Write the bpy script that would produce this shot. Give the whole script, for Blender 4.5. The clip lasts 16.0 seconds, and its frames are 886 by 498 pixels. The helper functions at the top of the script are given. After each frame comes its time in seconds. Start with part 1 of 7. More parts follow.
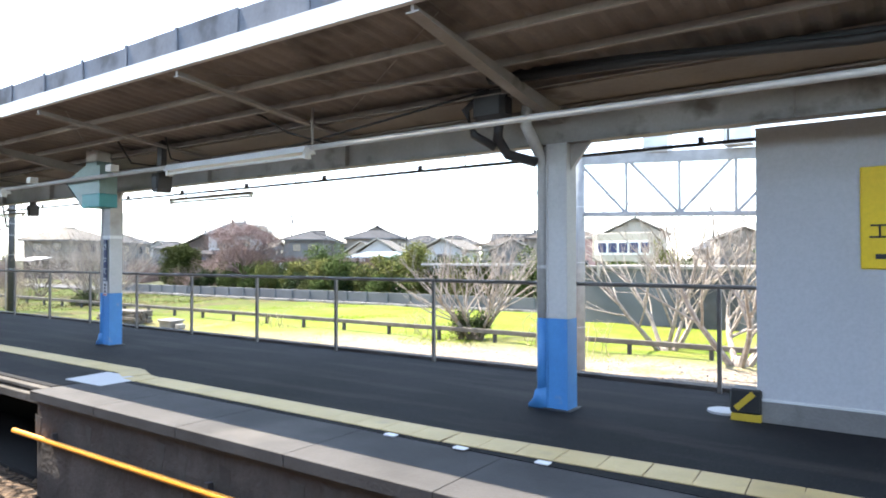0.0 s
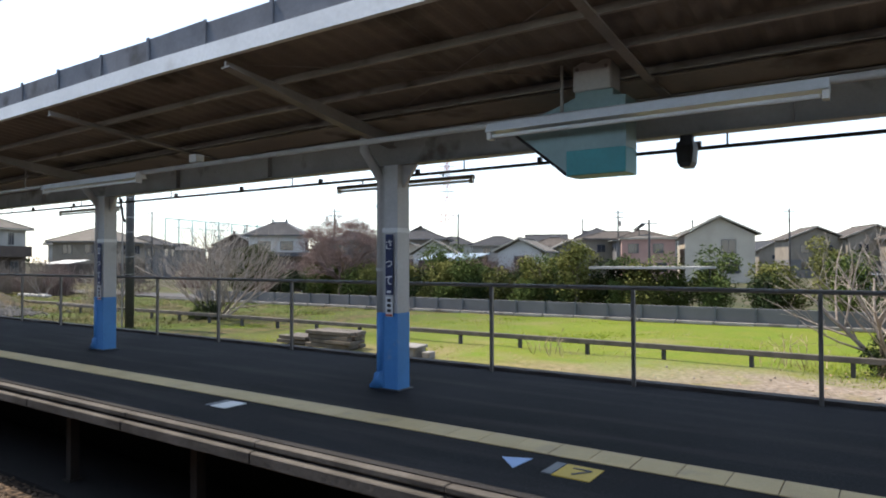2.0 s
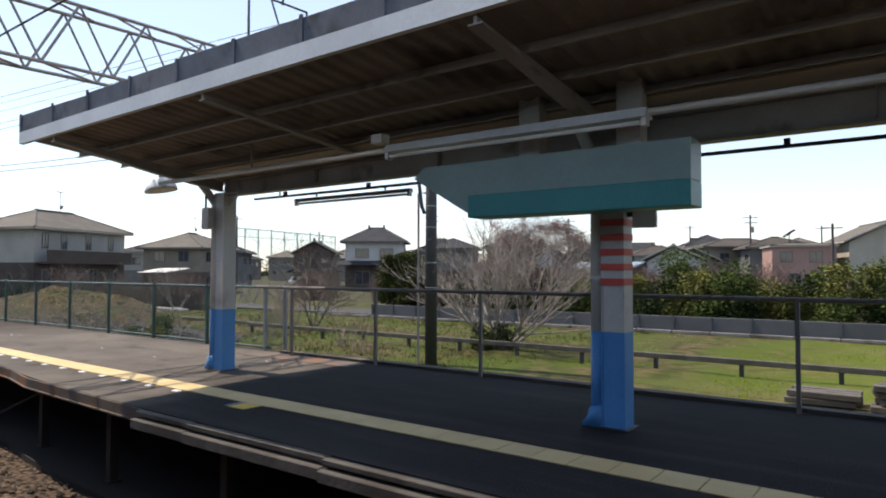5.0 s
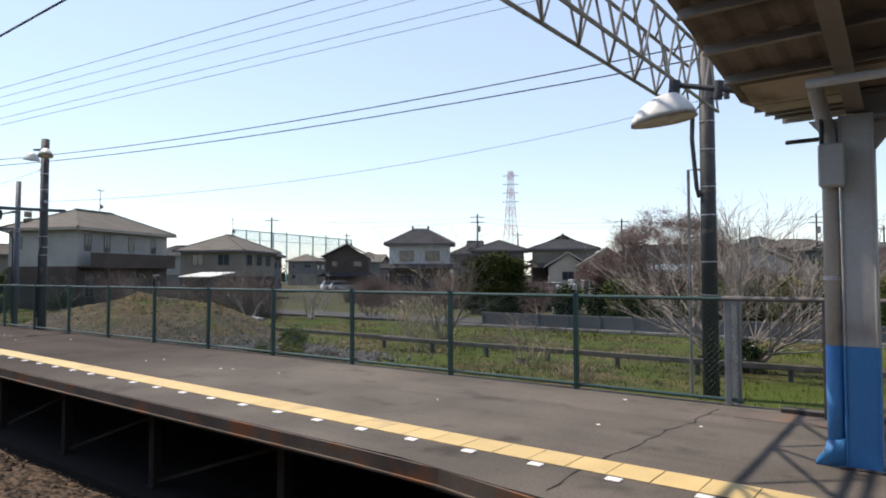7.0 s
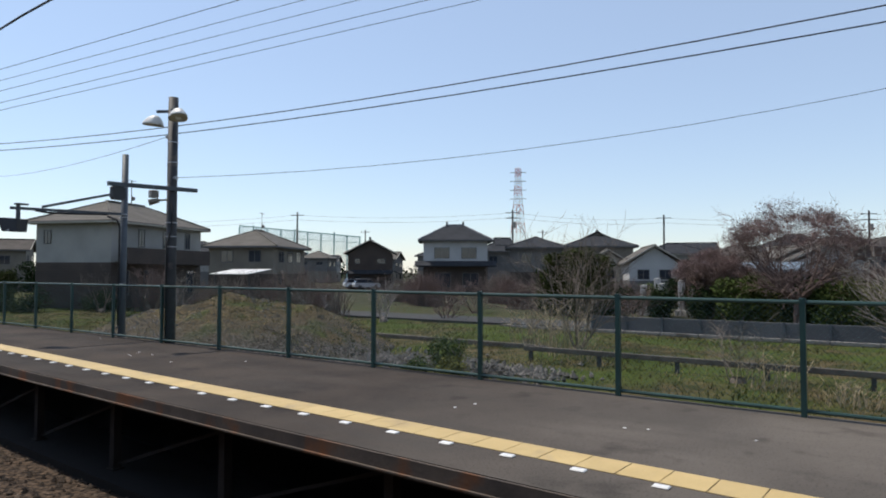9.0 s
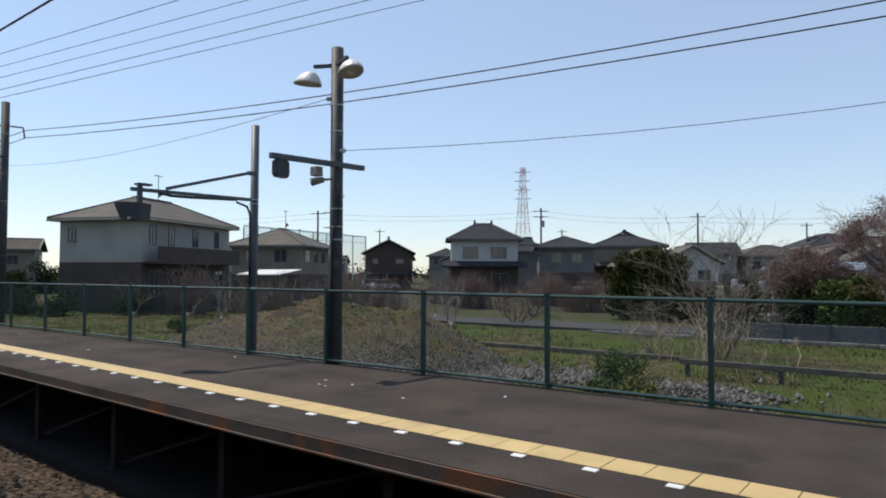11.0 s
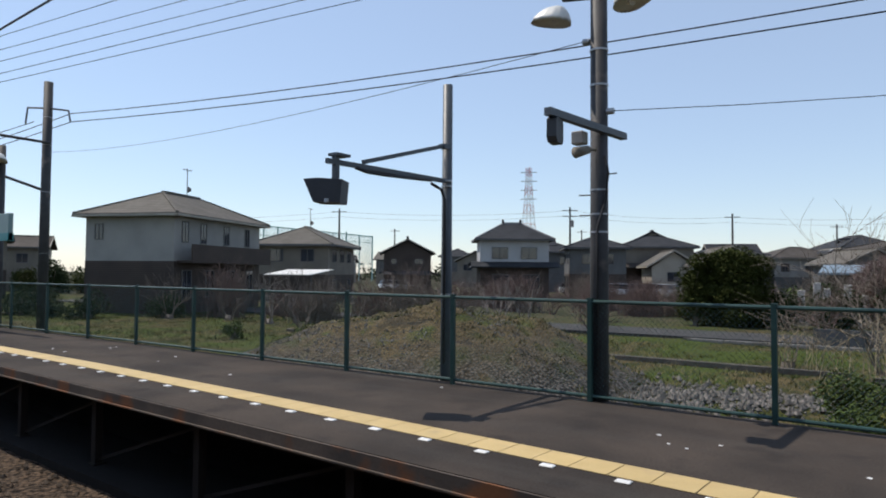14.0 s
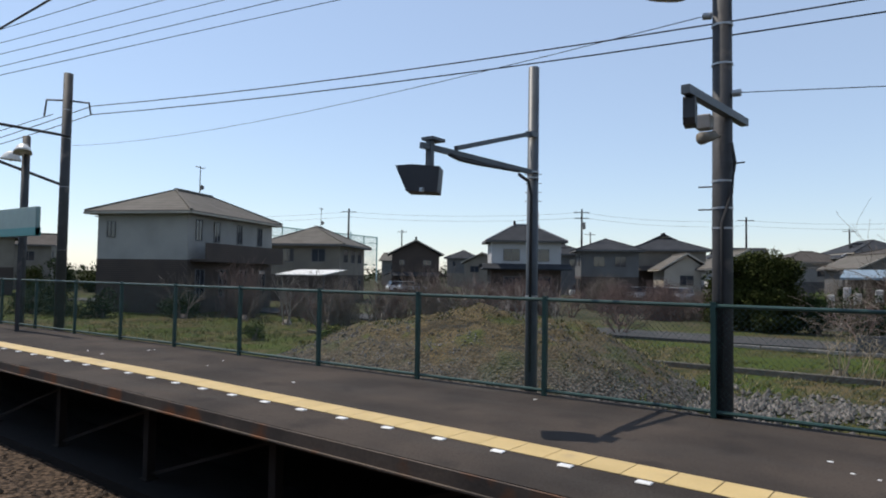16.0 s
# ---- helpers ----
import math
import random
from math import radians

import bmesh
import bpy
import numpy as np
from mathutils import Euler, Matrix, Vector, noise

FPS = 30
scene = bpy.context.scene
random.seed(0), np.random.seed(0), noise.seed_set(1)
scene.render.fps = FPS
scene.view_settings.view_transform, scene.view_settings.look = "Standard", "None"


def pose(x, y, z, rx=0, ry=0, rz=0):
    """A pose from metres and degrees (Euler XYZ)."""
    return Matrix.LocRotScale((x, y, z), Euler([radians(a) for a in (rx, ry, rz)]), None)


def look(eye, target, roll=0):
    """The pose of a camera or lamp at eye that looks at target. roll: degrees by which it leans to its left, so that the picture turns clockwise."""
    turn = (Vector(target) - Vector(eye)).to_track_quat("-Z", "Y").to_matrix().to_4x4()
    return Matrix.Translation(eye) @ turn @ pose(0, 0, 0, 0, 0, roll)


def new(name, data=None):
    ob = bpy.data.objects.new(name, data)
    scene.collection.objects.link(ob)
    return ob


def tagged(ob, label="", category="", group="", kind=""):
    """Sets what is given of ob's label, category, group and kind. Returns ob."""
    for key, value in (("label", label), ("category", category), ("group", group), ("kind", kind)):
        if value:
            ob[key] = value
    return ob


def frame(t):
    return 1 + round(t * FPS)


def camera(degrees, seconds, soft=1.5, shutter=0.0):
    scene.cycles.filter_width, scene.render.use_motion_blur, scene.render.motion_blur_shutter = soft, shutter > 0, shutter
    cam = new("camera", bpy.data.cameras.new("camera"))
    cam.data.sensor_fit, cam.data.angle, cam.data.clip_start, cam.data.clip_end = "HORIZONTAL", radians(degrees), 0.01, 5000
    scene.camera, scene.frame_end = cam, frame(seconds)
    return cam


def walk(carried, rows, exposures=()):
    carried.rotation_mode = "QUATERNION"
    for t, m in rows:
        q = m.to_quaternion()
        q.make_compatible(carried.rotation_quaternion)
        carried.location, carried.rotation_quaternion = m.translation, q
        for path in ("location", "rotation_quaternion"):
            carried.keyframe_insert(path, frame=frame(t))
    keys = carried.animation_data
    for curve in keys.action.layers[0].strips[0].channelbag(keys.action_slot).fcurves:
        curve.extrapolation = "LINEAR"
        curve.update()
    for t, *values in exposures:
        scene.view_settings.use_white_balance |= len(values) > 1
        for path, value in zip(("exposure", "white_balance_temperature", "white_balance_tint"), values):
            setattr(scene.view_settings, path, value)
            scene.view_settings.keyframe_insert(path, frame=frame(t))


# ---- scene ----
cam = camera(68.0, 16.0, soft=1.9)
PATH = [
    (0, (-0.578, 0.179, 1.389), (-1.727, 1.816, 1.42), 0.0),
    (0.5, (-3.852, 0.064, 1.331), (-4.975, 1.718, 1.375), -0.2),
    (1, (-6.889, 0.045, 1.401), (-8.038, 1.68, 1.47), -0.3),
    (1.5, (-9.835, 0.111, 1.392), (-10.976, 1.753, 1.455), -0.2),
    (2, (-12.555, 0.105, 1.402), (-13.677, 1.761, 1.44), -0.1),
    (2.5, (-15.15, 0.157, 1.411), (-16.319, 1.778, 1.484), -0.6),
    (3, (-17.631, 0.154, 1.413), (-18.847, 1.739, 1.497), -0.6),
    (3.5, (-20.094, 0.187, 1.388), (-21.289, 1.79, 1.455), 0.2),
    (6, (-30.669, 0.298, 1.355), (-31.846, 1.913, 1.426), 0.0),
    (6.5, (-32.563, 0.408, 1.333), (-33.74, 2.023, 1.409), 0.1),
    (7, (-34.224, 0.378, 1.342), (-35.409, 1.987, 1.421), -0.1),
    (7.5, (-35.882, 0.441, 1.337), (-37.059, 2.057, 1.406), 0.0),
    (8, (-37.424, 0.445, 1.365), (-38.598, 2.062, 1.437), 0.0),
    (8.5, (-38.901, 0.454, 1.373), (-40.072, 2.074, 1.446), 0.1),
    (9, (-40.313, 0.472, 1.366), (-41.488, 2.088, 1.438), 0.1),
    (11.5, (-45.977, 0.616, 1.357), (-47.138, 2.243, 1.429), 0.2),
    (12, (-46.832, 0.65, 1.375), (-47.99, 2.279, 1.445), 0.3),
    (12.5, (-47.594, 0.662, 1.365), (-48.752, 2.29, 1.445), 0.4),
    (13, (-48.263, 0.691, 1.391), (-49.419, 2.321, 1.464), 0.3),
    (13.5, (-48.832, 0.724, 1.389), (-49.991, 2.352, 1.462), 0.4),
    (14, (-49.324, 0.742, 1.386), (-50.483, 2.37, 1.461), 0.4),
    (14.5, (-49.748, 0.757, 1.38), (-50.908, 2.384, 1.459), 0.4),
    (15, (-50.101, 0.761, 1.375), (-51.262, 2.387, 1.454), 0.5),
    (15.5, (-50.384, 0.756, 1.368), (-51.543, 2.384, 1.448), 0.7),
    (16, (-50.609, 0.779, 1.349), (-51.772, 2.404, 1.429), 0.9),
]
EXPOSURES = [(0, 2.68, 7100, 12), (0.5, 2.25, 7100, 12), (1, 1.86, 7100, 13), (1.5, 1.5, 7200, 13), (2.5, 0.95, 7350, 15), (3.5, 0.7, 7450, 16), (6, 0.75, 7300, 15),
             (6.5, 0.58, 7250, 15), (7, 0.5, 7200, 15), (7.5, 0.25, 6950, 13), (8, 0.1, 6850, 12), (16, 0.07, 6800, 12)]
walk(cam, [(t, look(eye, target, roll)) for t, eye, target, roll in PATH], EXPOSURES)

# ---- light ----
SUN = Vector((-0.65, -0.06, 1.0)).normalized()
world = bpy.data.worlds.new("sky")
scene.world = world
world.use_nodes = True
wn = world.node_tree
sky = wn.nodes.new("ShaderNodeTexSky")
sky.sky_type, sky.sun_disc = "NISHITA", False
sky.sun_elevation, sky.sun_rotation = math.asin(SUN.z), math.atan2(SUN.x, SUN.y)
sky.air_density, sky.dust_density, sky.ozone_density = 1.1, 0.15, 4.0
wn.nodes["Background"].inputs["Strength"].default_value = 0.136
haze = wn.nodes.new("ShaderNodeMix")
haze.data_type = "RGBA"
haze.inputs["Factor"].default_value = 0.36
haze.inputs["B"].default_value = (4.5, 5.65, 7.45, 1.0)
wn.links.new(sky.outputs["Color"], haze.inputs["A"])
wn.links.new(haze.outputs["Result"], wn.nodes["Background"].inputs["Color"])
sun = new("sun", bpy.data.lights.new("sun", "SUN"))
sun.data.energy, sun.data.angle, sun.data.color = 4.0, radians(0.53), (1.0, 0.95, 0.87)
sun.matrix_world = look(SUN * 50, (0, 0, 0))

# ---- materials ----
def mat(name, a, b=None, rough=0.7, scale=4.0, fine=40.0, bump=0.2, metal=0.0, dirt=None, dirt_scale=0.8, dirt_amount=0.5,
        vary=0.0, island=False, spec=0.4, courses=0.0):
    """A surface of two mixed tones, fine grain and relief, with an optional third tone in patches."""
    m = bpy.data.materials.new(name)
    m.use_nodes = True
    nt = m.node_tree
    n, l = nt.nodes, nt.links
    p = n["Principled BSDF"]
    p.inputs["Roughness"].default_value, p.inputs["Metallic"].default_value = rough, metal
    p.inputs["Specular IOR Level"].default_value = spec
    b = b or tuple(c * 0.8 for c in a)
    geo = n.new("ShaderNodeNewGeometry")

    def noise_node(s, detail=4.0):
        t = n.new("ShaderNodeTexNoise")
        t.inputs["Scale"].default_value, t.inputs["Detail"].default_value = s, detail
        l.new(geo.outputs["Position"], t.inputs["Vector"])
        return t

    def mix(fac, c1, c2):
        x = n.new("ShaderNodeMix")
        x.data_type = "RGBA"
        for socket, value in ((x.inputs["Factor"], fac), (x.inputs["A"], c1), (x.inputs["B"], c2)):
            if isinstance(value, tuple):
                socket.default_value = (*value, 1)
            elif isinstance(value, float):
                socket.default_value = value
            else:
                l.new(value, socket)
        return x.outputs["Result"]

    def ramp(src, lo, hi):
        r = n.new("ShaderNodeMapRange")
        r.inputs["From Min"].default_value, r.inputs["From Max"].default_value = lo, hi
        l.new(src, r.inputs["Value"])
        return r.outputs["Result"]

    big, small = noise_node(scale), noise_node(fine, 6.0)
    col = mix(ramp(big.outputs["Fac"], 0.35, 0.65), a, b)
    grain = ramp(small.outputs["Fac"], 0.25, 0.75)
    col = mix(mixed_factor(n, l, grain, 0.35), col, tuple(c * 0.72 for c in b))
    if dirt:
        d = noise_node(dirt_scale, 5.0)
        lo = 0.72 - 0.3 * dirt_amount
        col = mix(ramp(d.outputs["Fac"], lo, lo + 0.13), col, dirt)
    if courses:
        wave = n.new("ShaderNodeTexWave")
        wave.bands_direction = "Z"
        wave.inputs["Scale"].default_value, wave.inputs["Distortion"].default_value = courses, 0.3
        l.new(geo.outputs["Position"], wave.inputs["Vector"])
        col = mix(mixed_factor(n, l, ramp(wave.outputs["Fac"], 0.55, 0.95), 0.55), col, tuple(c * 0.3 for c in b))
    if vary:
        info = n.new("ShaderNodeNewGeometry") if island else n.new("ShaderNodeObjectInfo")
        src = info.outputs["Random Per Island"] if island else info.outputs["Random"]
        hsv = n.new("ShaderNodeHueSaturation")
        r = n.new("ShaderNodeMapRange")
        r.inputs["To Min"].default_value, r.inputs["To Max"].default_value = 1 - vary, 1 + vary
        l.new(src, r.inputs["Value"])
        l.new(r.outputs["Result"], hsv.inputs["Value"])
        l.new(col, hsv.inputs["Color"])
        col = hsv.outputs["Color"]
    l.new(col, p.inputs["Base Color"])
    if bump:
        bp = n.new("ShaderNodeBump")
        bp.inputs["Strength"].default_value, bp.inputs["Distance"].default_value = bump, 0.02
        l.new(small.outputs["Fac"], bp.inputs["Height"])
        l.new(bp.outputs["Normal"], p.inputs["Normal"])
    return m


def mixed_factor(n, l, src, amount):
    x = n.new("ShaderNodeMath")
    x.operation = "MULTIPLY"
    x.inputs[1].default_value = amount
    l.new(src, x.inputs[0])
    return x.outputs[0]


def glass(name, colour, rough=0.05):
    m = bpy.data.materials.new(name)
    m.use_nodes = True
    p = m.node_tree.nodes["Principled BSDF"]
    p.inputs["Base Color"].default_value, p.inputs["Roughness"].default_value = (*colour, 1), rough
    p.inputs["Specular IOR Level"].default_value = 0.8
    return m


LEDGE = mat("worn_ledge", (0.09, 0.083, 0.075), (0.05, 0.046, 0.041), 0.9, 2.2, 26, 0.25, dirt=(0.042, 0.037, 0.032), dirt_scale=1.7, dirt_amount=0.75)
# near-black that paints the shade under the platform; also fills asphalt cracks
SHADE_AND_CRACK = mat("shade_and_crack_black", (0.012, 0.01, 0.009), (0.008, 0.007, 0.006), 0.95, 2.0, 30, 0.4)
# brown steel darkened to carry the shade under the platform
POST_BR = mat("shaded_steel", (0.035, 0.028, 0.023), (0.025, 0.02, 0.017), 0.8, 3.0, 30, 0.2)
LANE = mat("lane_asphalt", (0.05, 0.049, 0.048), (0.036, 0.035, 0.035), 0.9, 0.9, 28, 0.3)
CONCRETE = mat("concrete", (0.25, 0.24, 0.22), (0.18, 0.17, 0.16), 0.85, 1.5, 45, 0.35, dirt=(0.09, 0.08, 0.07), dirt_scale=1.2, dirt_amount=0.6)
OLD_WALL = mat("stained_concrete", (0.09, 0.078, 0.069), (0.045, 0.04, 0.036), 0.9, 2.2, 22, 0.8, dirt=(0.05, 0.04, 0.035), dirt_scale=2.0, dirt_amount=0.8)
RUSTY = mat("rusty_edge", (0.13, 0.1, 0.078), (0.065, 0.052, 0.044), 0.85, 1.4, 30, 0.12, dirt=(0.17, 0.07, 0.03), dirt_scale=2.2, dirt_amount=0.7)
COPING = mat("coping", (0.046, 0.045, 0.046), (0.026, 0.0255, 0.026), 0.85, 1.6, 45, 0.15, dirt=(0.06, 0.057, 0.054), dirt_scale=0.9, dirt_amount=0.5)
YELLOW = mat("tactile_yellow", (0.56, 0.41, 0.18), (0.49, 0.355, 0.15), 0.6, 3, 60, 0.2, dirt=(0.38, 0.28, 0.14), dirt_scale=2.5, dirt_amount=0.4, vary=0.05)
WHITE = mat("white_paint", (0.75, 0.75, 0.73), (0.66, 0.66, 0.64), 0.5, 3, 50, 0.1)
MARK_YELLOW = mat("yellow_marking", (0.6, 0.4, 0.04), (0.5, 0.34, 0.03), 0.6, 6, 60, 0.1)
MARK_BLUE = mat("blue_marking", (0.3, 0.45, 0.7), (0.25, 0.4, 0.65), 0.6, 6, 60, 0.1)
BALLAST = mat("ballast", (0.16, 0.118, 0.082), (0.09, 0.066, 0.047), 0.95, 3, 18, 0.0, vary=0.3, island=True)
STEEL_W = mat("pale_painted_steel", (0.52, 0.51, 0.49), (0.44, 0.43, 0.41), 0.55, 1.5, 30, 0.1, dirt=(0.27, 0.24, 0.21), dirt_scale=1.5, dirt_amount=0.35)
EAVES_W = mat("white_eaves_paint", (0.66, 0.66, 0.66), (0.56, 0.56, 0.56), 0.5, 1.5, 30, 0.1, dirt=(0.42, 0.4, 0.38), dirt_scale=2, dirt_amount=0.3)
SHADE_W = mat("lamp_enamel", (0.72, 0.73, 0.74), (0.64, 0.65, 0.66), 0.4, 3, 30, 0.05)
STEEL_G = mat("grey_painted_steel", (0.3, 0.275, 0.255), (0.225, 0.205, 0.19), 0.6, 2, 30, 0.1, dirt=(0.09, 0.07, 0.055), dirt_scale=2.5, dirt_amount=0.4)
BLUE = mat("blue_paint", (0.06, 0.26, 0.56), (0.05, 0.22, 0.5), 0.5, 3, 30, 0.1, dirt=(0.2, 0.27, 0.4), dirt_scale=5, dirt_amount=0.25)
PURLIN = mat("purlin_paint", (0.36, 0.33, 0.305), (0.28, 0.255, 0.235), 0.6, 2, 30, 0.1, dirt=(0.15, 0.125, 0.105), dirt_scale=2.5, dirt_amount=0.4)
VALLEY = mat("stained_board", (0.5, 0.43, 0.35), (0.38, 0.32, 0.26), 0.7, 1.0, 30, 0.1, dirt=(0.17, 0.13, 0.1), dirt_scale=1.6, dirt_amount=0.5)
ROOF_UNDER = mat("roof_sheet", (0.25, 0.212, 0.185), (0.165, 0.14, 0.122), 0.75, 1.2, 25, 0.1, dirt=(0.06, 0.049, 0.041), dirt_scale=1.0, dirt_amount=0.6)
FASCIA = mat("weathered_fascia", (0.115, 0.128, 0.155), (0.075, 0.085, 0.105), 0.85, 3, 30, 0.08, dirt=(0.04, 0.044, 0.052), dirt_scale=3, dirt_amount=0.6)
DARK = mat("dark_steel", (0.045, 0.045, 0.05), (0.035, 0.035, 0.038), 0.55, 4, 40, 0.1)
POLE_DK = mat("dark_pole", (0.055, 0.054, 0.056), (0.036, 0.036, 0.038), 0.65, 3, 25, 0.2, dirt=(0.13, 0.11, 0.095), dirt_scale=3, dirt_amount=0.4)
POLE_GR = mat("grey_pole", (0.085, 0.1, 0.115), (0.06, 0.07, 0.082), 0.5, 3, 25, 0.15)
GALV = mat("galvanised", (0.42, 0.43, 0.44), (0.33, 0.34, 0.35), 0.4, 4, 40, 0.1, metal=0.6)
GALV_DULL = mat("dull_galvanised", (0.27, 0.28, 0.29), (0.2, 0.21, 0.22), 0.6, 4, 40, 0.1, metal=0.2)
FENCE_BR = mat("brown_fence", (0.17, 0.158, 0.145), (0.13, 0.12, 0.11), 0.6, 5, 40, 0.1)
FENCE_GR = mat("green_fence", (0.026, 0.07, 0.062), (0.02, 0.054, 0.048), 0.45, 5, 40, 0.1)
TEAL = mat("teal_sign", (0.02, 0.24, 0.25), (0.018, 0.21, 0.22), 0.4, 3, 30, 0.05)
TEAL_PALE = mat("pale_teal", (0.21, 0.31, 0.3), (0.185, 0.275, 0.265), 0.4, 3, 30, 0.05)
NAVY = mat("navy_sign", (0.02, 0.03, 0.09), (0.02, 0.028, 0.08), 0.4, 3, 30, 0.05)
SHADE = mat("lamp_shade", (0.7, 0.69, 0.65), (0.6, 0.59, 0.55), 0.45, 4, 40, 0.08, dirt=(0.32, 0.24, 0.15), dirt_scale=5, dirt_amount=0.3)
ORANGE = mat("orange_pipe", (0.75, 0.3, 0.03), (0.65, 0.25, 0.02), 0.5, 3, 40, 0.1)
PANEL = mat("grey_partition", (0.5, 0.5, 0.51), (0.45, 0.45, 0.46), 0.6, 0.7, 40, 0.05, spec=0.3)
SIGN_YELLOW = mat("yellow_sign", (0.8, 0.55, 0.02), (0.76, 0.5, 0.02), 0.5, 2, 40, 0.03)
BLACK = mat("black_print", (0.02, 0.02, 0.02), (0.025, 0.025, 0.025), 0.6, 3, 40, 0.0)
RED = mat("red_print", (0.55, 0.08, 0.06), (0.5, 0.07, 0.05), 0.6, 3, 40, 0.0)
WOOD_GREY = mat("weathered_timber", (0.125, 0.11, 0.095), (0.07, 0.062, 0.054), 0.85, 3, 35, 0.4)
GRAVEL = mat("gravel", (0.2, 0.183, 0.165), (0.1, 0.092, 0.083), 0.95, 2.5, 16, 0.0, vary=0.3, island=True)
HEAP_STONE = mat("heap_stone", (0.2, 0.188, 0.172), (0.11, 0.103, 0.095), 0.95, 2.5, 16, 0.0, vary=0.4, island=True)
BUDS = mat("cherry_buds", (0.25, 0.18, 0.172), (0.16, 0.11, 0.1), 0.9, 2, 20, 0.0, vary=0.3, island=True, spec=0.1)
BARK_RED = mat("reddish_twigs", (0.125, 0.07, 0.055), (0.075, 0.045, 0.036), 0.9, 3, 40, 0.0)
BARK_PALE = mat("pale_bark", (0.36, 0.315, 0.275), (0.21, 0.175, 0.15), 0.9, 8, 40, 0.3)
BARK = mat("bark", (0.2, 0.165, 0.135), (0.13, 0.105, 0.085), 0.9, 8, 40, 0.4)
BARK_PINK = mat("budding_bark", (0.19, 0.135, 0.12), (0.12, 0.078, 0.066), 0.9, 8, 40, 0.3)
LEAF = mat("evergreen_leaf", (0.085, 0.115, 0.03), (0.055, 0.08, 0.022), 0.8, 0.8, 20, 0.0, vary=0.28, island=True, spec=0.1)
LEAF_DK = mat("dark_leaf", (0.03, 0.048, 0.016), (0.02, 0.034, 0.012), 0.8, 0.8, 20, 0.0, vary=0.3, island=True, spec=0.1)
WEED = mat("weed_leaf", (0.042, 0.066, 0.012), (0.082, 0.07, 0.026), 0.85, 0.45, 20, 0.0, vary=0.35, island=True, spec=0.1)
HEDGE = mat("hedge_leaf", (0.06, 0.068, 0.016), (0.03, 0.04, 0.01), 0.75, 3, 20, 0.0, vary=0.3, island=True, spec=0.1)
LEAF_YE = mat("olive_leaf", (0.17, 0.165, 0.05), (0.11, 0.12, 0.033), 0.8, 0.8, 20, 0.0, vary=0.28, island=True, spec=0.1)
GRASS = mat("grass_blades", (0.11, 0.155, 0.016), (0.14, 0.15, 0.03), 0.7, 0.5, 6, 0.0, vary=0.35, island=True)
STRAW = mat("dry_grass", (0.33, 0.27, 0.15), (0.24, 0.2, 0.11), 0.8, 0.6, 6, 0.0, vary=0.3, island=True)
CANE = mat("dry_stalk", (0.42, 0.34, 0.22), (0.3, 0.24, 0.15), 0.8, 2, 20, 0.0)
LITTER = mat("dead_leaves", (0.3, 0.2, 0.12), (0.18, 0.115, 0.07), 0.85, 2, 20, 0.0, vary=0.4, island=True)
ROOF_TILE = mat("roof_tile", (0.052, 0.055, 0.062), (0.033, 0.036, 0.041), 0.85, 1, 12, 0.4, spec=0.15, courses=2.2)
RIDGE_PALE = mat("ridge_mortar", (0.34, 0.35, 0.37), (0.24, 0.25, 0.26), 0.7, 2, 12, 0.1)
ROOF_BR = mat("brown_roof", (0.1, 0.087, 0.078), (0.07, 0.061, 0.053), 0.85, 1, 12, 0.3, spec=0.15, courses=2.2)
ROOF_GY = mat("grey_slate_roof", (0.16, 0.147, 0.13), (0.12, 0.11, 0.095), 0.85, 1, 12, 0.3, spec=0.15, courses=2.2)
WALL_WH = mat("white_render", (0.33, 0.32, 0.3), (0.26, 0.255, 0.24), 0.8, 0.6, 30, 0.1)
WALL_BRIGHT = mat("fresh_white_render", (0.45, 0.45, 0.45), (0.39, 0.39, 0.39), 0.8, 0.6, 30, 0.1)
WALL_BE = mat("beige_render", (0.22, 0.195, 0.16), (0.165, 0.145, 0.12), 0.8, 0.6, 30, 0.1)
WALL_BR = mat("brown_siding", (0.085, 0.062, 0.05), (0.06, 0.045, 0.038), 0.8, 0.6, 30, 0.2, courses=2.6)
WALL_CREAM = mat("cream_render", (0.4, 0.365, 0.31), (0.34, 0.31, 0.26), 0.8, 0.6, 30, 0.1)
WALL_GY = mat("grey_siding", (0.165, 0.165, 0.165), (0.125, 0.125, 0.125), 0.8, 0.6, 30, 0.1, courses=2.6)
WALL_PINK = mat("pink_render", (0.36, 0.22, 0.19), (0.3, 0.18, 0.155), 0.8, 0.6, 30, 0.1)
PANE = glass("window_glass", (0.03, 0.035, 0.045))
NET = mat("green_net", (0.3, 0.5, 0.5), (0.26, 0.45, 0.45), 0.7, 1, 10, 0.0)
CABLE = mat("cable", (0.03, 0.03, 0.032), (0.025, 0.025, 0.027), 0.6, 4, 40, 0.0)
COPPER = mat("wire", (0.03, 0.03, 0.033), (0.024, 0.024, 0.026), 0.95, 4, 40, 0.0)
ROOF_BLUE = mat("blue_sheet_roof", (0.2, 0.27, 0.33), (0.16, 0.22, 0.27), 0.6, 1, 12, 0.1)
STONE = mat("pale_stone", (0.5, 0.49, 0.47), (0.4, 0.39, 0.37), 0.8, 3, 30, 0.2)
CAR_W = glass("white_car_paint", (0.7, 0.7, 0.7), 0.2)
CAR_G = glass("silver_car_paint", (0.35, 0.36, 0.38), 0.25)
CREAM_WALL = mat("road_barrier", (0.118, 0.121, 0.13), (0.08, 0.083, 0.09), 0.8, 0.5, 20, 0.1)


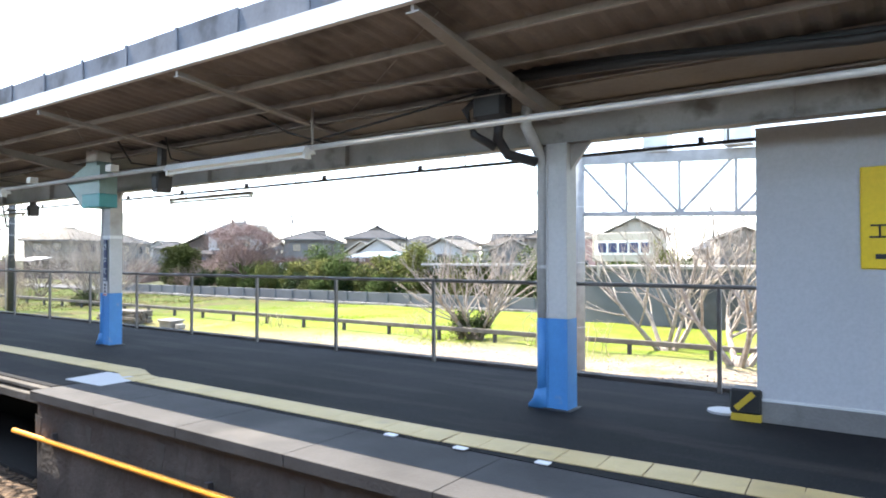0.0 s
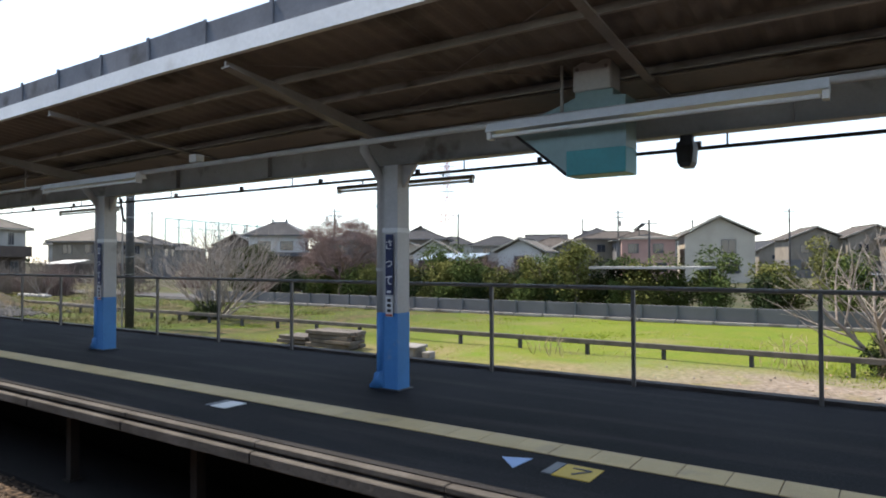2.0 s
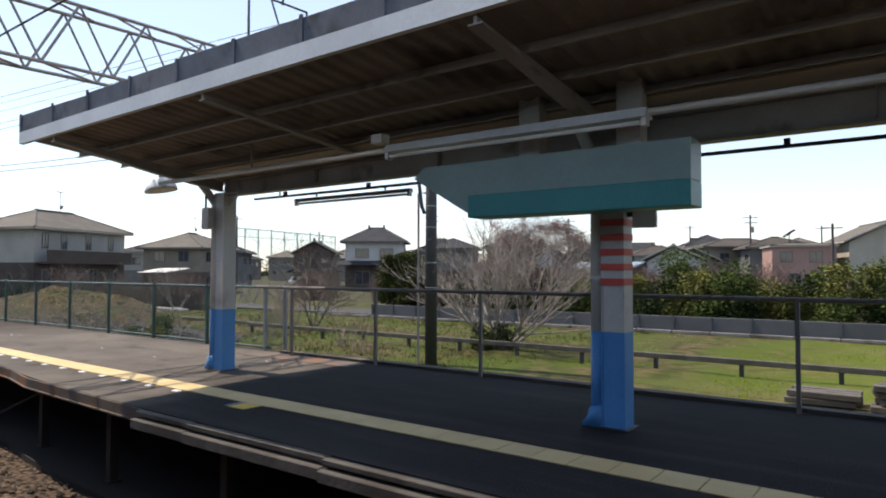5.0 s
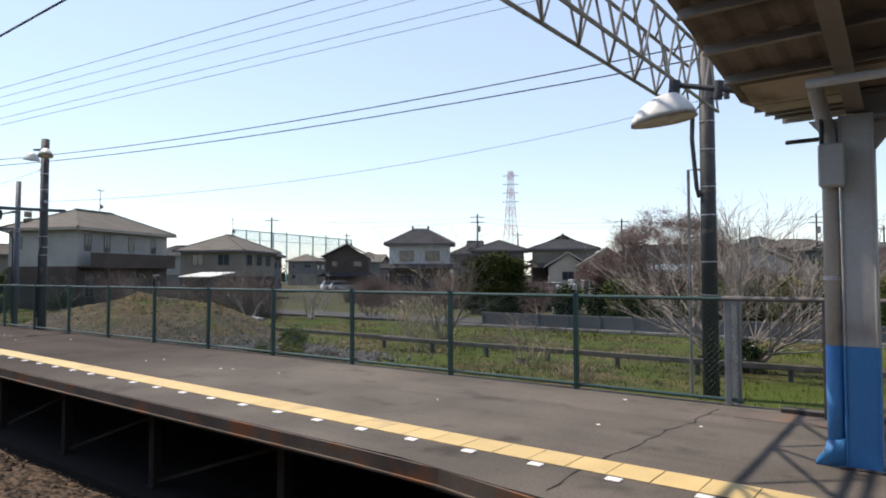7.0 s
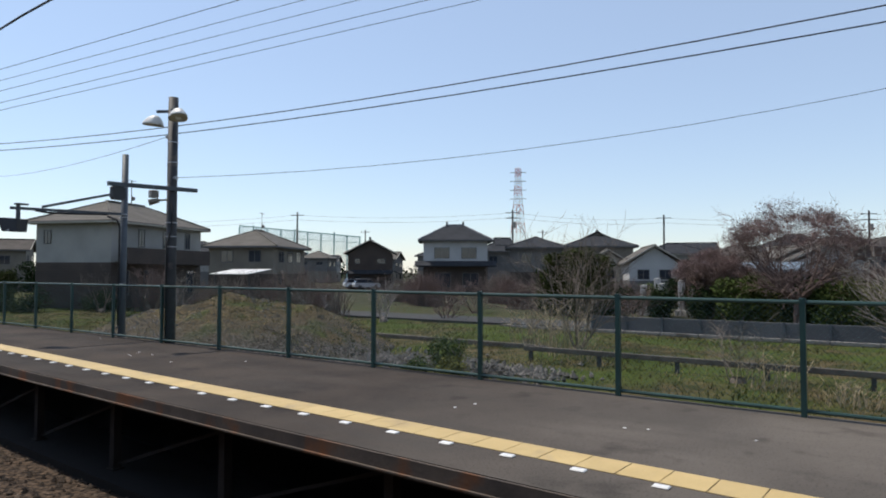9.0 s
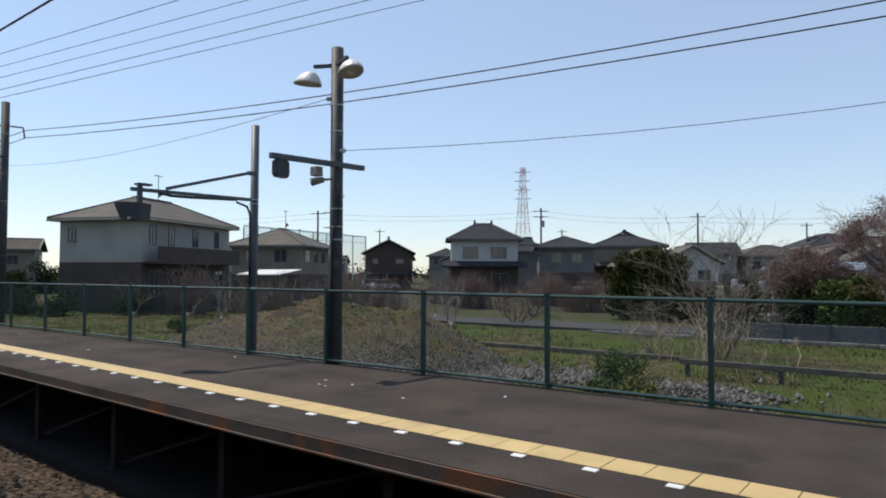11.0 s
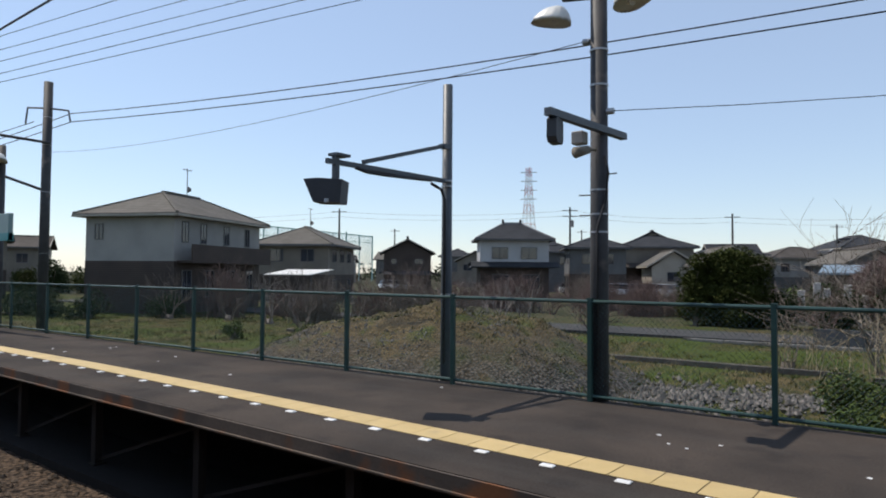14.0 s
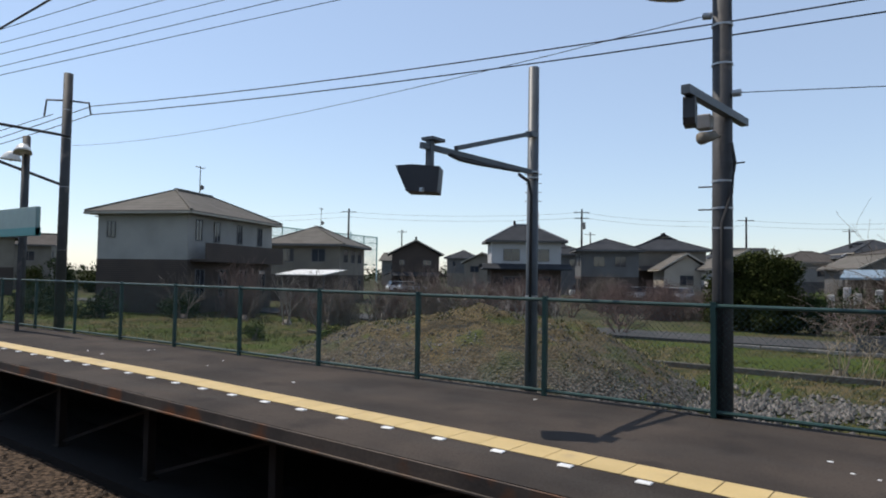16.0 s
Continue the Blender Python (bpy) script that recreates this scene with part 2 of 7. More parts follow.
def stone_material(name, a, b, scale, tint=None):
    """Packed stones: each cell its own tone, with dark gaps and real relief."""
    m = bpy.data.materials.new(name)
    m.use_nodes = True
    n, l = m.node_tree.nodes, m.node_tree.links
    p = n["Principled BSDF"]
    p.inputs["Roughness"].default_value, p.inputs["Specular IOR Level"].default_value = 0.95, 0.15
    geo = n.new("ShaderNodeNewGeometry")

    def link_mix(f, c1, c2):
        x = n.new("ShaderNodeMix")
        x.data_type = "RGBA"
        for s, v in ((x.inputs["Factor"], f), (x.inputs["A"], c1), (x.inputs["B"], c2)):
            if isinstance(v, tuple):
                s.default_value = (*v, 1)
            else:
                l.new(v, s)
        return x.outputs["Result"]

    def span(src, lo, hi):
        r = n.new("ShaderNodeMapRange")
        r.inputs["From Min"].default_value, r.inputs["From Max"].default_value = lo, hi
        l.new(src, r.inputs["Value"])
        return r.outputs["Result"]

    cells = n.new("ShaderNodeTexVoronoi")
    cells.inputs["Scale"].default_value = scale
    l.new(geo.outputs["Position"], cells.inputs["Vector"])
    tone = n.new("ShaderNodeSeparateColor")
    l.new(cells.outputs["Color"], tone.inputs[0])
    col = link_mix(span(tone.outputs[0], 0.0, 1.0), a, b)
    col = link_mix(span(cells.outputs["Distance"], 0.4, 0.75), col, tuple(c * 0.25 for c in b))
    if tint:
        big = n.new("ShaderNodeTexNoise")
        big.inputs["Scale"].default_value, big.inputs["Detail"].default_value = 0.5, 5.0
        l.new(geo.outputs["Position"], big.inputs["Vector"])
        fine = n.new("ShaderNodeTexNoise")
        fine.inputs["Scale"].default_value, fine.inputs["Detail"].default_value = 9.0, 5.0
        l.new(geo.outputs["Position"], fine.inputs["Vector"])
        grassy = link_mix(span(fine.outputs["Fac"], 0.35, 0.65), tint, tuple(c * 0.45 for c in tint))
        moss = n.new("ShaderNodeTexNoise")
        moss.inputs["Scale"].default_value, moss.inputs["Detail"].default_value = 1.3, 5.0
        l.new(geo.outputs["Position"], moss.inputs["Vector"])
        grassy = link_mix(span(moss.outputs["Fac"], 0.52, 0.66), grassy, (0.06, 0.07, 0.02))
        grassy = link_mix(span(moss.outputs["Fac"], 0.42, 0.33), grassy, (0.035, 0.03, 0.022))
        # earth and dry grass cover the heap above its stony foot
        sep = n.new("ShaderNodeSeparateXYZ")
        l.new(geo.outputs["Position"], sep.inputs[0])
        cover = n.new("ShaderNodeMath")
        cover.operation, cover.use_clamp = "ADD", True
        l.new(span(big.outputs["Fac"], 0.5, 0.62), cover.inputs[0])
        l.new(span(sep.outputs["Z"], -0.85, 0.1), cover.inputs[1])
        col = link_mix(cover.outputs[0], col, grassy)
    l.new(col, p.inputs["Base Color"])
    bp = n.new("ShaderNodeBump")
    bp.invert = True
    bp.inputs["Strength"].default_value, bp.inputs["Distance"].default_value = 0.9, 0.04
    l.new(cells.outputs["Distance"], bp.inputs["Height"])
    l.new(bp.outputs["Normal"], p.inputs["Normal"])
    return m


def thin_blades(m, colour, amount):
    """Thin blades let part of the sun through."""
    n, l = m.node_tree.nodes, m.node_tree.links
    t, x = n.new("ShaderNodeBsdfTranslucent"), n.new("ShaderNodeMixShader")
    t.inputs["Color"].default_value, x.inputs["Fac"].default_value = (*colour, 1), amount
    l.new(n["Principled BSDF"].outputs[0], x.inputs[1])
    l.new(t.outputs[0], x.inputs[2])
    l.new(x.outputs[0], n["Material Output"].inputs["Surface"])


thin_blades(GRASS, (0.22, 0.3, 0.025), 0.5)
thin_blades(STRAW, (0.3, 0.25, 0.13), 0.4)
BALLAST_BED = stone_material("ballast_bed", (0.13, 0.09, 0.062), (0.05, 0.036, 0.026), 15.0)
MOUND = stone_material("gravel_mound", (0.15, 0.138, 0.122), (0.05, 0.046, 0.041), 15.0, (0.125, 0.095, 0.05))


def ground_material():
    """Field: fresh grass, dry grass and bare soil in patches, sandier along the station fence near the building."""
    m = bpy.data.materials.new("field")
    m.use_nodes = True
    n, l = m.node_tree.nodes, m.node_tree.links
    p = n["Principled BSDF"]
    p.inputs["Roughness"].default_value = 0.95
    p.inputs["Specular IOR Level"].default_value = 0.1
    geo = n.new("ShaderNodeNewGeometry")
    sep = n.new("ShaderNodeSeparateXYZ")
    l.new(geo.outputs["Position"], sep.inputs[0])

    def nz(s, d=5.0):
        t = n.new("ShaderNodeTexNoise")
        t.inputs["Scale"].default_value, t.inputs["Detail"].default_value = s, d
        l.new(geo.outputs["Position"], t.inputs["Vector"])
        return t.outputs["Fac"]

    def rng(src, a, b, c=0.0, d=1.0):
        r = n.new("ShaderNodeMapRange")
        for k, v in (("From Min", a), ("From Max", b), ("To Min", c), ("To Max", d)):
            r.inputs[k].default_value = v
        l.new(src, r.inputs["Value"])
        return r.outputs["Result"]

    def op(kind, a, b):
        x = n.new("ShaderNodeMath")
        x.operation, x.use_clamp = kind, True
        for i, v in enumerate((a, b)):
            if isinstance(v, float):
                x.inputs[i].default_value = v
            else:
                l.new(v, x.inputs[i])
        return x.outputs[0]

    def mix(f, a, b):
        x = n.new("ShaderNodeMix")
        x.data_type = "RGBA"
        for s, v in ((x.inputs["Factor"], f), (x.inputs["A"], a), (x.inputs["B"], b)):
            if isinstance(v, tuple):
                s.default_value = (*v, 1)
            else:
                l.new(v, s)
        return x.outputs["Result"]

    grass = mix(rng(nz(0.9), 0.35, 0.65), (0.1, 0.15, 0.014), (0.145, 0.155, 0.026))
    grass = mix(rng(nz(14.0), 0.35, 0.7), grass, (0.075, 0.105, 0.013))
    dry = mix(rng(nz(6.0), 0.3, 0.7), (0.2, 0.163, 0.08), (0.115, 0.11, 0.038))
    sand = mix(rng(nz(9.0), 0.3, 0.7), (0.25, 0.21, 0.17), (0.11, 0.088, 0.068))
    # dry grass close to the fence, greener from some metres out
    near = op("ADD", rng(sep.outputs["Y"], 17.5, 13.0), op("MULTIPLY", rng(nz(0.35), 0.35, 0.75), 0.75))
    col = mix(rng(near, 0.35, 0.75), grass, dry)
    sandy = op("MULTIPLY", rng(sep.outputs["X"], -20.5, -14.5), op("MULTIPLY", rng(sep.outputs["Y"], 18.5, 16.5), rng(sep.outputs["Y"], 5.0, 7.0)))
    col = mix(op("MULTIPLY", sandy, rng(nz(0.8), 0.25, 0.45)), col, sand)
    # west of the canopy the field is duller
    west = op("MULTIPLY", rng(sep.outputs["X"], -23.0, -33.0), 0.97)
    col = mix(west, col, mix(rng(nz(0.5), 0.4, 0.6), (0.046, 0.066, 0.012), mix(rng(nz(1.7), 0.4, 0.6), (0.026, 0.031, 0.01), (0.095, 0.072, 0.037))))
    far = rng(sep.outputs["Y"], 31.0, 42.0)
    col = mix(far, col, mix(rng(nz(0.7), 0.4, 0.6), (0.07, 0.062, 0.042), (0.034, 0.042, 0.018)))
    l.new(col, p.inputs["Base Color"])
    bp = n.new("ShaderNodeBump")
    bp.inputs["Strength"].default_value, bp.inputs["Distance"].default_value = 0.7, 0.06
    l.new(nz(9.0), bp.inputs["Height"])
    l.new(bp.outputs["Normal"], p.inputs["Normal"])
    return m


FIELD = ground_material()


def asphalt_material():
    """Asphalt with the roof's shade darkened into its colour, a pale worn stretch past its end, brown weathered asphalt
    further west.
    """
    m = bpy.data.materials.new("asphalt")
    m.use_nodes = True
    n, l = m.node_tree.nodes, m.node_tree.links
    p = n["Principled BSDF"]
    p.inputs["Roughness"].default_value, p.inputs["Specular IOR Level"].default_value = 0.95, 0.12
    geo = n.new("ShaderNodeNewGeometry")
    sep = n.new("ShaderNodeSeparateXYZ")
    l.new(geo.outputs["Position"], sep.inputs[0])

    def nz(s, d=5.0, stretch=None):
        t = n.new("ShaderNodeTexNoise")
        t.inputs["Scale"].default_value, t.inputs["Detail"].default_value = s, d
        src = geo.outputs["Position"]
        if stretch:
            k = n.new("ShaderNodeMapping")
            k.inputs["Scale"].default_value = stretch
            l.new(src, k.inputs["Vector"])
            src = k.outputs["Vector"]
        l.new(src, t.inputs["Vector"])
        return t.outputs["Fac"]

    def rng(src, a, b, c=0.0, d=1.0):
        r = n.new("ShaderNodeMapRange")
        for k, v in (("From Min", a), ("From Max", b), ("To Min", c), ("To Max", d)):
            r.inputs[k].default_value = v
        l.new(src, r.inputs["Value"])
        return r.outputs["Result"]

    def op(kind, a, b):
        x = n.new("ShaderNodeMath")
        x.operation = kind
        for i, v in enumerate((a, b)):
            if isinstance(v, float):
                x.inputs[i].default_value = v
            else:
                l.new(v, x.inputs[i])
        return x.outputs[0]

    def mix(f, a, b):
        x = n.new("ShaderNodeMix")
        x.data_type = "RGBA"
        for s, v in ((x.inputs["Factor"], f), (x.inputs["A"], a), (x.inputs["B"], b)):
            if isinstance(v, tuple):
                s.default_value = (*v, 1)
            else:
                l.new(v, s)
        return x.outputs["Result"]

    # wandering borders between the brown, the pale and the painted roof-shade tone
    wander_x = op("ADD", sep.outputs["X"], op("MULTIPLY", op("SUBTRACT", nz(0.6), 0.5), 2.4))
    brown = mix(rng(nz(0.9), 0.35, 0.65), (0.064, 0.051, 0.042), (0.034, 0.0287, 0.0252))
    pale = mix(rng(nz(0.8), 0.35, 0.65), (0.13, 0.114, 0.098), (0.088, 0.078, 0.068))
    roof_shade = mix(rng(nz(0.7), 0.35, 0.65), (0.0207, 0.0209, 0.0227), (0.0132, 0.0135, 0.0147))
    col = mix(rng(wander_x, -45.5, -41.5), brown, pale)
    col = mix(rng(wander_x, -33.9, -33.3), col, roof_shade)
    # tyre and broom streaks along the platform, scuffs, stains and speckled stones
    col = mix(op("MULTIPLY", rng(nz(1.0, 4.0, (0.35, 3.0, 1.0)), 0.5, 0.72), 0.45), col, (0.06, 0.055, 0.05))
    col = mix(op("MULTIPLY", rng(nz(1.9), 0.58, 0.7), 0.5), col, (0.02, 0.018, 0.017))
    speck = nz(55.0, 3.0)
    col = mix(op("MULTIPLY", rng(speck, 0.58, 0.75), 0.4), col, (0.09, 0.083, 0.075))
    col = mix(op("MULTIPLY", rng(speck, 0.44, 0.3), 0.6), col, (0.014, 0.013, 0.012))
    l.new(col, p.inputs["Base Color"])
    bp = n.new("ShaderNodeBump")
    bp.inputs["Strength"].default_value, bp.inputs["Distance"].default_value = 0.35, 0.015
    l.new(speck, bp.inputs["Height"])
    l.new(bp.outputs["Normal"], p.inputs["Normal"])
    return m


ASPHALT = asphalt_material()

# ---- mesh tools ----
def finish(bm, name, material):
    me = bpy.data.meshes.new(name)
    bm.to_mesh(me)
    bm.free()
    me.materials.append(material)
    return me


def part(name, bm, material, parent=None, label="", smooth=False):
    """Links a bmesh (or a ready mesh) as one mesh object, under a thing or a part if given."""
    me = bm if isinstance(bm, bpy.types.Mesh) else finish(bm, name, material)
    if smooth:
        for f in me.polygons:
            f.use_smooth = True
    ob = new(name, me)
    if parent is not None:
        ob.parent = parent
        if parent.name in PLACED:
            ob.matrix_parent_inverse = Matrix.Translation(parent.location).inverted()
    if label:
        ob["label"] = label
    return ob


PLACED = set()


def thing(name, at, label, category, group="", kind="", world=True):
    """A thing's base. world: its parts are given in world coordinates, not from the base."""
    ob = new(name)
    ob.location = at
    if world:
        PLACED.add(ob.name)
    return tagged(ob, label, category, group, kind)


def box(bm, x0, x1, y0, y1, z0, z1, bevel=0.0):
    r = bmesh.ops.create_cube(bm, size=1.0)
    vs = r["verts"]
    for v in vs:
        v.co = Vector(((x0 + x1) / 2 + v.co.x * (x1 - x0), (y0 + y1) / 2 + v.co.y * (y1 - y0), (z0 + z1) / 2 + v.co.z * (z1 - z0)))
    if bevel:
        es = list({e for v in vs for e in v.link_edges})
        bmesh.ops.bevel(bm, geom=es, offset=bevel, segments=1, affect="EDGES")
    return vs


def tube(bm, a, b, r0, r1=None, seg=8, caps=True):
    """A round bar from a to b."""
    a, b = Vector(a), Vector(b)
    r1 = r0 if r1 is None else r1
    d = (b - a)
    if d.length < 1e-6:
        return
    q = d.to_track_quat("Z", "Y")
    rings = []
    for c, r in ((a, r0), (b, r1)):
        rings.append([bm.verts.new(c + q @ Vector((r * math.cos(2 * math.pi * i / seg), r * math.sin(2 * math.pi * i / seg), 0))) for i in range(seg)])
    for i in range(seg):
        j = (i + 1) % seg
        bm.faces.new((rings[0][i], rings[0][j], rings[1][j], rings[1][i]))
    if caps:
        bm.faces.new(rings[0][::-1])
        bm.faces.new(rings[1])


def chain(bm, pts, r, seg=6):
    """A round bar along a line of points."""
    pts = [Vector(p) for p in pts]
    prev = None
    for i, p in enumerate(pts):
        d = (pts[min(i + 1, len(pts) - 1)] - pts[max(i - 1, 0)]).normalized()
        q = d.to_track_quat("Z", "Y")
        rr = r[i] if isinstance(r, (list, tuple)) else r
        ring = [bm.verts.new(p + q @ Vector((rr * math.cos(2 * math.pi * k / seg), rr * math.sin(2 * math.pi * k / seg), 0))) for k in range(seg)]
        if prev:
            for k in range(seg):
                j = (k + 1) % seg
                bm.faces.new((prev[k], prev[j], ring[j], ring[k]))
        else:
            bm.faces.new(ring[::-1])
        prev = ring
    bm.faces.new(prev)


def bar(bm, a, b, w, h):
    """A square bar from a to b, w wide and h high."""
    a, b = Vector(a), Vector(b)
    d = (b - a).normalized()
    side = d.cross(Vector((0, 0, 1)))
    side = Vector((1, 0, 0)) if side.length < 1e-4 else side.normalized()
    up = side.cross(d)
    rings = []
    for c in (a, b):
        rings.append([bm.verts.new(c + side * (sx * w / 2) + up * (sz * h / 2)) for sx, sz in ((-1, -1), (1, -1), (1, 1), (-1, 1))])
    for i in range(4):
        j = (i + 1) % 4
        bm.faces.new((rings[0][i], rings[0][j], rings[1][j], rings[1][i]))
    bm.faces.new(rings[0][::-1])
    bm.faces.new(rings[1])


def prism(bm, outline, axis, a, b):
    """An outline of (u, v) pushed along an axis from a to b: 'x' takes (y, z), 'y' takes (x, z), 'z' takes (x, y)."""
    def place(u, v, w):
        return {"x": (w, u, v), "y": (u, w, v), "z": (u, v, w)}[axis]
    r0 = [bm.verts.new(place(u, v, a)) for u, v in outline]
    r1 = [bm.verts.new(place(u, v, b)) for u, v in outline]
    k = len(outline)
    for i in range(k):
        j = (i + 1) % k
        bm.faces.new((r0[i], r0[j], r1[j], r1[i]))
    bm.faces.new(r0[::-1])
    bm.faces.new(r1)
    bmesh.ops.recalc_face_normals(bm, faces=bm.faces)


def boxes(*args, bevel=0.0):
    bm = bmesh.new()
    for a in args:
        box(bm, *a, bevel=bevel)
    return bm


def tubes(*args, seg=8):
    bm = bmesh.new()
    for a in args:
        tube(bm, *a, seg=seg)
    return bm


def bars(*args):
    bm = bmesh.new()
    for a in args:
        bar(bm, *a)
    return bm


def raw(name, verts, faces, material):
    me = bpy.data.meshes.new(name)
    me.from_pydata(verts, [], faces)
    me.materials.append(material)
    return me


def lettering(name, text, size, material, parent, m, label=""):
    """Flat letters, at the pose m in the parent's frame."""
    cu = bpy.data.curves.new(name, "FONT")
    cu.body, cu.size, cu.align_x, cu.align_y, cu.extrude = text, size, "CENTER", "CENTER", 0.002
    tmp = bpy.data.objects.new(name, cu)
    scene.collection.objects.link(tmp)
    me = bpy.data.meshes.new_from_object(tmp.evaluated_get(bpy.context.evaluated_depsgraph_get()))
    bpy.data.objects.remove(tmp)
    me.materials.clear()
    me.materials.append(material)
    me.transform(m)
    return part(name, me, material, parent, label)


def smooth_step(v, a, b):
    u = min(1.0, max(0.0, (v - a) / (b - a)))
    return u * u * (3 - 2 * u)


GROUND = -1.25


def along(line, x):
    """The height of a bent line of (x, y) corners at x."""
    for (x0, y0), (x1, y1) in zip(line, line[1:]):
        if x <= x1:
            return y0 + (y1 - y0) * (x - x0) / (x1 - x0)
    return line[-1][1]


EDGE_LINE = ((-112.0, 6.1), (-68.0, 5.05), (-59.0, 4.82), (-54.0, 4.64), (-50.0, 4.47), (-43.0, 4.27), (-37.2, 4.14), (-36.0, 3.92), (-33.0, 3.78), (-25.0, 3.64), (-8.0, 3.61), (9.0, 3.6))


def edge_y(x):
    """The platform's edge along the track."""
    return along(EDGE_LINE, x)


STRIP_LINE = ((-112.0, 7.0), (-68.0, 6.0), (-59.0, 5.83), (-53.3, 5.58), (-49.0, 5.35), (-41.2, 5.09), (-37.0, 4.94), (-28.0, 4.82), (-8.4, 4.79), (-7.9, 4.6), (-3.5, 4.58), (-1.1, 4.71), (9.0, 4.78))


def yellow_y(x):
    """The far side of the tactile strip."""
    return along(STRIP_LINE, x)

# ---- ground, track bed, platform ----
def ground():
    """One sheet to the horizon, uneven close to the station."""
    xs = [-3000, -1200, -500, -250, -160] + [-120 + 1.5 * i for i in range(94)] + [30, 60, 150, 500, 1500]
    ys = [-1500, -400, -100, -30, -8, 2.5] + [5 + 1.5 * i for i in range(36)] + [65, 80, 110, 160, 260, 500, 1200, 3500]
    verts, faces = [], []
    for y in ys:
        for x in xs:
            rough = 0.09 * noise.noise(Vector((x * 0.35, y * 0.35, 0))) + 0.05 * noise.noise(Vector((x * 1.1, y * 1.1, 3)))
            z = GROUND + (rough if 7 < y < 60 and -125 < x < 25 else 0)
            verts.append((x, y, z))
    w = len(xs)
    for j in range(len(ys) - 1):
        for i in range(w - 1):
            faces.append((j * w + i, j * w + i + 1, (j + 1) * w + i + 1, (j + 1) * w + i))
    ob = part("ground", raw("ground", verts, faces, FIELD), FIELD, smooth=True)
    return tagged(ob, "green and dry grass field behind the station", "ground", kind="structure")


def ballast():
    xs = [-110 + 0.5 * i for i in range(260)]
    ys = [-4.5, -3.2] + [-2.5 + 0.4 * i for i in range(20)]
    verts, faces = [], []
    for y in ys:
        for x in xs:
            z = -1.13 - 0.1 * smooth_step(abs(y - 1.6), 1.6, 3.0) + 0.05 * noise.noise(Vector((x * 2.1, y * 2.1, 1)))
            verts.append((x, y, z if y > -4 else -1.3))
    w = len(xs)
    for j in range(len(ys) - 1):
        for i in range(w - 1):
            faces.append((j * w + i, j * w + i + 1, (j + 1) * w + i + 1, (j + 1) * w + i))
    ob = part("track_bed", raw("track_bed", verts, faces, BALLAST_BED), BALLAST_BED, smooth=True)
    tagged(ob, "brown crushed-stone ballast of the track bed", "track bed", kind="structure")
    # loose stones
    rnd = random.Random(5)
    verts, faces = [], []
    for _ in range(5200):
        x, y = rnd.uniform(-66, -2), rnd.uniform(1.6, 4.8)
        z = -1.12 - 0.1 * smooth_step(abs(y - 1.6), 1.6, 3.0)
        s = rnd.uniform(0.022, 0.05)
        c = Vector((x, y, z))
        k = len(verts)
        for d in ((1, 0, 0), (-1, 0, 0), (0, 1, 0), (0, -1, 0), (0, 0, 1), (0, 0, -1)):
            verts.append(tuple(c + Vector(d) * s * rnd.uniform(0.6, 1.2)))
        for a, b in ((0, 2), (2, 1), (1, 3), (3, 0)):
            faces += [(k + a, k + b, k + 4), (k + b, k + a, k + 5)]
    ob = part("ballast_stones", raw("ballast_stones", verts, faces, BALLAST), BALLAST)
    tagged(ob, "loose brown ballast stones beside the track", "ballast", kind="stuff")


def strip(y0, y1, z0, z1, x0, x1, step=1.0):
    """A long block whose two sides follow functions of x."""
    n = max(1, int(abs(x1 - x0) / step))
    verts, faces = [], []
    for i in range(n + 1):
        x = x0 + (x1 - x0) * i / n
        a, b = y0(x), y1(x)
        verts += [(x, a, z0), (x, b, z0), (x, b, z1), (x, a, z1)]
    for i in range(n):
        p, q = 4 * i, 4 * i + 4
        for k in range(4):
            faces.append((p + k, p + (k + 1) % 4, q + (k + 1) % 4, q + k))
    faces += [(3, 2, 1, 0), tuple(4 * n + k for k in range(4))]
    bm = bmesh.new()
    vs = [bm.verts.new(v) for v in verts]
    for f in faces:
        bm.faces.new([vs[i] for i in f])
    bmesh.ops.recalc_face_normals(bm, faces=bm.faces)
    return bm


WEST, EAST = -112.0, 9.0


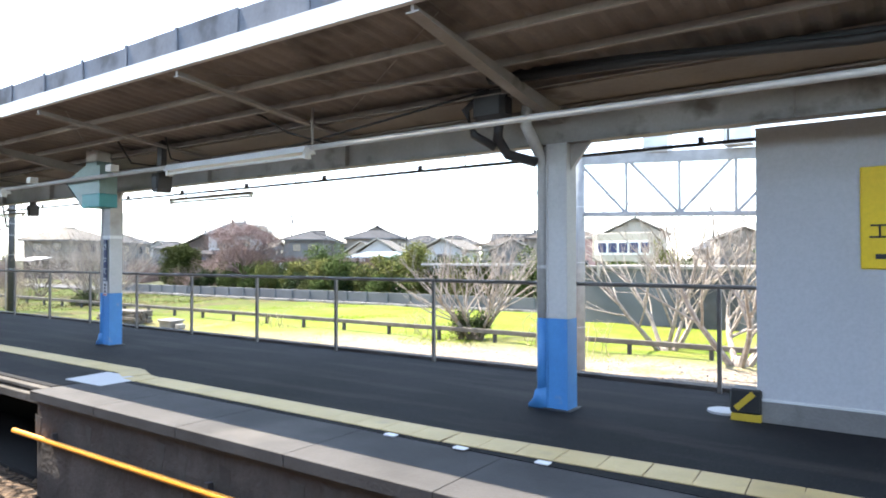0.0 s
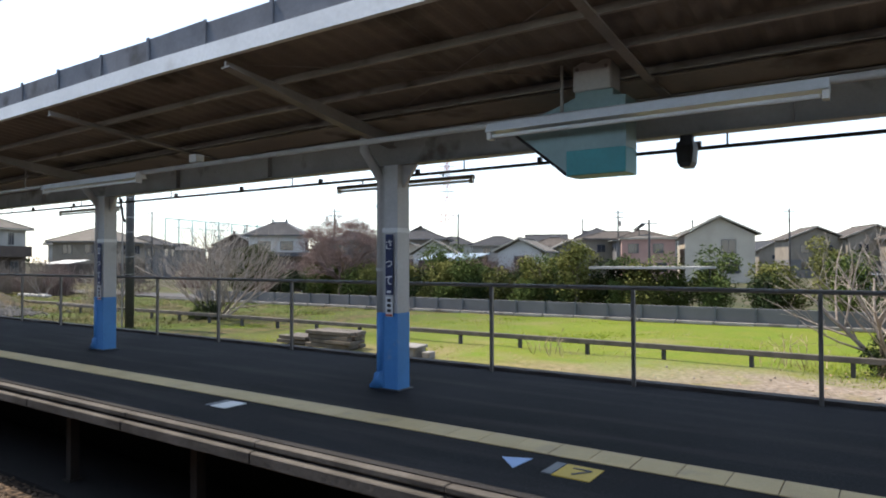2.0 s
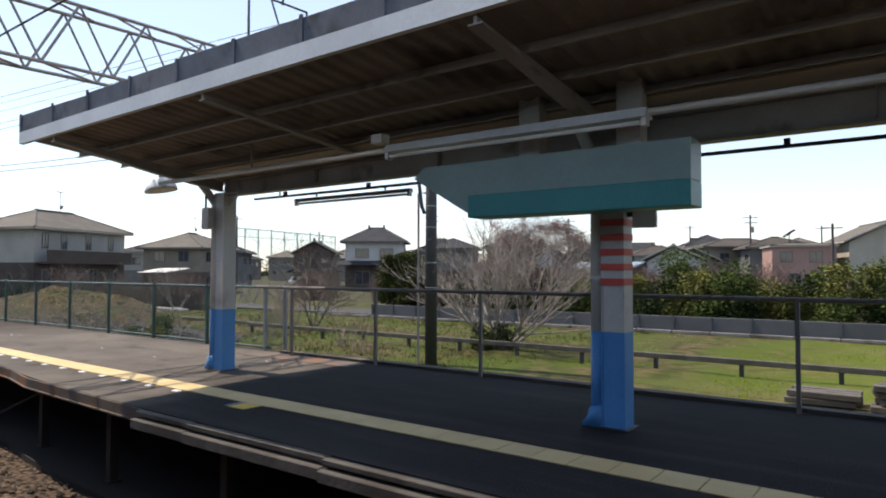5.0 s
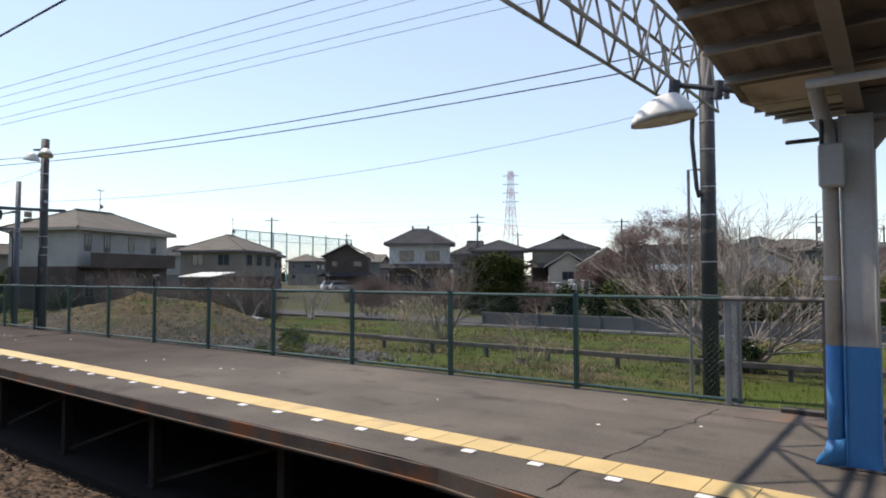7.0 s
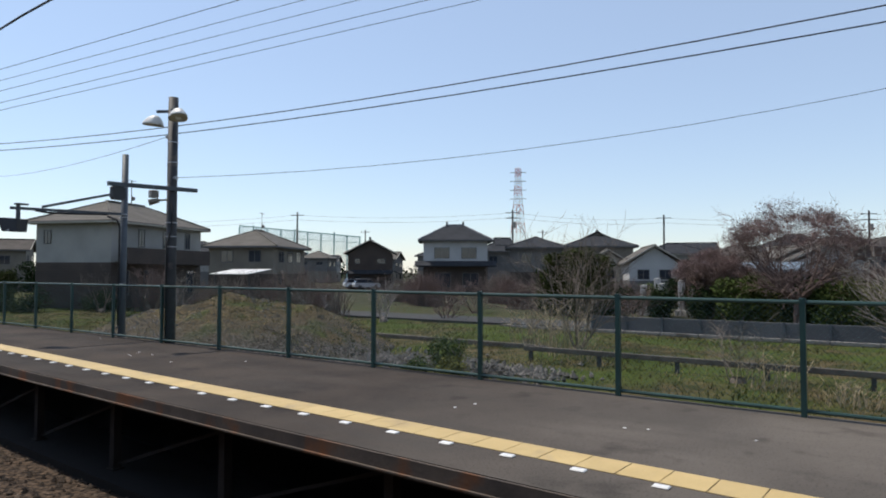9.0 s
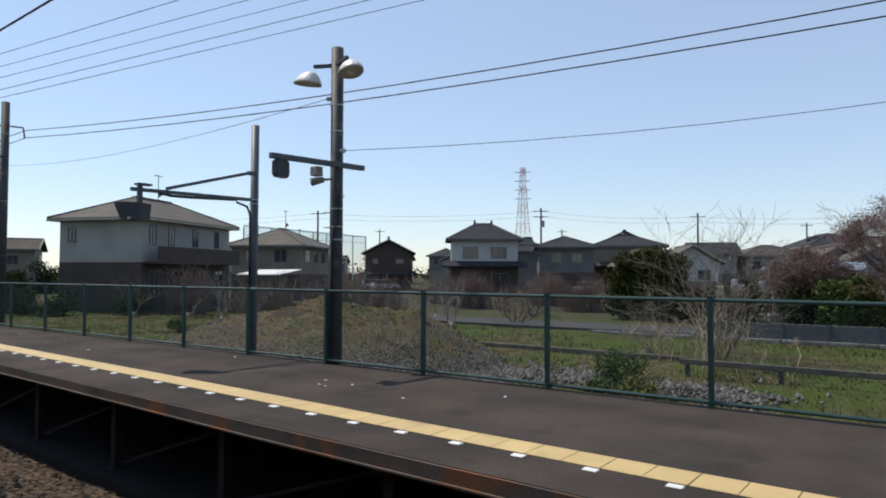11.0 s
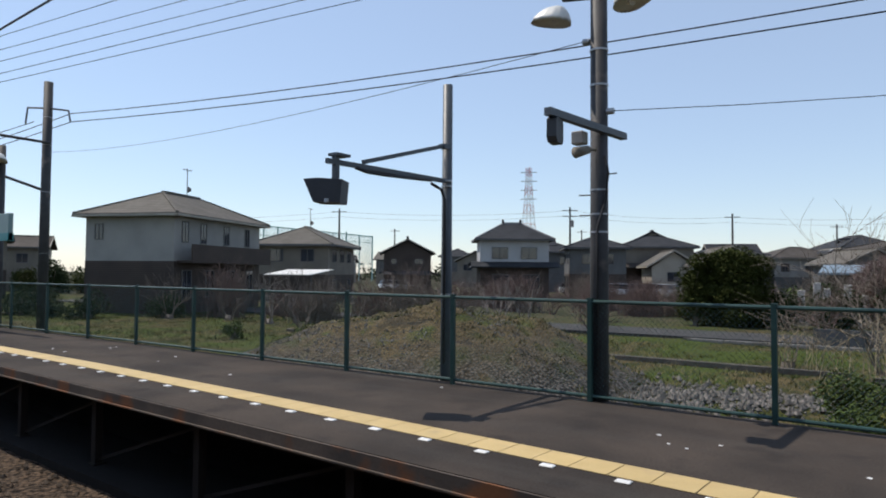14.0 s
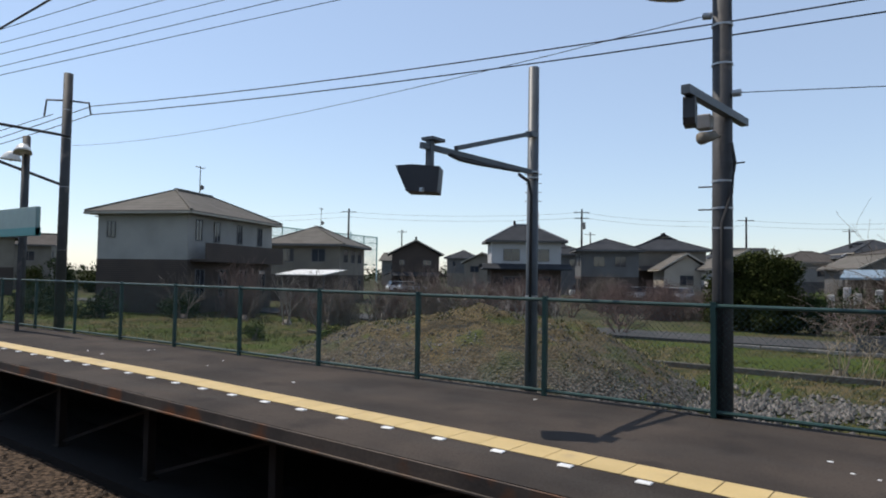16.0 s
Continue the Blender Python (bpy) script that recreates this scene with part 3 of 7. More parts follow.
def platform():
    ob = thing("platform", (-40, 5.5, 0), "asphalt railway platform with a rusty steel and concrete edge", "platform", kind="structure")
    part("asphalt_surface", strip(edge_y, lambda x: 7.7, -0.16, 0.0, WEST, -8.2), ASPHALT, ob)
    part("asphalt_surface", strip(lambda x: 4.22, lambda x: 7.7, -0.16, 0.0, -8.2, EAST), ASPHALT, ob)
    # west: a rusty steel face below the asphalt
    part("steel_edge", strip(lambda x: edge_y(x) - 0.022, lambda x: edge_y(x) - 0.002, -0.115, -0.006, WEST, -33.0), RUSTY, ob, "rusty brown steel edge plate")
    part("steel_flange", strip(lambda x: edge_y(x) - 0.045, lambda x: edge_y(x) + 0.06, -0.13, -0.116, WEST, -33.0), RUSTY, ob, "rusty brown steel flange")
    # under the canopy: two narrow concrete ledges with a groove between
    rnd = random.Random(41)
    x = -8.2
    while x > -33:
        w = min(rnd.uniform(1.5, 1.9), x + 33.0)
        if w < 0.2:
            break
        d = rnd.uniform(-0.008, 0.008)
        y = edge_y(x - w / 2)
        part("upper_ledge", boxes((x - w + 0.004, x - 0.004, y - 0.085 + d, y - 0.003, -0.05, -0.006 + d * 0.4), bevel=0.006), LEDGE, ob, "worn grey concrete ledge")
        part("lower_ledge", boxes((x - w + 0.006, x - 0.006, y - 0.135 + d, y + 0.05, -0.17, -0.075 + d * 0.4), bevel=0.009), LEDGE, ob, "stained grey concrete ledge")
        x -= w
    part("groove_backing", strip(lambda x: edge_y(x) - 0.05, lambda x: edge_y(x) + 0.04, -0.09, -0.05, -33.0, -8.2), OLD_WALL, ob)
    # east: broad coping slabs on a stained wall
    for i in range(13):
        a = -8.18 + 1.32 * i
        part("coping_slab", boxes((a + 0.002, a + 1.318, 3.38, 4.217, -0.1, -0.004), bevel=0.004), COPING, ob, "broad grey concrete coping slab")
    part("shadow_joint", strip(lambda x: 3.45, lambda x: 3.9, -0.15, -0.1, -8.2, EAST), DARK, ob)
    part("retaining_wall", strip(lambda x: 3.47, lambda x: 3.9, -1.3, -0.15, -8.2, EAST), OLD_WALL, ob, "dark stained concrete wall with pale streaks")
    for i in range(30):
        a = -8.1 + 0.53 * i + rnd.uniform(-0.2, 0.2)
        w, h = rnd.uniform(0.03, 0.16), rnd.uniform(0.12, 0.5)
        t = -0.16 - rnd.random() * 0.12
        bm = bmesh.new()
        prism(bm, [(a, t), (a + w, t - 0.02), (a + w * rnd.uniform(0.6, 1.1), t - h * 0.6), (a + w * 0.5, t - h), (a + w * rnd.uniform(-0.1, 0.3), t - h * 0.5)], "y", 3.467, 3.471)
        part("lime_streak", bm, LEDGE, ob, "pale lime streak")
    part("back_wall", strip(lambda x: 7.25, lambda x: 7.7, -1.3, -0.16, WEST, EAST), OLD_WALL, ob)
    # near-black backing, floor and end put the hollow's shade into colour
    part("inner_wall", strip(lambda x: edge_y(x) + 1.3, lambda x: edge_y(x) + 1.45, -1.3, -0.16, WEST, -8.2), SHADE_AND_CRACK, ob)
    part("under_floor", strip(lambda x: edge_y(x) + 0.1, lambda x: edge_y(x) + 1.3, -1.3, -1.12, WEST, -8.2), SHADE_AND_CRACK, ob)
    part("end_wall", boxes((-8.3, -8.19, 3.9, 7.2, -1.3, -0.16)), SHADE_AND_CRACK, ob)
    me = finish(boxes((-0.05, 0.05, -0.05, 0.05, -1.25, -0.13), (-0.08, 0.08, -0.08, 0.08, -1.25, -1.1)), "post", POST_BR)
    for i in range(32):
        x = -11.0 - 2.35 * i
        part("post", me, POST_BR, ob).location = (x, edge_y(x) + 0.4, 0)
    brace = bmesh.new()
    bar(brace, (0.05, 0, -1.05), (2.3, 0, -0.3), 0.02, 0.035)
    me = finish(brace, "brace", POST_BR)
    for i in range(12, 30):
        x = -11.0 - 2.35 * i
        part("brace", me, POST_BR, ob).location = (x, edge_y(x) + 0.42, 0)
    return ob


def kerb():
    ob = part("kerb", strip(lambda x: 7.5, lambda x: 7.66, -0.05, 0.04, -35.4, EAST), OLD_WALL)
    tagged(ob, "low dark concrete kerb under the brown fence", "kerb", kind="structure")


def skylight_block():
    # added and unseen: blocks low skylight as the train's body would
    ob = part("wall_south", boxes((-112, 12, -1.15, -1.0, -1.3, 3.0)), DARK)
    tagged(ob, "unseen dark wall added to block low skylight from the track's far side", "wall", kind="structure")


ground()
ballast()
skylight_block()
platform()
kerb()

# ---- canopy ----
CANOPY_W, CANOPY_E = -35.37, 9.0
COL_Y = 5.84
COLS = [-34.6, -28.9, -23.0, -17.07, -11.12, -3.2, 2.7]
ROOF_NEAR, ROOF_FAR, VALLEY_Z, EAVE_Z = 3.56, 7.75, 2.8, 3.13


def sag(x):
    """The eaves run slightly low towards the open end."""
    return 0.045 + 0.21 * (x + 18) / 17.42 if x < -18 else 0.045 - 0.05 * (x + 18) / 27


def dip(x):
    """The valley falls towards the open end too."""
    return 0.185 * (x + 18) / 17.42 if x < -18 else 0.0


def roof_z(y):
    u = (y - COL_Y) / ((ROOF_NEAR if y < COL_Y else ROOF_FAR) - COL_Y)
    return VALLEY_Z + 0.08 + (EAVE_Z - 0.02 - VALLEY_Z - 0.08) * u


def lowered(bm, u):
    """Lets a bmesh follow the fall of the roof, u = 0 at the eaves and 1 at the valley."""
    for v in bm.verts:
        v.co.z += sag(v.co.x) * (1 - u) + dip(v.co.x) * u
    return bm


def canopy():
    ob = thing("canopy", (-14, COL_Y, VALLEY_Z), "steel platform canopy with a corrugated butterfly roof", "canopy", kind="structure")
    # corrugated sheets
    for y0 in (ROOF_NEAR, ROOF_FAR):
        verts, faces = [], []
        n = int((CANOPY_E - CANOPY_W) / 0.045)
        for i in range(n + 1):
            x = CANOPY_W + 0.045 * i
            d = 0.022 if (i // 2) % 2 else 0.0
            verts += [(x, y0, roof_z(y0) + d + sag(x)), (x, COL_Y, roof_z(COL_Y) + d + dip(x))]
        for i in range(n):
            faces.append((2 * i, 2 * i + 1, 2 * i + 3, 2 * i + 2))
        m = part("roof_sheet", raw("roof_sheet", verts, faces, ROOF_UNDER), ROOF_UNDER, ob, "brown-grey corrugated roof sheet")
        m.modifiers.new("thickness", "SOLIDIFY").thickness = 0.012
    # eaves: white strip below, weathered grey panels above
    for y, sgn in ((ROOF_NEAR, -1), (ROOF_FAR, 1)):
        a, b = sorted((y, y + sgn * 0.05))
        for x0, x1 in ((CANOPY_W, -18.0), (-18.0, CANOPY_E)):
            bm = boxes((x0, x1, a, b, EAVE_Z - 0.08, EAVE_Z + 0.05), (x0, x1, min(a, y + 0.08), max(b, y - 0.08), EAVE_Z - 0.09, EAVE_Z - 0.08))
            for v in bm.verts:
                v.co.z += sag(v.co.x)
            part("eaves_strip", bm, EAVES_W, ob, "white steel eaves strip")
        w = 0.822
        n = int((CANOPY_E - CANOPY_W) / w)
        for i in range(n):
            bm = boxes((0.006, w - 0.006, 0, 0.04, 0.05, 0.255 + 0.012 * math.sin(i * 5.1)), (-0.022, 0.022, -0.014, 0.0, 0.05, 0.268), bevel=0.004)
            p = part("fascia_panel", bm, FASCIA, ob)
            x = CANOPY_W + i * w
            p.location = (x, y - 0.03 if sgn < 0 else y + 0.02, EAVE_Z + sag(x + w / 2))
            p.rotation_euler = (0.02 * math.sin(i * 3.7), 0.006 * math.sin(i * 2.3), 0.008 * math.sin(i * 1.7))
    # purlins under the sheets
    for u in (0.28, 0.52, 0.76):
        for y0 in (ROOF_NEAR, ROOF_FAR):
            y = y0 + (COL_Y - y0) * u
            z = roof_z(y)
            for x0, x1 in ((CANOPY_W + 0.02, -18.0), (-18.0, CANOPY_E)):
                bm = boxes((x0, x1, y - 0.006, y + 0.006, z - 0.07, z - 0.004), (x0, x1, y - 0.03, y - 0.006, z - 0.07, z - 0.06))
                part("purlin", lowered(bm, u), PURLIN, ob)
    for s in (-1, 1):
        y0, y1 = sorted((COL_Y + s * 0.012, COL_Y + s * 0.48))
        z = roof_z(COL_Y) - 0.045
        for x0, x1 in ((CANOPY_W + 0.1, -18.0), (-18.0, CANOPY_E)):
            bm = lowered(boxes((x0, x1, y0, y1, z - 0.018, z)), 1.0)
            for v in bm.verts:
                v.co.z += 0.1 * abs(v.co.y - COL_Y)
            part("valley_board", bm, VALLEY, ob, "stained tan board under the valley gutter")
    # cantilever arms: deep plates at the columns, slender ones between
    for deep in (True, False):
        arm = bmesh.new()
        for s, y0 in ((-1, ROOF_NEAR), (1, ROOF_FAR)):
            dy = abs(y0 - COL_Y)
            tip, root = roof_z(y0) - 0.08 - VALLEY_Z, roof_z(COL_Y) - 0.08 - VALLEY_Z
            low = [(dy - 0.005, tip - 0.02), (dy * 0.42, -0.02), (0.05, -0.14)] if deep else [(dy - 0.005, tip - 0.02), (dy * 0.25, 0.03), (0.05, 0.0)]
            top = [(0.05, root), (dy - 0.005, tip + 0.03)]
            prism(arm, [(s * a, b) for a, b in low + top], "x", -0.012, 0.012)
            for (a, b), (c, d) in zip(low, low[1:]):
                bar(arm, (0, s * a, b), (0, s * c, d), 0.11 if deep else 0.075, 0.012)
        me = finish(arm, "arm", STEEL_G)
        # the wide bay holds two
        mids = [a + (b - a) * u for a, b in zip(COLS, COLS[1:]) for u in ((1 / 3, 2 / 3) if b - a > 7 else (0.5,))] + [5.6]
        for x in COLS if deep else mids:
            part("arm", me, STEEL_G, ob).location = (x, COL_Y, VALLEY_Z + dip(x))
    # beam along the columns: an I-section
    for x0, x1 in ((CANOPY_W + 0.75, -18.0), (-18.0, CANOPY_E)):
        bm = boxes((x0, x1, COL_Y - 0.008, COL_Y + 0.008, 2.465, 2.8), (x0, x1, COL_Y - 0.08, COL_Y + 0.08, 2.46, 2.475), (x0, x1, COL_Y - 0.08, COL_Y + 0.08, 2.79, 2.805))
        for v in bm.verts:
            v.co.z += dip(v.co.x) * (1.0 if v.co.z > 2.6 else 0.27)
        part("beam", bm, STEEL_G, ob, "grey steel beam along the columns")
    stiff = finish(boxes((-0.005, 0.005, -0.075, -0.008, 2.475, 2.79)), "stiffener", STEEL_G)
    for a, b in zip(COLS, COLS[1:]):
        for u in (0.33, 0.66):
            part("stiffener", stiff, STEEL_G, ob).location = (a + (b - a) * u, COL_Y, 0)
    # diagonal bracing rods
    xs = sorted(COLS + mids)
    for a, b in zip(xs[::2], xs[1::2]):
        part("bracing_rod", tubes(((a, COL_Y - 0.25, 2.9), (b, ROOF_NEAR + 0.3, 3.1), 0.005), seg=5), STEEL_G, ob)
        part("bracing_rod", tubes(((b, COL_Y - 0.25, 2.9), (a, ROOF_NEAR + 0.3, 3.1), 0.005), seg=5), STEEL_G, ob)
    return ob


def column(x, sign, label, pipe=True, stripes=False):
    ob = thing("canopy_column", (x, COL_Y, 0), label, "column", "canopy columns", world=False)
    # H-section: two flanges and a web
    def section(z0, z1, w, g):
        return boxes((-w, -w + 0.016, -0.105 - g, 0.105 + g, z0, z1), (w - 0.016, w, -0.105 - g, 0.105 + g, z0, z1),
                     (-w + 0.016, w - 0.016, -0.095 - g, 0.095 + g, z0, z1), bevel=0.003)
    part("shaft", section(0.84, 2.46, 0.105, 0.0), STEEL_W, ob)
    part("blue_lower_part", section(0.0, 0.84, 0.107, 0.002), BLUE, ob, "blue painted lower part")
    part("base_plate", boxes((-0.14, 0.14, -0.14, 0.14, 0.0, 0.012), bevel=0.004), DARK, ob)
    gus = bmesh.new()
    prism(gus, [(-0.105, 2.21), (-0.3, 2.46), (-0.105, 2.46)], "y", -0.02, 0.02)
    part("bracket", gus, STEEL_W, ob)
    gus = bmesh.new()
    prism(gus, [(0.105, 2.21), (0.3, 2.46), (0.105, 2.46)], "y", -0.02, 0.02)
    part("bracket", gus, STEEL_W, ob)
    if pipe:
        bm = bmesh.new()
        chain(bm, [(-0.2, -0.3, 2.8), (-0.22, -0.28, 2.62), (-0.19, -0.14, 2.45), (-0.165, -0.05, 2.3), (-0.165, -0.05, 0.84)], 0.054, 12)
        dp = part("downpipe", bm, STEEL_W, ob, "pale grey downpipe", smooth=True)
        bm = bmesh.new()
        tube(bm, (-0.165, -0.05, 0.84), (-0.165, -0.05, 0.06), 0.056, 0.056, 12)
        prism(bm, [(-0.29, 0.0), (-0.11, 0.0), (-0.11, 0.2), (-0.221, 0.17), (-0.24, 0.09), (-0.29, 0.03)], "y", -0.108, 0.006)
        part("pipe_foot", bm, BLUE, dp, "blue painted foot of the downpipe", smooth=True)
        for z in (2.0, 1.3):
            part("pipe_clip", tubes(((-0.165, -0.05, z), (-0.165, -0.05, z + 0.03), 0.059), seg=12), STEEL_W, dp)
    if sign:
        part("name_plate", boxes((-0.052, 0.052, -0.124, -0.112, 1.04, 1.7), bevel=0.004), NAVY, ob, "dark blue vertical station name plate")
        part("lower_plate", boxes((-0.048, 0.048, -0.122, -0.112, 0.8, 1.02), bevel=0.003), WHITE, ob, "small white plate")
        for i, ch in enumerate("さって"):
            lettering("letter", ch, 0.125, WHITE, ob, Matrix.Translation((0, -0.127, 1.58 - i * 0.195)) @ pose(0, 0, 0, 90, 0, 0), "white letter")
        part("print_bar", boxes((-0.03, 0.03, -0.127, -0.123, 1.06, 1.085)), WHITE, ob)
        for i in range(3):
            part("print_bar", boxes((-0.026, 0.026, -0.125, -0.121, 0.85 + i * 0.055, 0.885 + i * 0.055)), BLACK, ob)
        part("red_line", boxes((-0.046, 0.046, -0.125, -0.121, 0.806, 0.826)), RED, ob)
        part("white_band", boxes((-0.108, 0.108, -0.108, 0.108, 1.72, 1.77)), WHITE, ob, "white tape")
    if stripes:
        for i in range(5):
            part("stripe", boxes((-0.108, 0.108, -0.108, 0.108, 1.25 + i * 0.13, 1.31 + i * 0.13)), RED, ob, "red warning stripe")
        part("plate", boxes((0.15, 0.36, -0.02, 0.02, 1.75, 2.15), bevel=0.005), WHITE, ob, "blank white plate")
        part("bracket_arm", boxes((0.105, 0.16, -0.02, 0.02, 1.85, 2.05)), DARK, ob)
    return ob


def lamp_fixture(x0, x1, y, z, label, hang, fat):
    ob = thing("fluorescent_lamp", ((x0 + x1) / 2, y, z), label, "lamp", "canopy lamps")
    bm = bmesh.new()
    k = 1.0 if fat else 0.55
    prism(bm, [(y - 0.09 * k, z), (y - 0.05 * k, z + 0.075 * k), (y + 0.05 * k, z + 0.075 * k), (y + 0.09 * k, z)], "x", x0, x1)
    part("housing", bm, SHADE_W if fat else STEEL_G, ob)
    part("lamp_tube", tubes(((x0 + 0.05, y - 0.04 * k, z - 0.035), (x1 - 0.05, y - 0.04 * k, z - 0.035), 0.017)), WHITE, ob, "white unlit tube")
    for xx in (x0, x1 - 0.04):
        part("lamp_holder", boxes((xx, xx + 0.04, y - 0.06 * k, y + 0.02, z - 0.06, z)), WHITE, ob)
    for u in (0.2, 0.8):
        x = x0 + (x1 - x0) * u
        part("hanger", tubes(((x, y, z + 0.05), (x, y, hang), 0.012)), DARK, ob)
    return ob


def monitor_hood(x, y, z, label):
    """A closed-circuit monitor in a tapered hood that opens westwards, hung from a box."""
    ob = thing("monitor_hood", (x, y, z), label, "monitor", "platform monitors", world=False)
    part("panel", boxes((-0.49, 0.0, -0.135, 0.135, 0.0, 0.2), bevel=0.006), TEAL, ob, "teal lower panel")
    bm = bmesh.new()
    prism(bm, [(0.0, 0.2), (-0.49, 0.2), (-0.49, 0.03), (-0.96, 0.4), (-0.92, 0.45), (-0.42, 0.62), (0.0, 0.6)], "y", -0.13, 0.13)
    part("hood", bm, TEAL_PALE, ob, "pale green tapered hood")
    bm = bmesh.new()
    prism(bm, [(-0.52, 0.02), (-0.97, 0.38), (-0.99, 0.41), (-0.5, 0.0)], "y", -0.125, 0.125)
    part("screen", bm, BLACK, ob, "dark screen under the hood")
    part("hanger_box", boxes((-0.44, -0.12, -0.11, 0.11, 0.67, 0.92), bevel=0.012), STEEL_W, ob, "pale grey hanger box")
    for u in (-0.4, -0.16):
        part("bolt", tubes(((u, -0.122, 0.85), (u, -0.11, 0.85), 0.014), seg=6), STEEL_G, ob)
    part("collar", boxes((-0.42, -0.1, -0.12, 0.12, 0.6, 0.67), bevel=0.01), TEAL_PALE, ob)
    return ob


def long_sign(x0, x1, y, z):
    ob = thing("hanging_sign", ((x0 + x1) / 2, y, z), "long teal and pale green hanging monitor casing", "sign")
    part("panel", boxes((x0, x1, y, y + 0.3, z, z + 0.2), bevel=0.008), TEAL, ob, "teal lower panel")
    bm = bmesh.new()
    prism(bm, [(x0, z + 0.04), (x0 - 0.62, z + 0.4), (x0 - 0.5, z + 0.5), (x1, z + 0.5), (x1, z + 0.2), (x0, z + 0.2)], "y", y + 0.01, y + 0.29)
    part("cover", bm, TEAL_PALE, ob, "pale green upper casing")
    for u in (0.3, 0.75):
        x = x0 + (x1 - x0) * u
        part("hanger", boxes((x - 0.1, x + 0.1, y + 0.08, y + 0.22, z + 0.5, 2.98), bevel=0.006), STEEL_W, ob)
    return ob


def wall_speaker(x, y, z, label, hang_to, s=1.0):
    ob = thing("loudspeaker", (x, y, z), label, "loudspeaker", world=False)
    bm = bmesh.new()
    prism(bm, [(-0.085 * s, 0.28 * s), (0.085 * s, 0.28 * s), (0.095 * s, 0.2 * s), (0.08 * s, 0.05 * s), (0.05 * s, 0.0), (-0.05 * s, 0.0), (-0.08 * s, 0.05 * s), (-0.095 * s, 0.2 * s)], "y", -0.11 * s, 0.11 * s)
    part("case", bm, DARK, ob, "black plastic case")
    part("grille", boxes((-0.065 * s, 0.065 * s, -0.125 * s, -0.11 * s, 0.05 * s, 0.24 * s), bevel=0.004), BLACK, ob)
    part("hanger", boxes((-0.05, 0.05, -0.04, 0.04, 0.26 * s, hang_to - z)), DARK, ob)
    return ob


canopy()
TALL = "pale grey steel column with a blue lower part and a downpipe"
for x in COLS:
    if x < -30:
        column(x, False, TALL + " at the canopy's open end")
    elif x < -26:
        column(x, False, "pale grey and blue steel column with red warning stripes", stripes=True)
    elif x < -8:
        column(x, True, "pale grey and blue steel column with a station name plate")
    else:
        column(x, False, TALL)
for x0, x1 in ((-8.12, -5.62), (-15.35, -12.85), (-23.08, -20.58), (-30.8, -28.3)):
    lamp_fixture(x0, x1, 4.95, 2.49, "white fluorescent lamp fixed under a conduit", 2.57, True)
for x0, x1 in ((-11.0, -8.84), (-18.83, -16.65), (-26.5, -24.35), (-34.23, -32.03)):
    lamp_fixture(x0, x1, 6.8, 2.4, "slim grey fluorescent lamp hanging from a dark rail", 2.5, False)
c = thing("conduit", (-15, 4.97, 2.56), "pale steel conduit running along the canopy", "conduit")
for xa, za, xb, zb in ((-34.8, 2.52, -18, 2.57), (-18, 2.57, -8, 2.55), (-8, 2.55, 9, 2.53)):
    part("pipe", tubes(((xa, 4.97, za), (xb, 4.97, zb), 0.028), seg=10), STEEL_W, c, smooth=True)
for i in range(5):
    x = -32.9 + i * 9.1
    part("hanger", boxes((x - 0.01, x + 0.01, 4.96, 4.98, 2.55, roof_z(4.97))), STEEL_G, c)
for x in (-9.6, -12.0, -19.5, -31.0):
    part("junction_box", boxes((x, x + 0.14, 4.91, 5.03, 2.6, 2.69), bevel=0.005), WHITE, c, "small white junction box")
c = thing("cable_rail", (-15, 6.8, 2.5), "dark cable rail with small insulators", "cable")
part("rail", tubes(((-35.2, 6.8, 2.5), (9, 6.8, 2.5), 0.02), seg=6), DARK, c)
for i in range(24):
    part("hook", boxes((-34.5 + i * 1.7, -34.45 + i * 1.7, 6.78, 6.82, 2.5, 2.57)), DARK, c)
for i in range(14):
    x = -34.6 + i * 2.97
    part("hanger", tubes(((x, 6.8, 2.5), (x, 6.8, roof_z(6.8)), 0.01), seg=5), DARK, c)
monitor_hood(-10.02, 5.18, 2.14, "teal and pale green monitor hood under the canopy")
monitor_hood(-14.21, 5.18, 2.09, "teal and pale green monitor hood beside a loudspeaker")
long_sign(-30.0, -28.05, 5.1, 1.85)
wall_speaker(-13.95, 5.84, 2.19, "black loudspeaker hanging below the canopy beam", 2.46, 0.75)
wall_speaker(-8.7, 5.2, 2.28, "black loudspeaker hanging beside a lamp", 2.98, 0.9)
r = thing("round_speaker", (-11.9, 5.74, 2.5), "small round dark speaker on the canopy beam", "loudspeaker")
part("body", tubes(((-11.9, 5.84, 2.62), (-11.9, 5.74, 2.62), 0.09), seg=14), DARK, r)
# loose cables under the roof
for pts in ([(-5.6, 5.3, 2.62), (-6.0, 5.0, 2.75), (-6.3, 4.9, 2.95), (-6.5, 4.8, 3.02)], [(-8.2, 5.35, 2.62), (-8.5, 5.2, 2.72), (-8.3, 5.0, 2.95)],
            [(-9.2, 5.5, 2.7), (-9.45, 5.2, 2.74), (-9.3, 4.9, 3.02)], [(-3.6, 5.2, 2.9), (-5.0, 5.1, 2.72), (-6.4, 5.3, 2.66)],
            [(-3.55, 5.1, 2.98), (-2.3, 5.0, 2.9), (-1.5, 5.0, 2.83), (-0.6, 5.0, 2.79), (4.0, 5.0, 2.8), (8, 5.0, 2.8)], [(-3.5, 5.05, 2.93), (-2.0, 4.94, 2.83), (-0.8, 4.94, 2.74), (8, 4.95, 2.76)]):
    bm = bmesh.new()
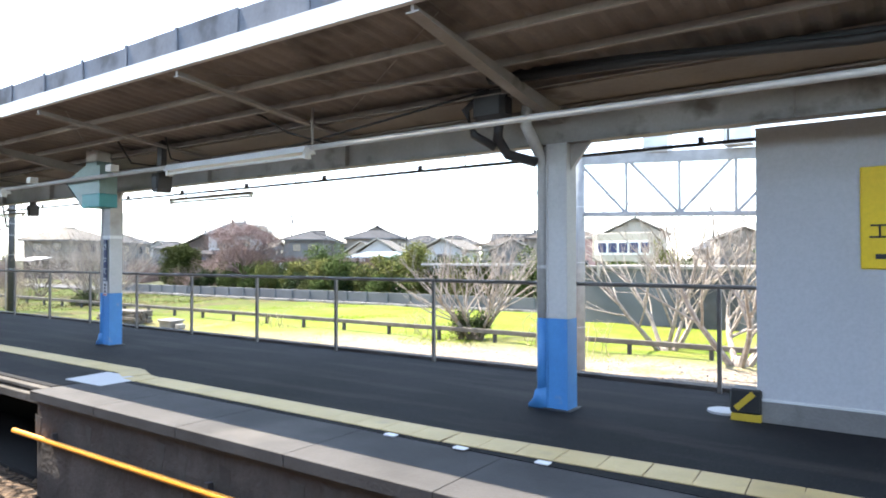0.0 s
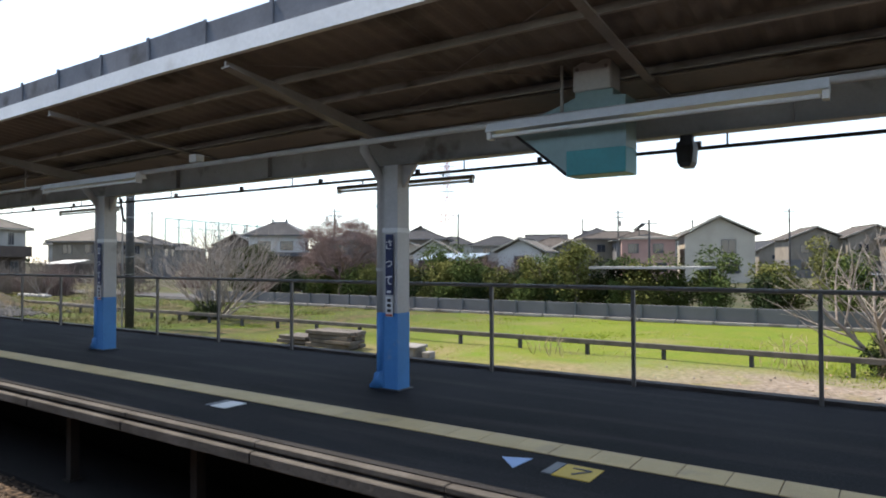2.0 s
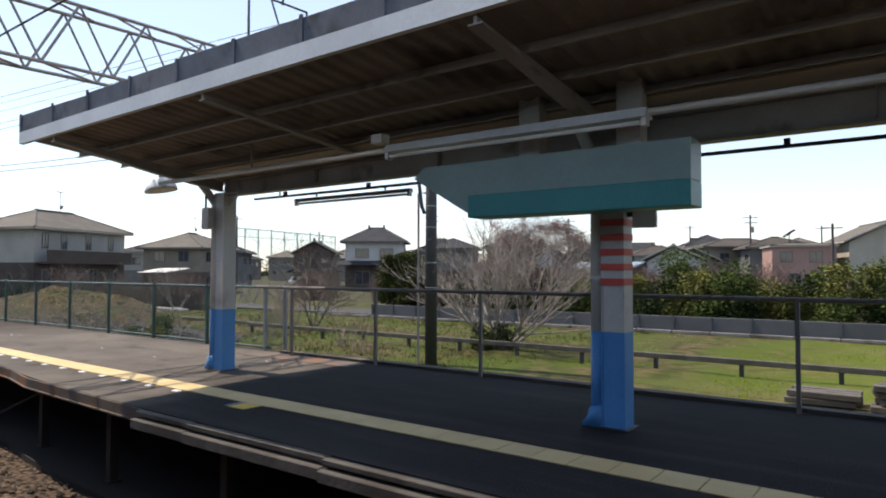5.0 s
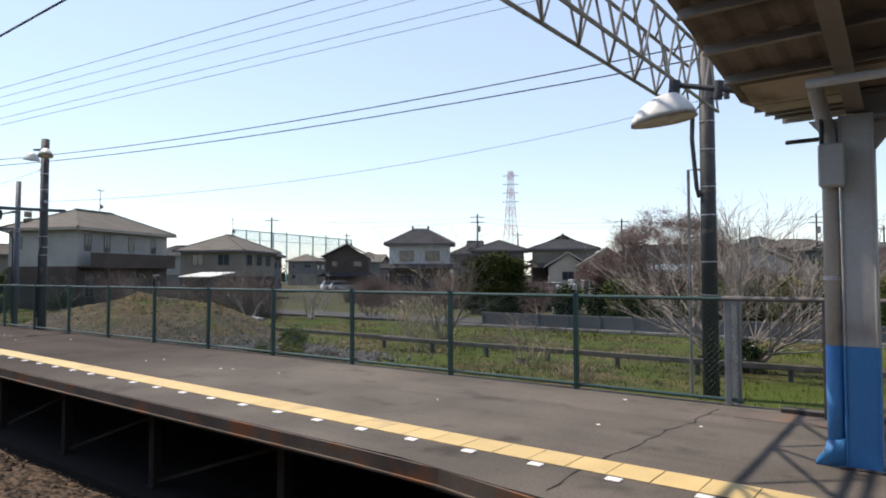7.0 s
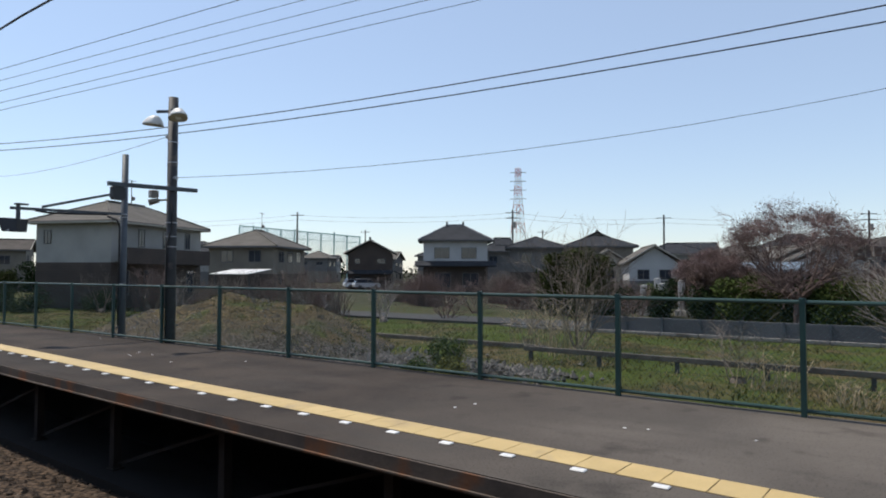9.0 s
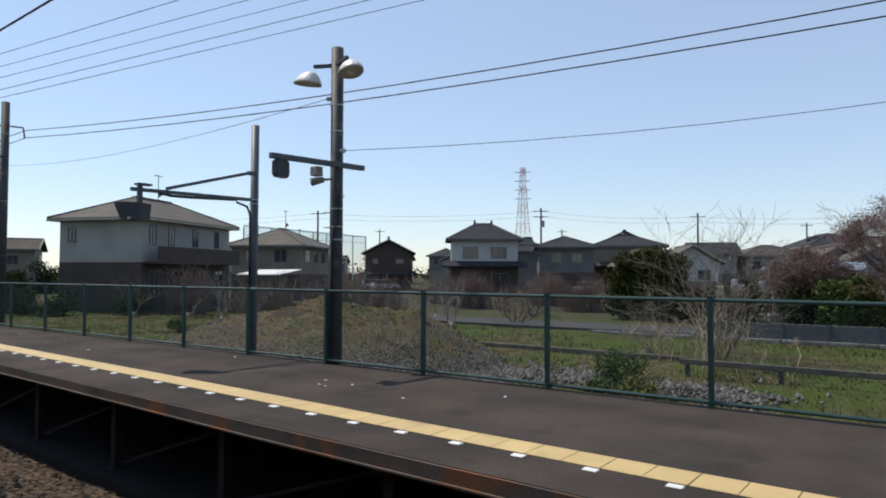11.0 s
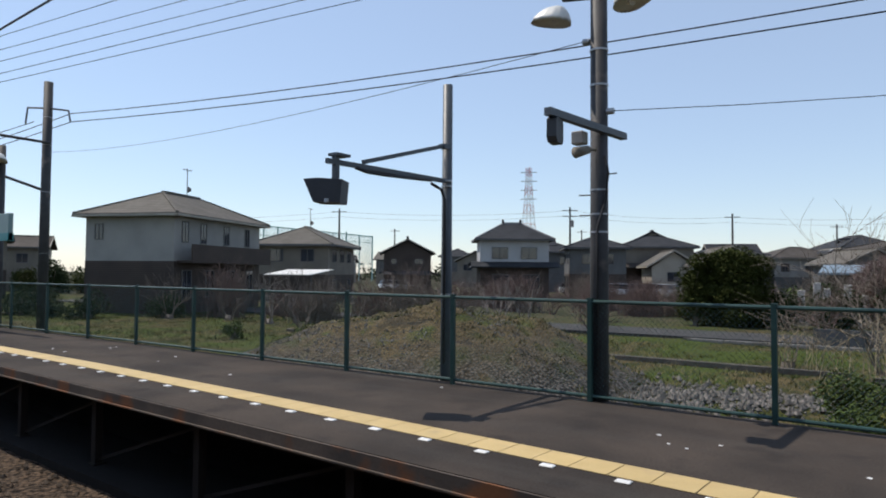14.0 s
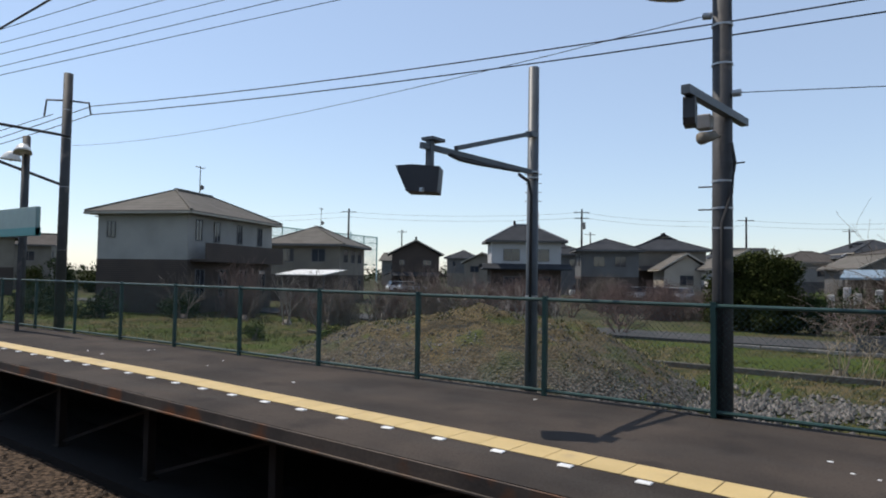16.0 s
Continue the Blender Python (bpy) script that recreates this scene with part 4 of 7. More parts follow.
    chain(bm, pts, 0.035 if pts[-1][0] > 0 else 0.012)
    tagged(part("loose_cable", bm, CABLE, smooth=True), "black electric cable hanging under the canopy roof", "cable")
# cable head by the eastern column
o = thing("cable_box", (-3.45, 5.45, 2.3), "dark cable entry box with pipes at a column head", "cable box")
part("box", boxes((-3.84, -3.5, 5.27, 5.48, 2.66, 2.95), bevel=0.04), DARK, o)
bm = bmesh.new()
chain(bm, [(-3.6, 5.38, 2.68), (-3.64, 5.42, 2.5), (-3.58, 5.5, 2.36), (-3.4, 5.72, 2.3)], 0.05, 8)
part("pipe", bm, DARK, o, smooth=True)
bm = bmesh.new()
chain(bm, [(-3.8, 5.38, 2.9), (-3.93, 5.32, 2.78), (-3.86, 5.36, 2.55), (-3.66, 5.42, 2.42)], 0.04, 8)
part("pipe", bm, DARK, o, smooth=True)
# partition at the eastern end of the walk
o = thing("partition", (1.2, 6.45, 0), "smooth pale grey partition wall on a plinth", "wall", kind="structure")
part("board", boxes((-1.62, 9.0, 6.36, 6.5, 0.2, 2.52)), PANEL, o)
part("plinth", boxes((-1.6, 9.0, 6.34, 6.5, 0.0, 0.18)), CONCRETE, o)
part("sill", boxes((-1.62, 9.0, 6.33, 6.5, 0.18, 0.2)), WHITE, o)
part("side_board", boxes((-1.62, -1.5, 6.5, 7.3, 0.2, 2.52)), PANEL, o)
s = thing("yellow_sign", (-0.3, 6.34, 1.2), "yellow notice board with black letters on the partition", "sign")
part("board", boxes((-0.86, 0.9, 6.34, 6.358, 1.31, 2.12), bevel=0.01), SIGN_YELLOW, s)
lettering("letter", "エ", 0.17, BLACK, s, Matrix.Translation((-0.73, 6.336, 1.6)) @ pose(0, 0, 0, 90, 0, 0), "black letter")
for i in range(4):
    part("print_bar", boxes((-0.55 + i * 0.28, -0.36 + i * 0.28, 6.334, 6.34, 1.54, 1.66)), BLACK, s)
part("print_bar", boxes((-0.76, 0.6, 6.334, 6.34, 1.39, 1.43)), BLACK, s)
b = thing("weight_block", (-1.7, 6.45, 0), "black and yellow striped ballast block on a round foot", "barrier foot")
part("block", boxes((-1.83, -1.58, 6.3, 6.52, 0.06, 0.27), bevel=0.015), BLACK, b)
part("stripe", bars(((-1.78, 6.296, 0.1), (-1.64, 6.296, 0.24), 0.008, 0.05)), MARK_YELLOW, b)
part("base", boxes((-1.82, -1.58, 6.29, 6.53, 0.0, 0.06)), MARK_YELLOW, b)
part("foot_disc", tubes(((-1.93, 6.55, 0), (-1.93, 6.55, 0.02), 0.14), seg=20), PANEL, b)

# ---- fences ----
def brown_fence():
    y, top = 7.4, 1.1
    ob = thing("brown_fence", (-14, y, 0), "brown steel rail fence along the platform", "fence", kind="structure")
    me = finish(boxes((-0.02, 0.02, -0.02, 0.02, -0.1, top)), "fence_post", FENCE_BR)
    for k in range(26):
        part("fence_post", me, FENCE_BR, ob).location = (-35.0 + 1.825 * k, y, 0)
    part("top_rail", tubes(((-35.9, y, top), (9, y, top), 0.024)), FENCE_BR, ob)
    return ob


def mesh_wires(x0, x1, y, z0, z1, pitch, r):
    verts, faces = [], []
    h = z1 - z0
    n = int((x1 - x0 + h) / pitch)
    for s in (1, -1):
        for i in range(n + 1):
            xa = x0 - h + i * pitch if s > 0 else x0 + i * pitch
            xb = xa + s * h
            za, zb = z0, z1
            if s > 0 and xa < x0:
                za, xa = z0 + (x0 - xa), x0
            if s < 0 and xb < x0:
                zb, xb = z1 - (x0 - xb), x0
            if s > 0 and xb > x1:
                zb, xb = z1 - (xb - x1), x1
            if s < 0 and xa > x1:
                za, xa = z0 + (xa - x1), x1
            if zb - za < 0.01:
                continue
            k = len(verts)
            for x, z in ((xa, za), (xb, zb)):
                verts += [(x - r, y, z), (x + r, y - r, z), (x + r, y + r, z)]
            for a, b in ((0, 1), (1, 2), (2, 0)):
                faces.append((k + a, k + b, k + 3 + b, k + 3 + a))
    return verts, faces


def green_fence():
    y, top = 7.58, 1.11
    ob = thing("green_fence", (-50, y, 0), "green chain-link mesh fence along the open platform", "fence", kind="structure")
    me = finish(boxes((-0.025, 0.025, -0.025, 0.025, 0.0, top), (-0.029, 0.029, -0.029, 0.029, top, top + 0.02)), "fence_post", FENCE_GR)
    n = 41
    for k in range(1, n):
        part("fence_post", me, FENCE_GR, ob).location = (-35.75 - 1.828 * k, y, 0)
    x1, x0 = -35.75, -35.75 - 1.828 * (n - 1)
    part("top_rail", tubes(((x0, y, top - 0.02), (x1, y, top - 0.02), 0.02)), FENCE_GR, ob)
    part("bottom_rail", tubes(((x0, y, 0.06), (x1, y, 0.06), 0.02)), FENCE_GR, ob)
    v, f = mesh_wires(0.03, 1.798, 0.0, 0.06, top - 0.02, 0.06, 0.0016)
    bay = raw("wire_mesh", v, f, FENCE_GR)
    for k in range(n - 1):
        w = part("wire_mesh", bay, FENCE_GR, ob, "fine green wire mesh")
        w.location = (x0 + 1.828 * k, y, 0)
        w["kind"] = "stuff"
    # short pale end panel against the corner post
    for yy in (y, y + 0.44):
        part("end_panel_post", boxes((-35.92, -35.86, yy - 0.025, yy + 0.025, -0.3 if yy > y else 0.0, top + 0.01), bevel=0.004), GALV_DULL, ob, "pale galvanised post")
    v, f = mesh_wires(0.0, 0.44, 0.0, -0.1, top - 0.02, 0.055, 0.003)
    v = [(-35.89 + b, y + a, c) for a, b, c in v]
    part("end_panel_mesh", raw("end_panel_mesh", v, f, GALV_DULL), GALV_DULL, ob, "pale wire mesh")["kind"] = "stuff"
    return ob


brown_fence()
green_fence()

# ---- markings on the platform ----
def tactile():
    ob = thing("tactile_paving", (-40, yellow_y(-40), 0), "yellow tactile warning strip along the platform", "paving", kind="structure")
    bm = bmesh.new()
    box(bm, -0.148, 0.148, -0.31, 0.0, 0.0, 0.008, bevel=0.003)
    me = finish(bm, "tactile_tile", YELLOW)
    x, i = 6.0, 0
    while x > -78:
        a = math.atan2(yellow_y(x + 0.15) - yellow_y(x - 0.15), 0.3)
        p = part("tactile_tile", me, YELLOW, ob)
        p.location = (x, yellow_y(x), 0.0)
        p.rotation_euler = (0, 0, a + 0.004 * math.sin(i * 2.7))
        x -= 0.301
        i += 1
    y = strip(lambda x: yellow_y(x) - 0.31, yellow_y, 0.0, 0.006, -110, -78.1)
    part("far_strip", y, YELLOW, ob)


def studs():
    ob = thing("white_markers", (-50, yellow_y(-50) - 0.4, 0), "row of small white markers beside the tactile strip", "marking", kind="structure")
    me = finish(boxes((-0.055, 0.055, -0.035, 0.035, 0, 0.012), bevel=0.006), "marker", WHITE)
    for i in range(70):
        x = -33.6 - 0.577 * i
        part("marker", me, WHITE, ob).location = (x, yellow_y(x) - 0.385, 0)
    for x in (-3.9, -3.25, -2.6):
        part("marker", me, WHITE, ob).location = (x, yellow_y(x) - 0.385, 0)


def plate(name, pts, z, material, label):
    bm = bmesh.new()
    prism(bm, pts, "z", 0.0, z)
    return tagged(part(name, bm, material), label, "marking")


tactile()
studs()
plate("floor_plate", [(-8.6, 4.44), (-7.8, 4.44), (-7.78, 3.92), (-8.52, 3.9)], 0.006, PANEL, "pale grey worn metal plate in the platform")
o = plate("floor_marking", [(-14.4, 4.36), (-14.14, 4.36), (-14.14, 4.09), (-14.4, 4.09)], 0.005, MARK_YELLOW, "yellow door position marking with a dark figure")
part("figure", bars(((-14.33, 4.29, 0.006), (-14.2, 4.29, 0.006), 0.025, 0.003), ((-14.2, 4.29, 0.006), (-14.29, 4.16, 0.006), 0.025, 0.003)), BLACK, o)
part("edge_bar", boxes((-14.48, -14.41, 4.1, 4.36, 0, 0.006)), POLE_GR, o)
plate("floor_arrow", [(-14.86, 4.26), (-14.66, 4.34), (-14.68, 4.08)], 0.005, MARK_BLUE, "pale blue triangular floor marking")
o = plate("floor_marking", [(-18.04, 4.41), (-17.82, 4.41), (-17.82, 4.15), (-18.04, 4.15)], 0.005, WHITE, "pale door position marking on the platform")
part("edge_bar", boxes((-18.12, -18.05, 4.15, 4.41, 0, 0.006)), POLE_GR, o)
o = plate("floor_marking", [(-32.4, 4.56), (-32.15, 4.56), (-32.16, 4.34), (-32.4, 4.34)], 0.005, MARK_YELLOW, "yellow door position marking near the canopy's end")
part("edge_bar", boxes((-32.48, -32.41, 4.34, 4.57, 0, 0.006)), POLE_GR, o)
plate("floor_marking", [(-26.4, 4.5), (-26.1, 4.56), (-26.1, 4.44), (-26.35, 4.4)], 0.005, WHITE, "small white worn floor marking")
rnd = random.Random(12)
for i in range(26):
    x, y, s = rnd.uniform(-62, -34), rnd.uniform(5.9, 7.4), rnd.uniform(0.012, 0.03)
    pts = [(x + s * math.cos(k * 1.05) * rnd.uniform(0.6, 1.2), y + s * math.sin(k * 1.05) * rnd.uniform(0.6, 1.2)) for k in range(6)]
    tagged(plate("white_spot", pts, 0.003, WHITE, "small white splash on the asphalt"), group="splashes")
def crack(pts, w, label):
    bm = bmesh.new()
    vs = []
    for i, (x, y) in enumerate(pts):
        k = w * (0.6 + 0.4 * math.sin(i * 2.3))
        vs.append((bm.verts.new((x - k, y, 0.0025)), bm.verts.new((x + k, y + k * 0.3, 0.0025))))
    for a, b in zip(vs, vs[1:]):
        bm.faces.new((a[0], a[1], b[1], b[0]))
    tagged(part("crack", bm, SHADE_AND_CRACK), label, "crack", "asphalt cracks")


def wander(x0, y0, x1, y1, n, seed):
    rnd = random.Random(seed)
    return [(x0 + (x1 - x0) * i / n + rnd.gauss(0, 0.025), y0 + (y1 - y0) * i / n) for i in range(n + 1)]


crack(wander(-36.2, 4.1, -35.95, 7.3, 22, 1), 0.011, "dark crack across the asphalt")
plate("brown_plate", [(-35.75, 7.48), (-35.72, 7.02), (-33.4, 7.02), (-33.4, 7.46)], 0.004, RUSTY, "brown worn ground strip beside the fence")
p = thing("orange_pipe", (-4, 3.4, -0.3), "orange-yellow pipe along the platform wall", "pipe")
part("pipe", tubes(((-8.65, 3.42, -0.5), (9, 3.42, -0.4), 0.028)), ORANGE, p)
for x in (-7.8, -5.2, -2.6):
    part("clip", boxes((x, x + 0.05, 3.42, 3.48, -0.53, -0.41)), DARK, p)


# ---- poles, lamps and portals ----
def lamp_shade(parent, at, ang, tilt=12, s=1.0):
    """An egg-shaped street-lamp shade whose long axis points away from the pole."""
    bm = bmesh.new()
    rings, seg = 9, 36
    prev = None
    for i in range(rings + 1):
        u = i / rings
        r = u ** 0.62
        z = 0.215 * (1 - u ** 1.5) if i < rings else -0.02
        ring = []
        for k in range(seg):
            a = 2 * math.pi * k / seg
            flute = 1 + 0.035 * math.cos(12 * a) * (1 if i < rings else 0)
            ex = 0.36 if math.cos(a) > 0 else 0.2
            ring.append(bm.verts.new((r * ex * math.cos(a) * flute + 0.06, r * 0.2 * math.sin(a) * flute, z)))
        if prev:
            for k in range(seg):
                j = (k + 1) % seg
                bm.faces.new((prev[k], prev[j], ring[j], ring[k]))
        prev = ring
    inner = [bm.verts.new((v.co.x * 0.93, v.co.y * 0.93, v.co.z + 0.03)) for v in prev]
    for k in range(seg):
        j = (k + 1) % seg
        bm.faces.new((prev[k], prev[j], inner[j], inner[k]))
    bm.faces.new(inner)
    bmesh.ops.transform(bm, matrix=Matrix.Translation(at) @ pose(0, 0, 0, 0, -tilt, ang) @ Matrix.Scale(s, 4), verts=bm.verts)
    sh = part("shade", bm, SHADE, parent, "cream enamelled egg-shaped shade", smooth=True)
    bm = bmesh.new()
    tube(bm, (0.02, 0, 0.06), (0.12, 0, 0.02), 0.05, 0.07, 10)
    bmesh.ops.transform(bm, matrix=Matrix.Translation(at) @ pose(0, 0, 0, 0, -tilt, ang) @ Matrix.Scale(s, 4), verts=bm.verts)
    part("bulb", bm, WHITE, sh)
    return sh


def bands(ob, x, y, zs, r):
    for z in zs:
        part("steel_band", tubes(((x, y, z), (x, y, z + 0.02), r + 0.004), seg=14), GALV, ob)


def lamp_pole():
    x, y = -52.15, 7.72
    ob = thing("lamp_pole", (x, y, 0), "dark weathered pole with two cream lamps and a loudspeaker arm", "lamp post")
    part("pole", tubes(((x, y, -1.25), (x, y, 4.8), 0.105, 0.092), seg=16), POLE_DK, ob, smooth=True)
    bands(ob, x, y, (1.85, 2.05, 2.32, 3.5, 3.9), 0.1)
    for k, (ang, dx, dy, z) in enumerate(((190, -0.4, -0.1, 4.3), (-20, 0.34, -0.14, 4.3))):
        part("lamp_arm", bars(((x, y - 0.05, z + 0.22), (x + dx, y + dy, z + 0.26), 0.05, 0.05)), DARK, ob)
        lamp_shade(ob, (x + dx * 1.05, y + dy, z - 0.0), ang, 8, 0.86)
    # arm with hanging speaker, reaching over the platform
    arm = part("arm", bars(((x + 0.12, y + 0.46, 3.0), (x - 0.02, 6.47, 2.97), 0.075, 0.075)), POLE_GR, ob, "grey square steel arm")
    bm = bmesh.new()
    prism(bm, [(-0.08, 0.0), (0.08, 0.0), (0.125, -0.03), (0.13, -0.2), (0.09, -0.25), (-0.09, -0.25), (-0.13, -0.2), (-0.125, -0.03)], "x", -0.05, 0.05)
    bmesh.ops.transform(bm, matrix=Matrix.Translation((x - 0.03, 6.66, 2.935)) @ pose(0, 0, 0, 0, 0, 10), verts=bm.verts)
    part("loudspeaker", bm, DARK, arm, "black hanging loudspeaker")
    part("switch_box", boxes((x - 0.16, x - 0.02, y - 0.4, y - 0.26, 2.8, 2.94), bevel=0.01), STEEL_G, ob, "pale grey switch box")
    bm = bmesh.new()
    tube(bm, (x - 0.02, y - 0.26, 2.75), (x - 0.1, y - 0.42, 2.7), 0.045, 0.062, 14)
    tube(bm, (x, y - 0.05, 2.78), (x - 0.02, y - 0.26, 2.75), 0.015, 0.02, 8)
    part("horn", bm, WALL_BE, ob, "tan horn", smooth=True)
    for z, s in ((2.5, 1), (2.28, -1), (2.05, -1)):
        part("step_bolt", tubes(((x, y, z), (x + 0.22 * s, y - 0.05, z), 0.008), seg=5), DARK, ob)
    part("insulator", tubes(((x - 0.1, y - 0.02, 4.03), (x - 0.18, y - 0.02, 4.04), 0.035), seg=10), GALV, ob)
    part("insulator", tubes(((x + 0.1, y - 0.02, 3.2), (x + 0.18, y - 0.02, 3.2), 0.035), seg=10), GALV, ob)
    bm = bmesh.new()
    chain(bm, [(x + 0.1, y - 0.07, 2.7), (x + 0.13, y - 0.07, 2.5), (x + 0.1, y - 0.07, 2.2), (x + 0.02, y - 0.11, 1.9), (x + 0.02, y - 0.11, 0.3)], 0.018)
    part("cable", bm, CABLE, ob, smooth=True)
    return ob


def monitor_pole():
    x, y = -54.4, 7.95
    ob = thing("monitor_pole", (x, y, 0), "blue-grey steel pole with a bracket arm and a hanging monitor", "post")
    part("pole", tubes(((x, y, -1.25), (x - 0.02, y + 0.04, 3.95), 0.078, 0.066), seg=14), POLE_GR, ob, smooth=True)
    bands(ob, x, y, (2.55, 2.62, 1.1), 0.07)
    tip = Vector((x - 0.05, 5.76, 2.6))
    part("lower_arm", bars(((x, y, 2.63), tip, 0.045, 0.055)), POLE_GR, ob)
    part("upper_arm", bars(((x, y - 0.1, 3.09), (x - 0.03, 6.32, 2.66), 0.045, 0.05)), POLE_GR, ob)
    part("elbow", boxes((x - 0.05, x + 0.05, y - 0.12, y + 0.02, 3.06, 3.12)), POLE_GR, ob)
    bm = bmesh.new()
    chain(bm, [(x, y - 0.35, 2.56), (x + 0.02, y - 0.15, 2.5), (x + 0.03, y - 0.09, 2.35), (x + 0.03, y - 0.09, 0.2)], 0.02)
    part("cable", bm, CABLE, ob, smooth=True)
    bm = bmesh.new()
    chain(bm, [(x - 0.03, 6.2, 2.58), (x - 0.03, 6.4, 2.555), (x - 0.02, 6.75, 2.56), (x, 7.2, 2.58), (x, 7.6, 2.6)], 0.022)
    part("cable", bm, CABLE, ob, smooth=True)
    drop = part("drop_tube", boxes((x - 0.08, x - 0.02, 5.87, 5.93, 2.36, 2.68)), POLE_GR, ob)
    part("cap", boxes((x - 0.12, x + 0.02, 5.85, 6.06, 2.67, 2.7)), POLE_GR, ob)
    bm = bmesh.new()
    prism(bm, [(-0.31, 0.16), (-0.2, -0.09), (0.1, -0.1), (0.12, 0.15), (-0.15, 0.17)], "y", -0.14, 0.14)
    bmesh.ops.transform(bm, matrix=Matrix.Translation((x - 0.04, 5.88, 2.24)) @ pose(0, 0, 0, 0, 0, 28), verts=bm.verts)
    mon = part("monitor", bm, DARK, ob, "black hooded monitor")
    part("latch", boxes((x - 0.02, x + 0.02, 5.7, 5.73, 2.14, 2.18)), GALV, mon)
    return ob


def catenary_pole(x, y, top, name_label):
    ob = thing("catenary_pole", (x, y, GROUND), name_label, "pole", "catenary poles")
    part("pole", tubes(((x, y, GROUND), (x, y, top), 0.17, 0.15), seg=18), POLE_DK, ob, smooth=True)
    return ob


def lattice(bm, x, y0, z0, y1, z1, depth, w, panels, r):
    """A box lattice between two ends in a plane of constant x."""
    for i in range(panels):
        a, b = i / panels, (i + 1) / panels
        ya, yb = y0 + (y1 - y0) * a, y0 + (y1 - y0) * b
        za, zb = z0 + (z1 - z0) * a, z0 + (z1 - z0) * b
        for s in (-1, 1):
            tube(bm, (x + s * w, ya, za), (x + s * w, yb, zb), r * 1.5, seg=5)
            tube(bm, (x + s * w, ya, za + depth), (x + s * w, yb, zb + depth), r * 1.5, seg=5)
            tube(bm, (x + s * w, ya, za), (x + s * w, (ya + yb) / 2, za + depth), r, seg=4)
            tube(bm, (x + s * w, (ya + yb) / 2, za + depth), (x + s * w, yb, zb), r, seg=4)
        for dz in (0, depth):
            tube(bm, (x - w, ya, za + dz), (x + w, yb, zb + dz), r, seg=4)


def portal():
    x, y = -37.95, 15.0
    ob = catenary_pole(x, y, 6.9, "dark catenary pole carrying a steel lattice beam over the tracks")
    bm = bmesh.new()
    lattice(bm, x, y - 0.2, 4.75, -10.0, 4.4, 1.05, 0.28, 22, 0.022)
    part("lattice_beam", bm, STEEL_G, ob, "grey steel lattice beam")
    bands(ob, x, y, (0.9, 1.6, 2.6, 3.2, 4.0, 4.6), 0.165)
    bm = bmesh.new()
    chain(bm, [(x, 8.72, 5.55), (x, 8.72, 7.21), (x, 10.3, 7.26), (x, 10.4, 5.7)], 0.03)
    part("wire_frame", bm, DARK, ob, "dark bent pipe frame on the beam")
    part("rod", tubes(((x, 9.6, 7.2), (x, 9.72, 7.95), 0.025), ((x, 9.3, 7.22), (x, 9.5, 6.75), 0.02), seg=6), DARK, ob)
    bm = bmesh.new()
    chain(bm, [(x - 0.2, y - 0.35, 4.75), (x - 0.22, y - 0.35, 4.2), (x - 0.18, y - 0.2, 3.2), (x - 0.16, y - 0.1, 3.0)], 0.05)
    part("knee_brace", bm, DARK, ob)
    bm = bmesh.new()
    chain(bm, [(x - 0.16, y, 3.6), (x - 0.38, y - 0.1, 3.6), (x - 0.38, y - 0.1, GROUND)], 0.035)
    part("earth_pipe", bm, STEEL_G, ob)
    part("insulator", tubes(((x + 0.15, y - 0.3, 5.05), (x + 0.5, y - 0.4, 5.05), 0.03), ((x + 0.5, y - 0.4, 4.95), (x + 0.5, y - 0.4, 5.25), 0.06)), DARK, ob)
    return ob


def east_portal():
    x, y = -6.87, 14.62
    ob = catenary_pole(x, y, 6.9, "silver catenary pole with cables and a steel lattice beam")
    bm = bmesh.new()
    x1, y1 = x + 9.0, y + 1.6
    for dz in (2.45, 3.72):
        bar(bm, (x, y, dz), (x1, y1, dz - 0.2), 0.12, 0.24 if dz > 3 else 0.09)
        tube(bm, (x, y + 0.5, dz), (x1, y1 + 0.5, dz - 0.2), 0.04, seg=6)
    n = 8
    for i in range(n):
        a, b = i / n, (i + 1) / n
        pa, pb = Vector((x + (x1 - x) * a, y + (y1 - y) * a, -0.2 * a)), Vector((x + (x1 - x) * b, y + (y1 - y) * b, -0.2 * b))
        up, lo = Vector((0, 0, 3.72)), Vector((0, 0, 2.45))
        tube(bm, pa + (up if i < 2 else lo), pb + (lo if i < 2 else up), 0.038, seg=5)
        tube(bm, pb + lo, pb + up, 0.038, seg=5)
    part("lattice_beam", bm, GALV_DULL, ob, "dull galvanised lattice beam")
    bm = bmesh.new()
    chain(bm, [(x - 0.27, y - 0.15, GROUND), (x - 0.28, y - 0.15, 1.0), (x - 0.25, y - 0.15, 4.0)], 0.08)
    part("cable_duct", bm, CABLE, ob, "black cable duct", smooth=True)
    part("pale_sleeve", tubes(((x, y, GROUND), (x, y, 4.6), 0.185), seg=18), GALV_DULL, ob, "galvanised steel sleeve", smooth=True)
    part("stay", tubes(((x - 0.87, y + 0.55, GROUND), (x - 0.2, y + 0.1, 2.2), 0.022), seg=6), POLE_GR, ob, "thin slanting stay")
    part("stay_foot", boxes((x - 1.15, x - 0.6, y + 0.35, y + 0.8, GROUND, GROUND + 0.12), bevel=0.02), CONCRETE, ob, "pale concrete stay foot")
    bands(ob, x, y, (-0.2, 0.8, 1.3, 2.6), 0.19)
    for i, dx in enumerate((1.5, 3.2)):
        part("control_box", boxes((x + dx, x + dx + 0.55, y + 0.2, y + 0.6, 3.78, 4.3), bevel=0.01), GALV, ob, "grey control box")
    return ob


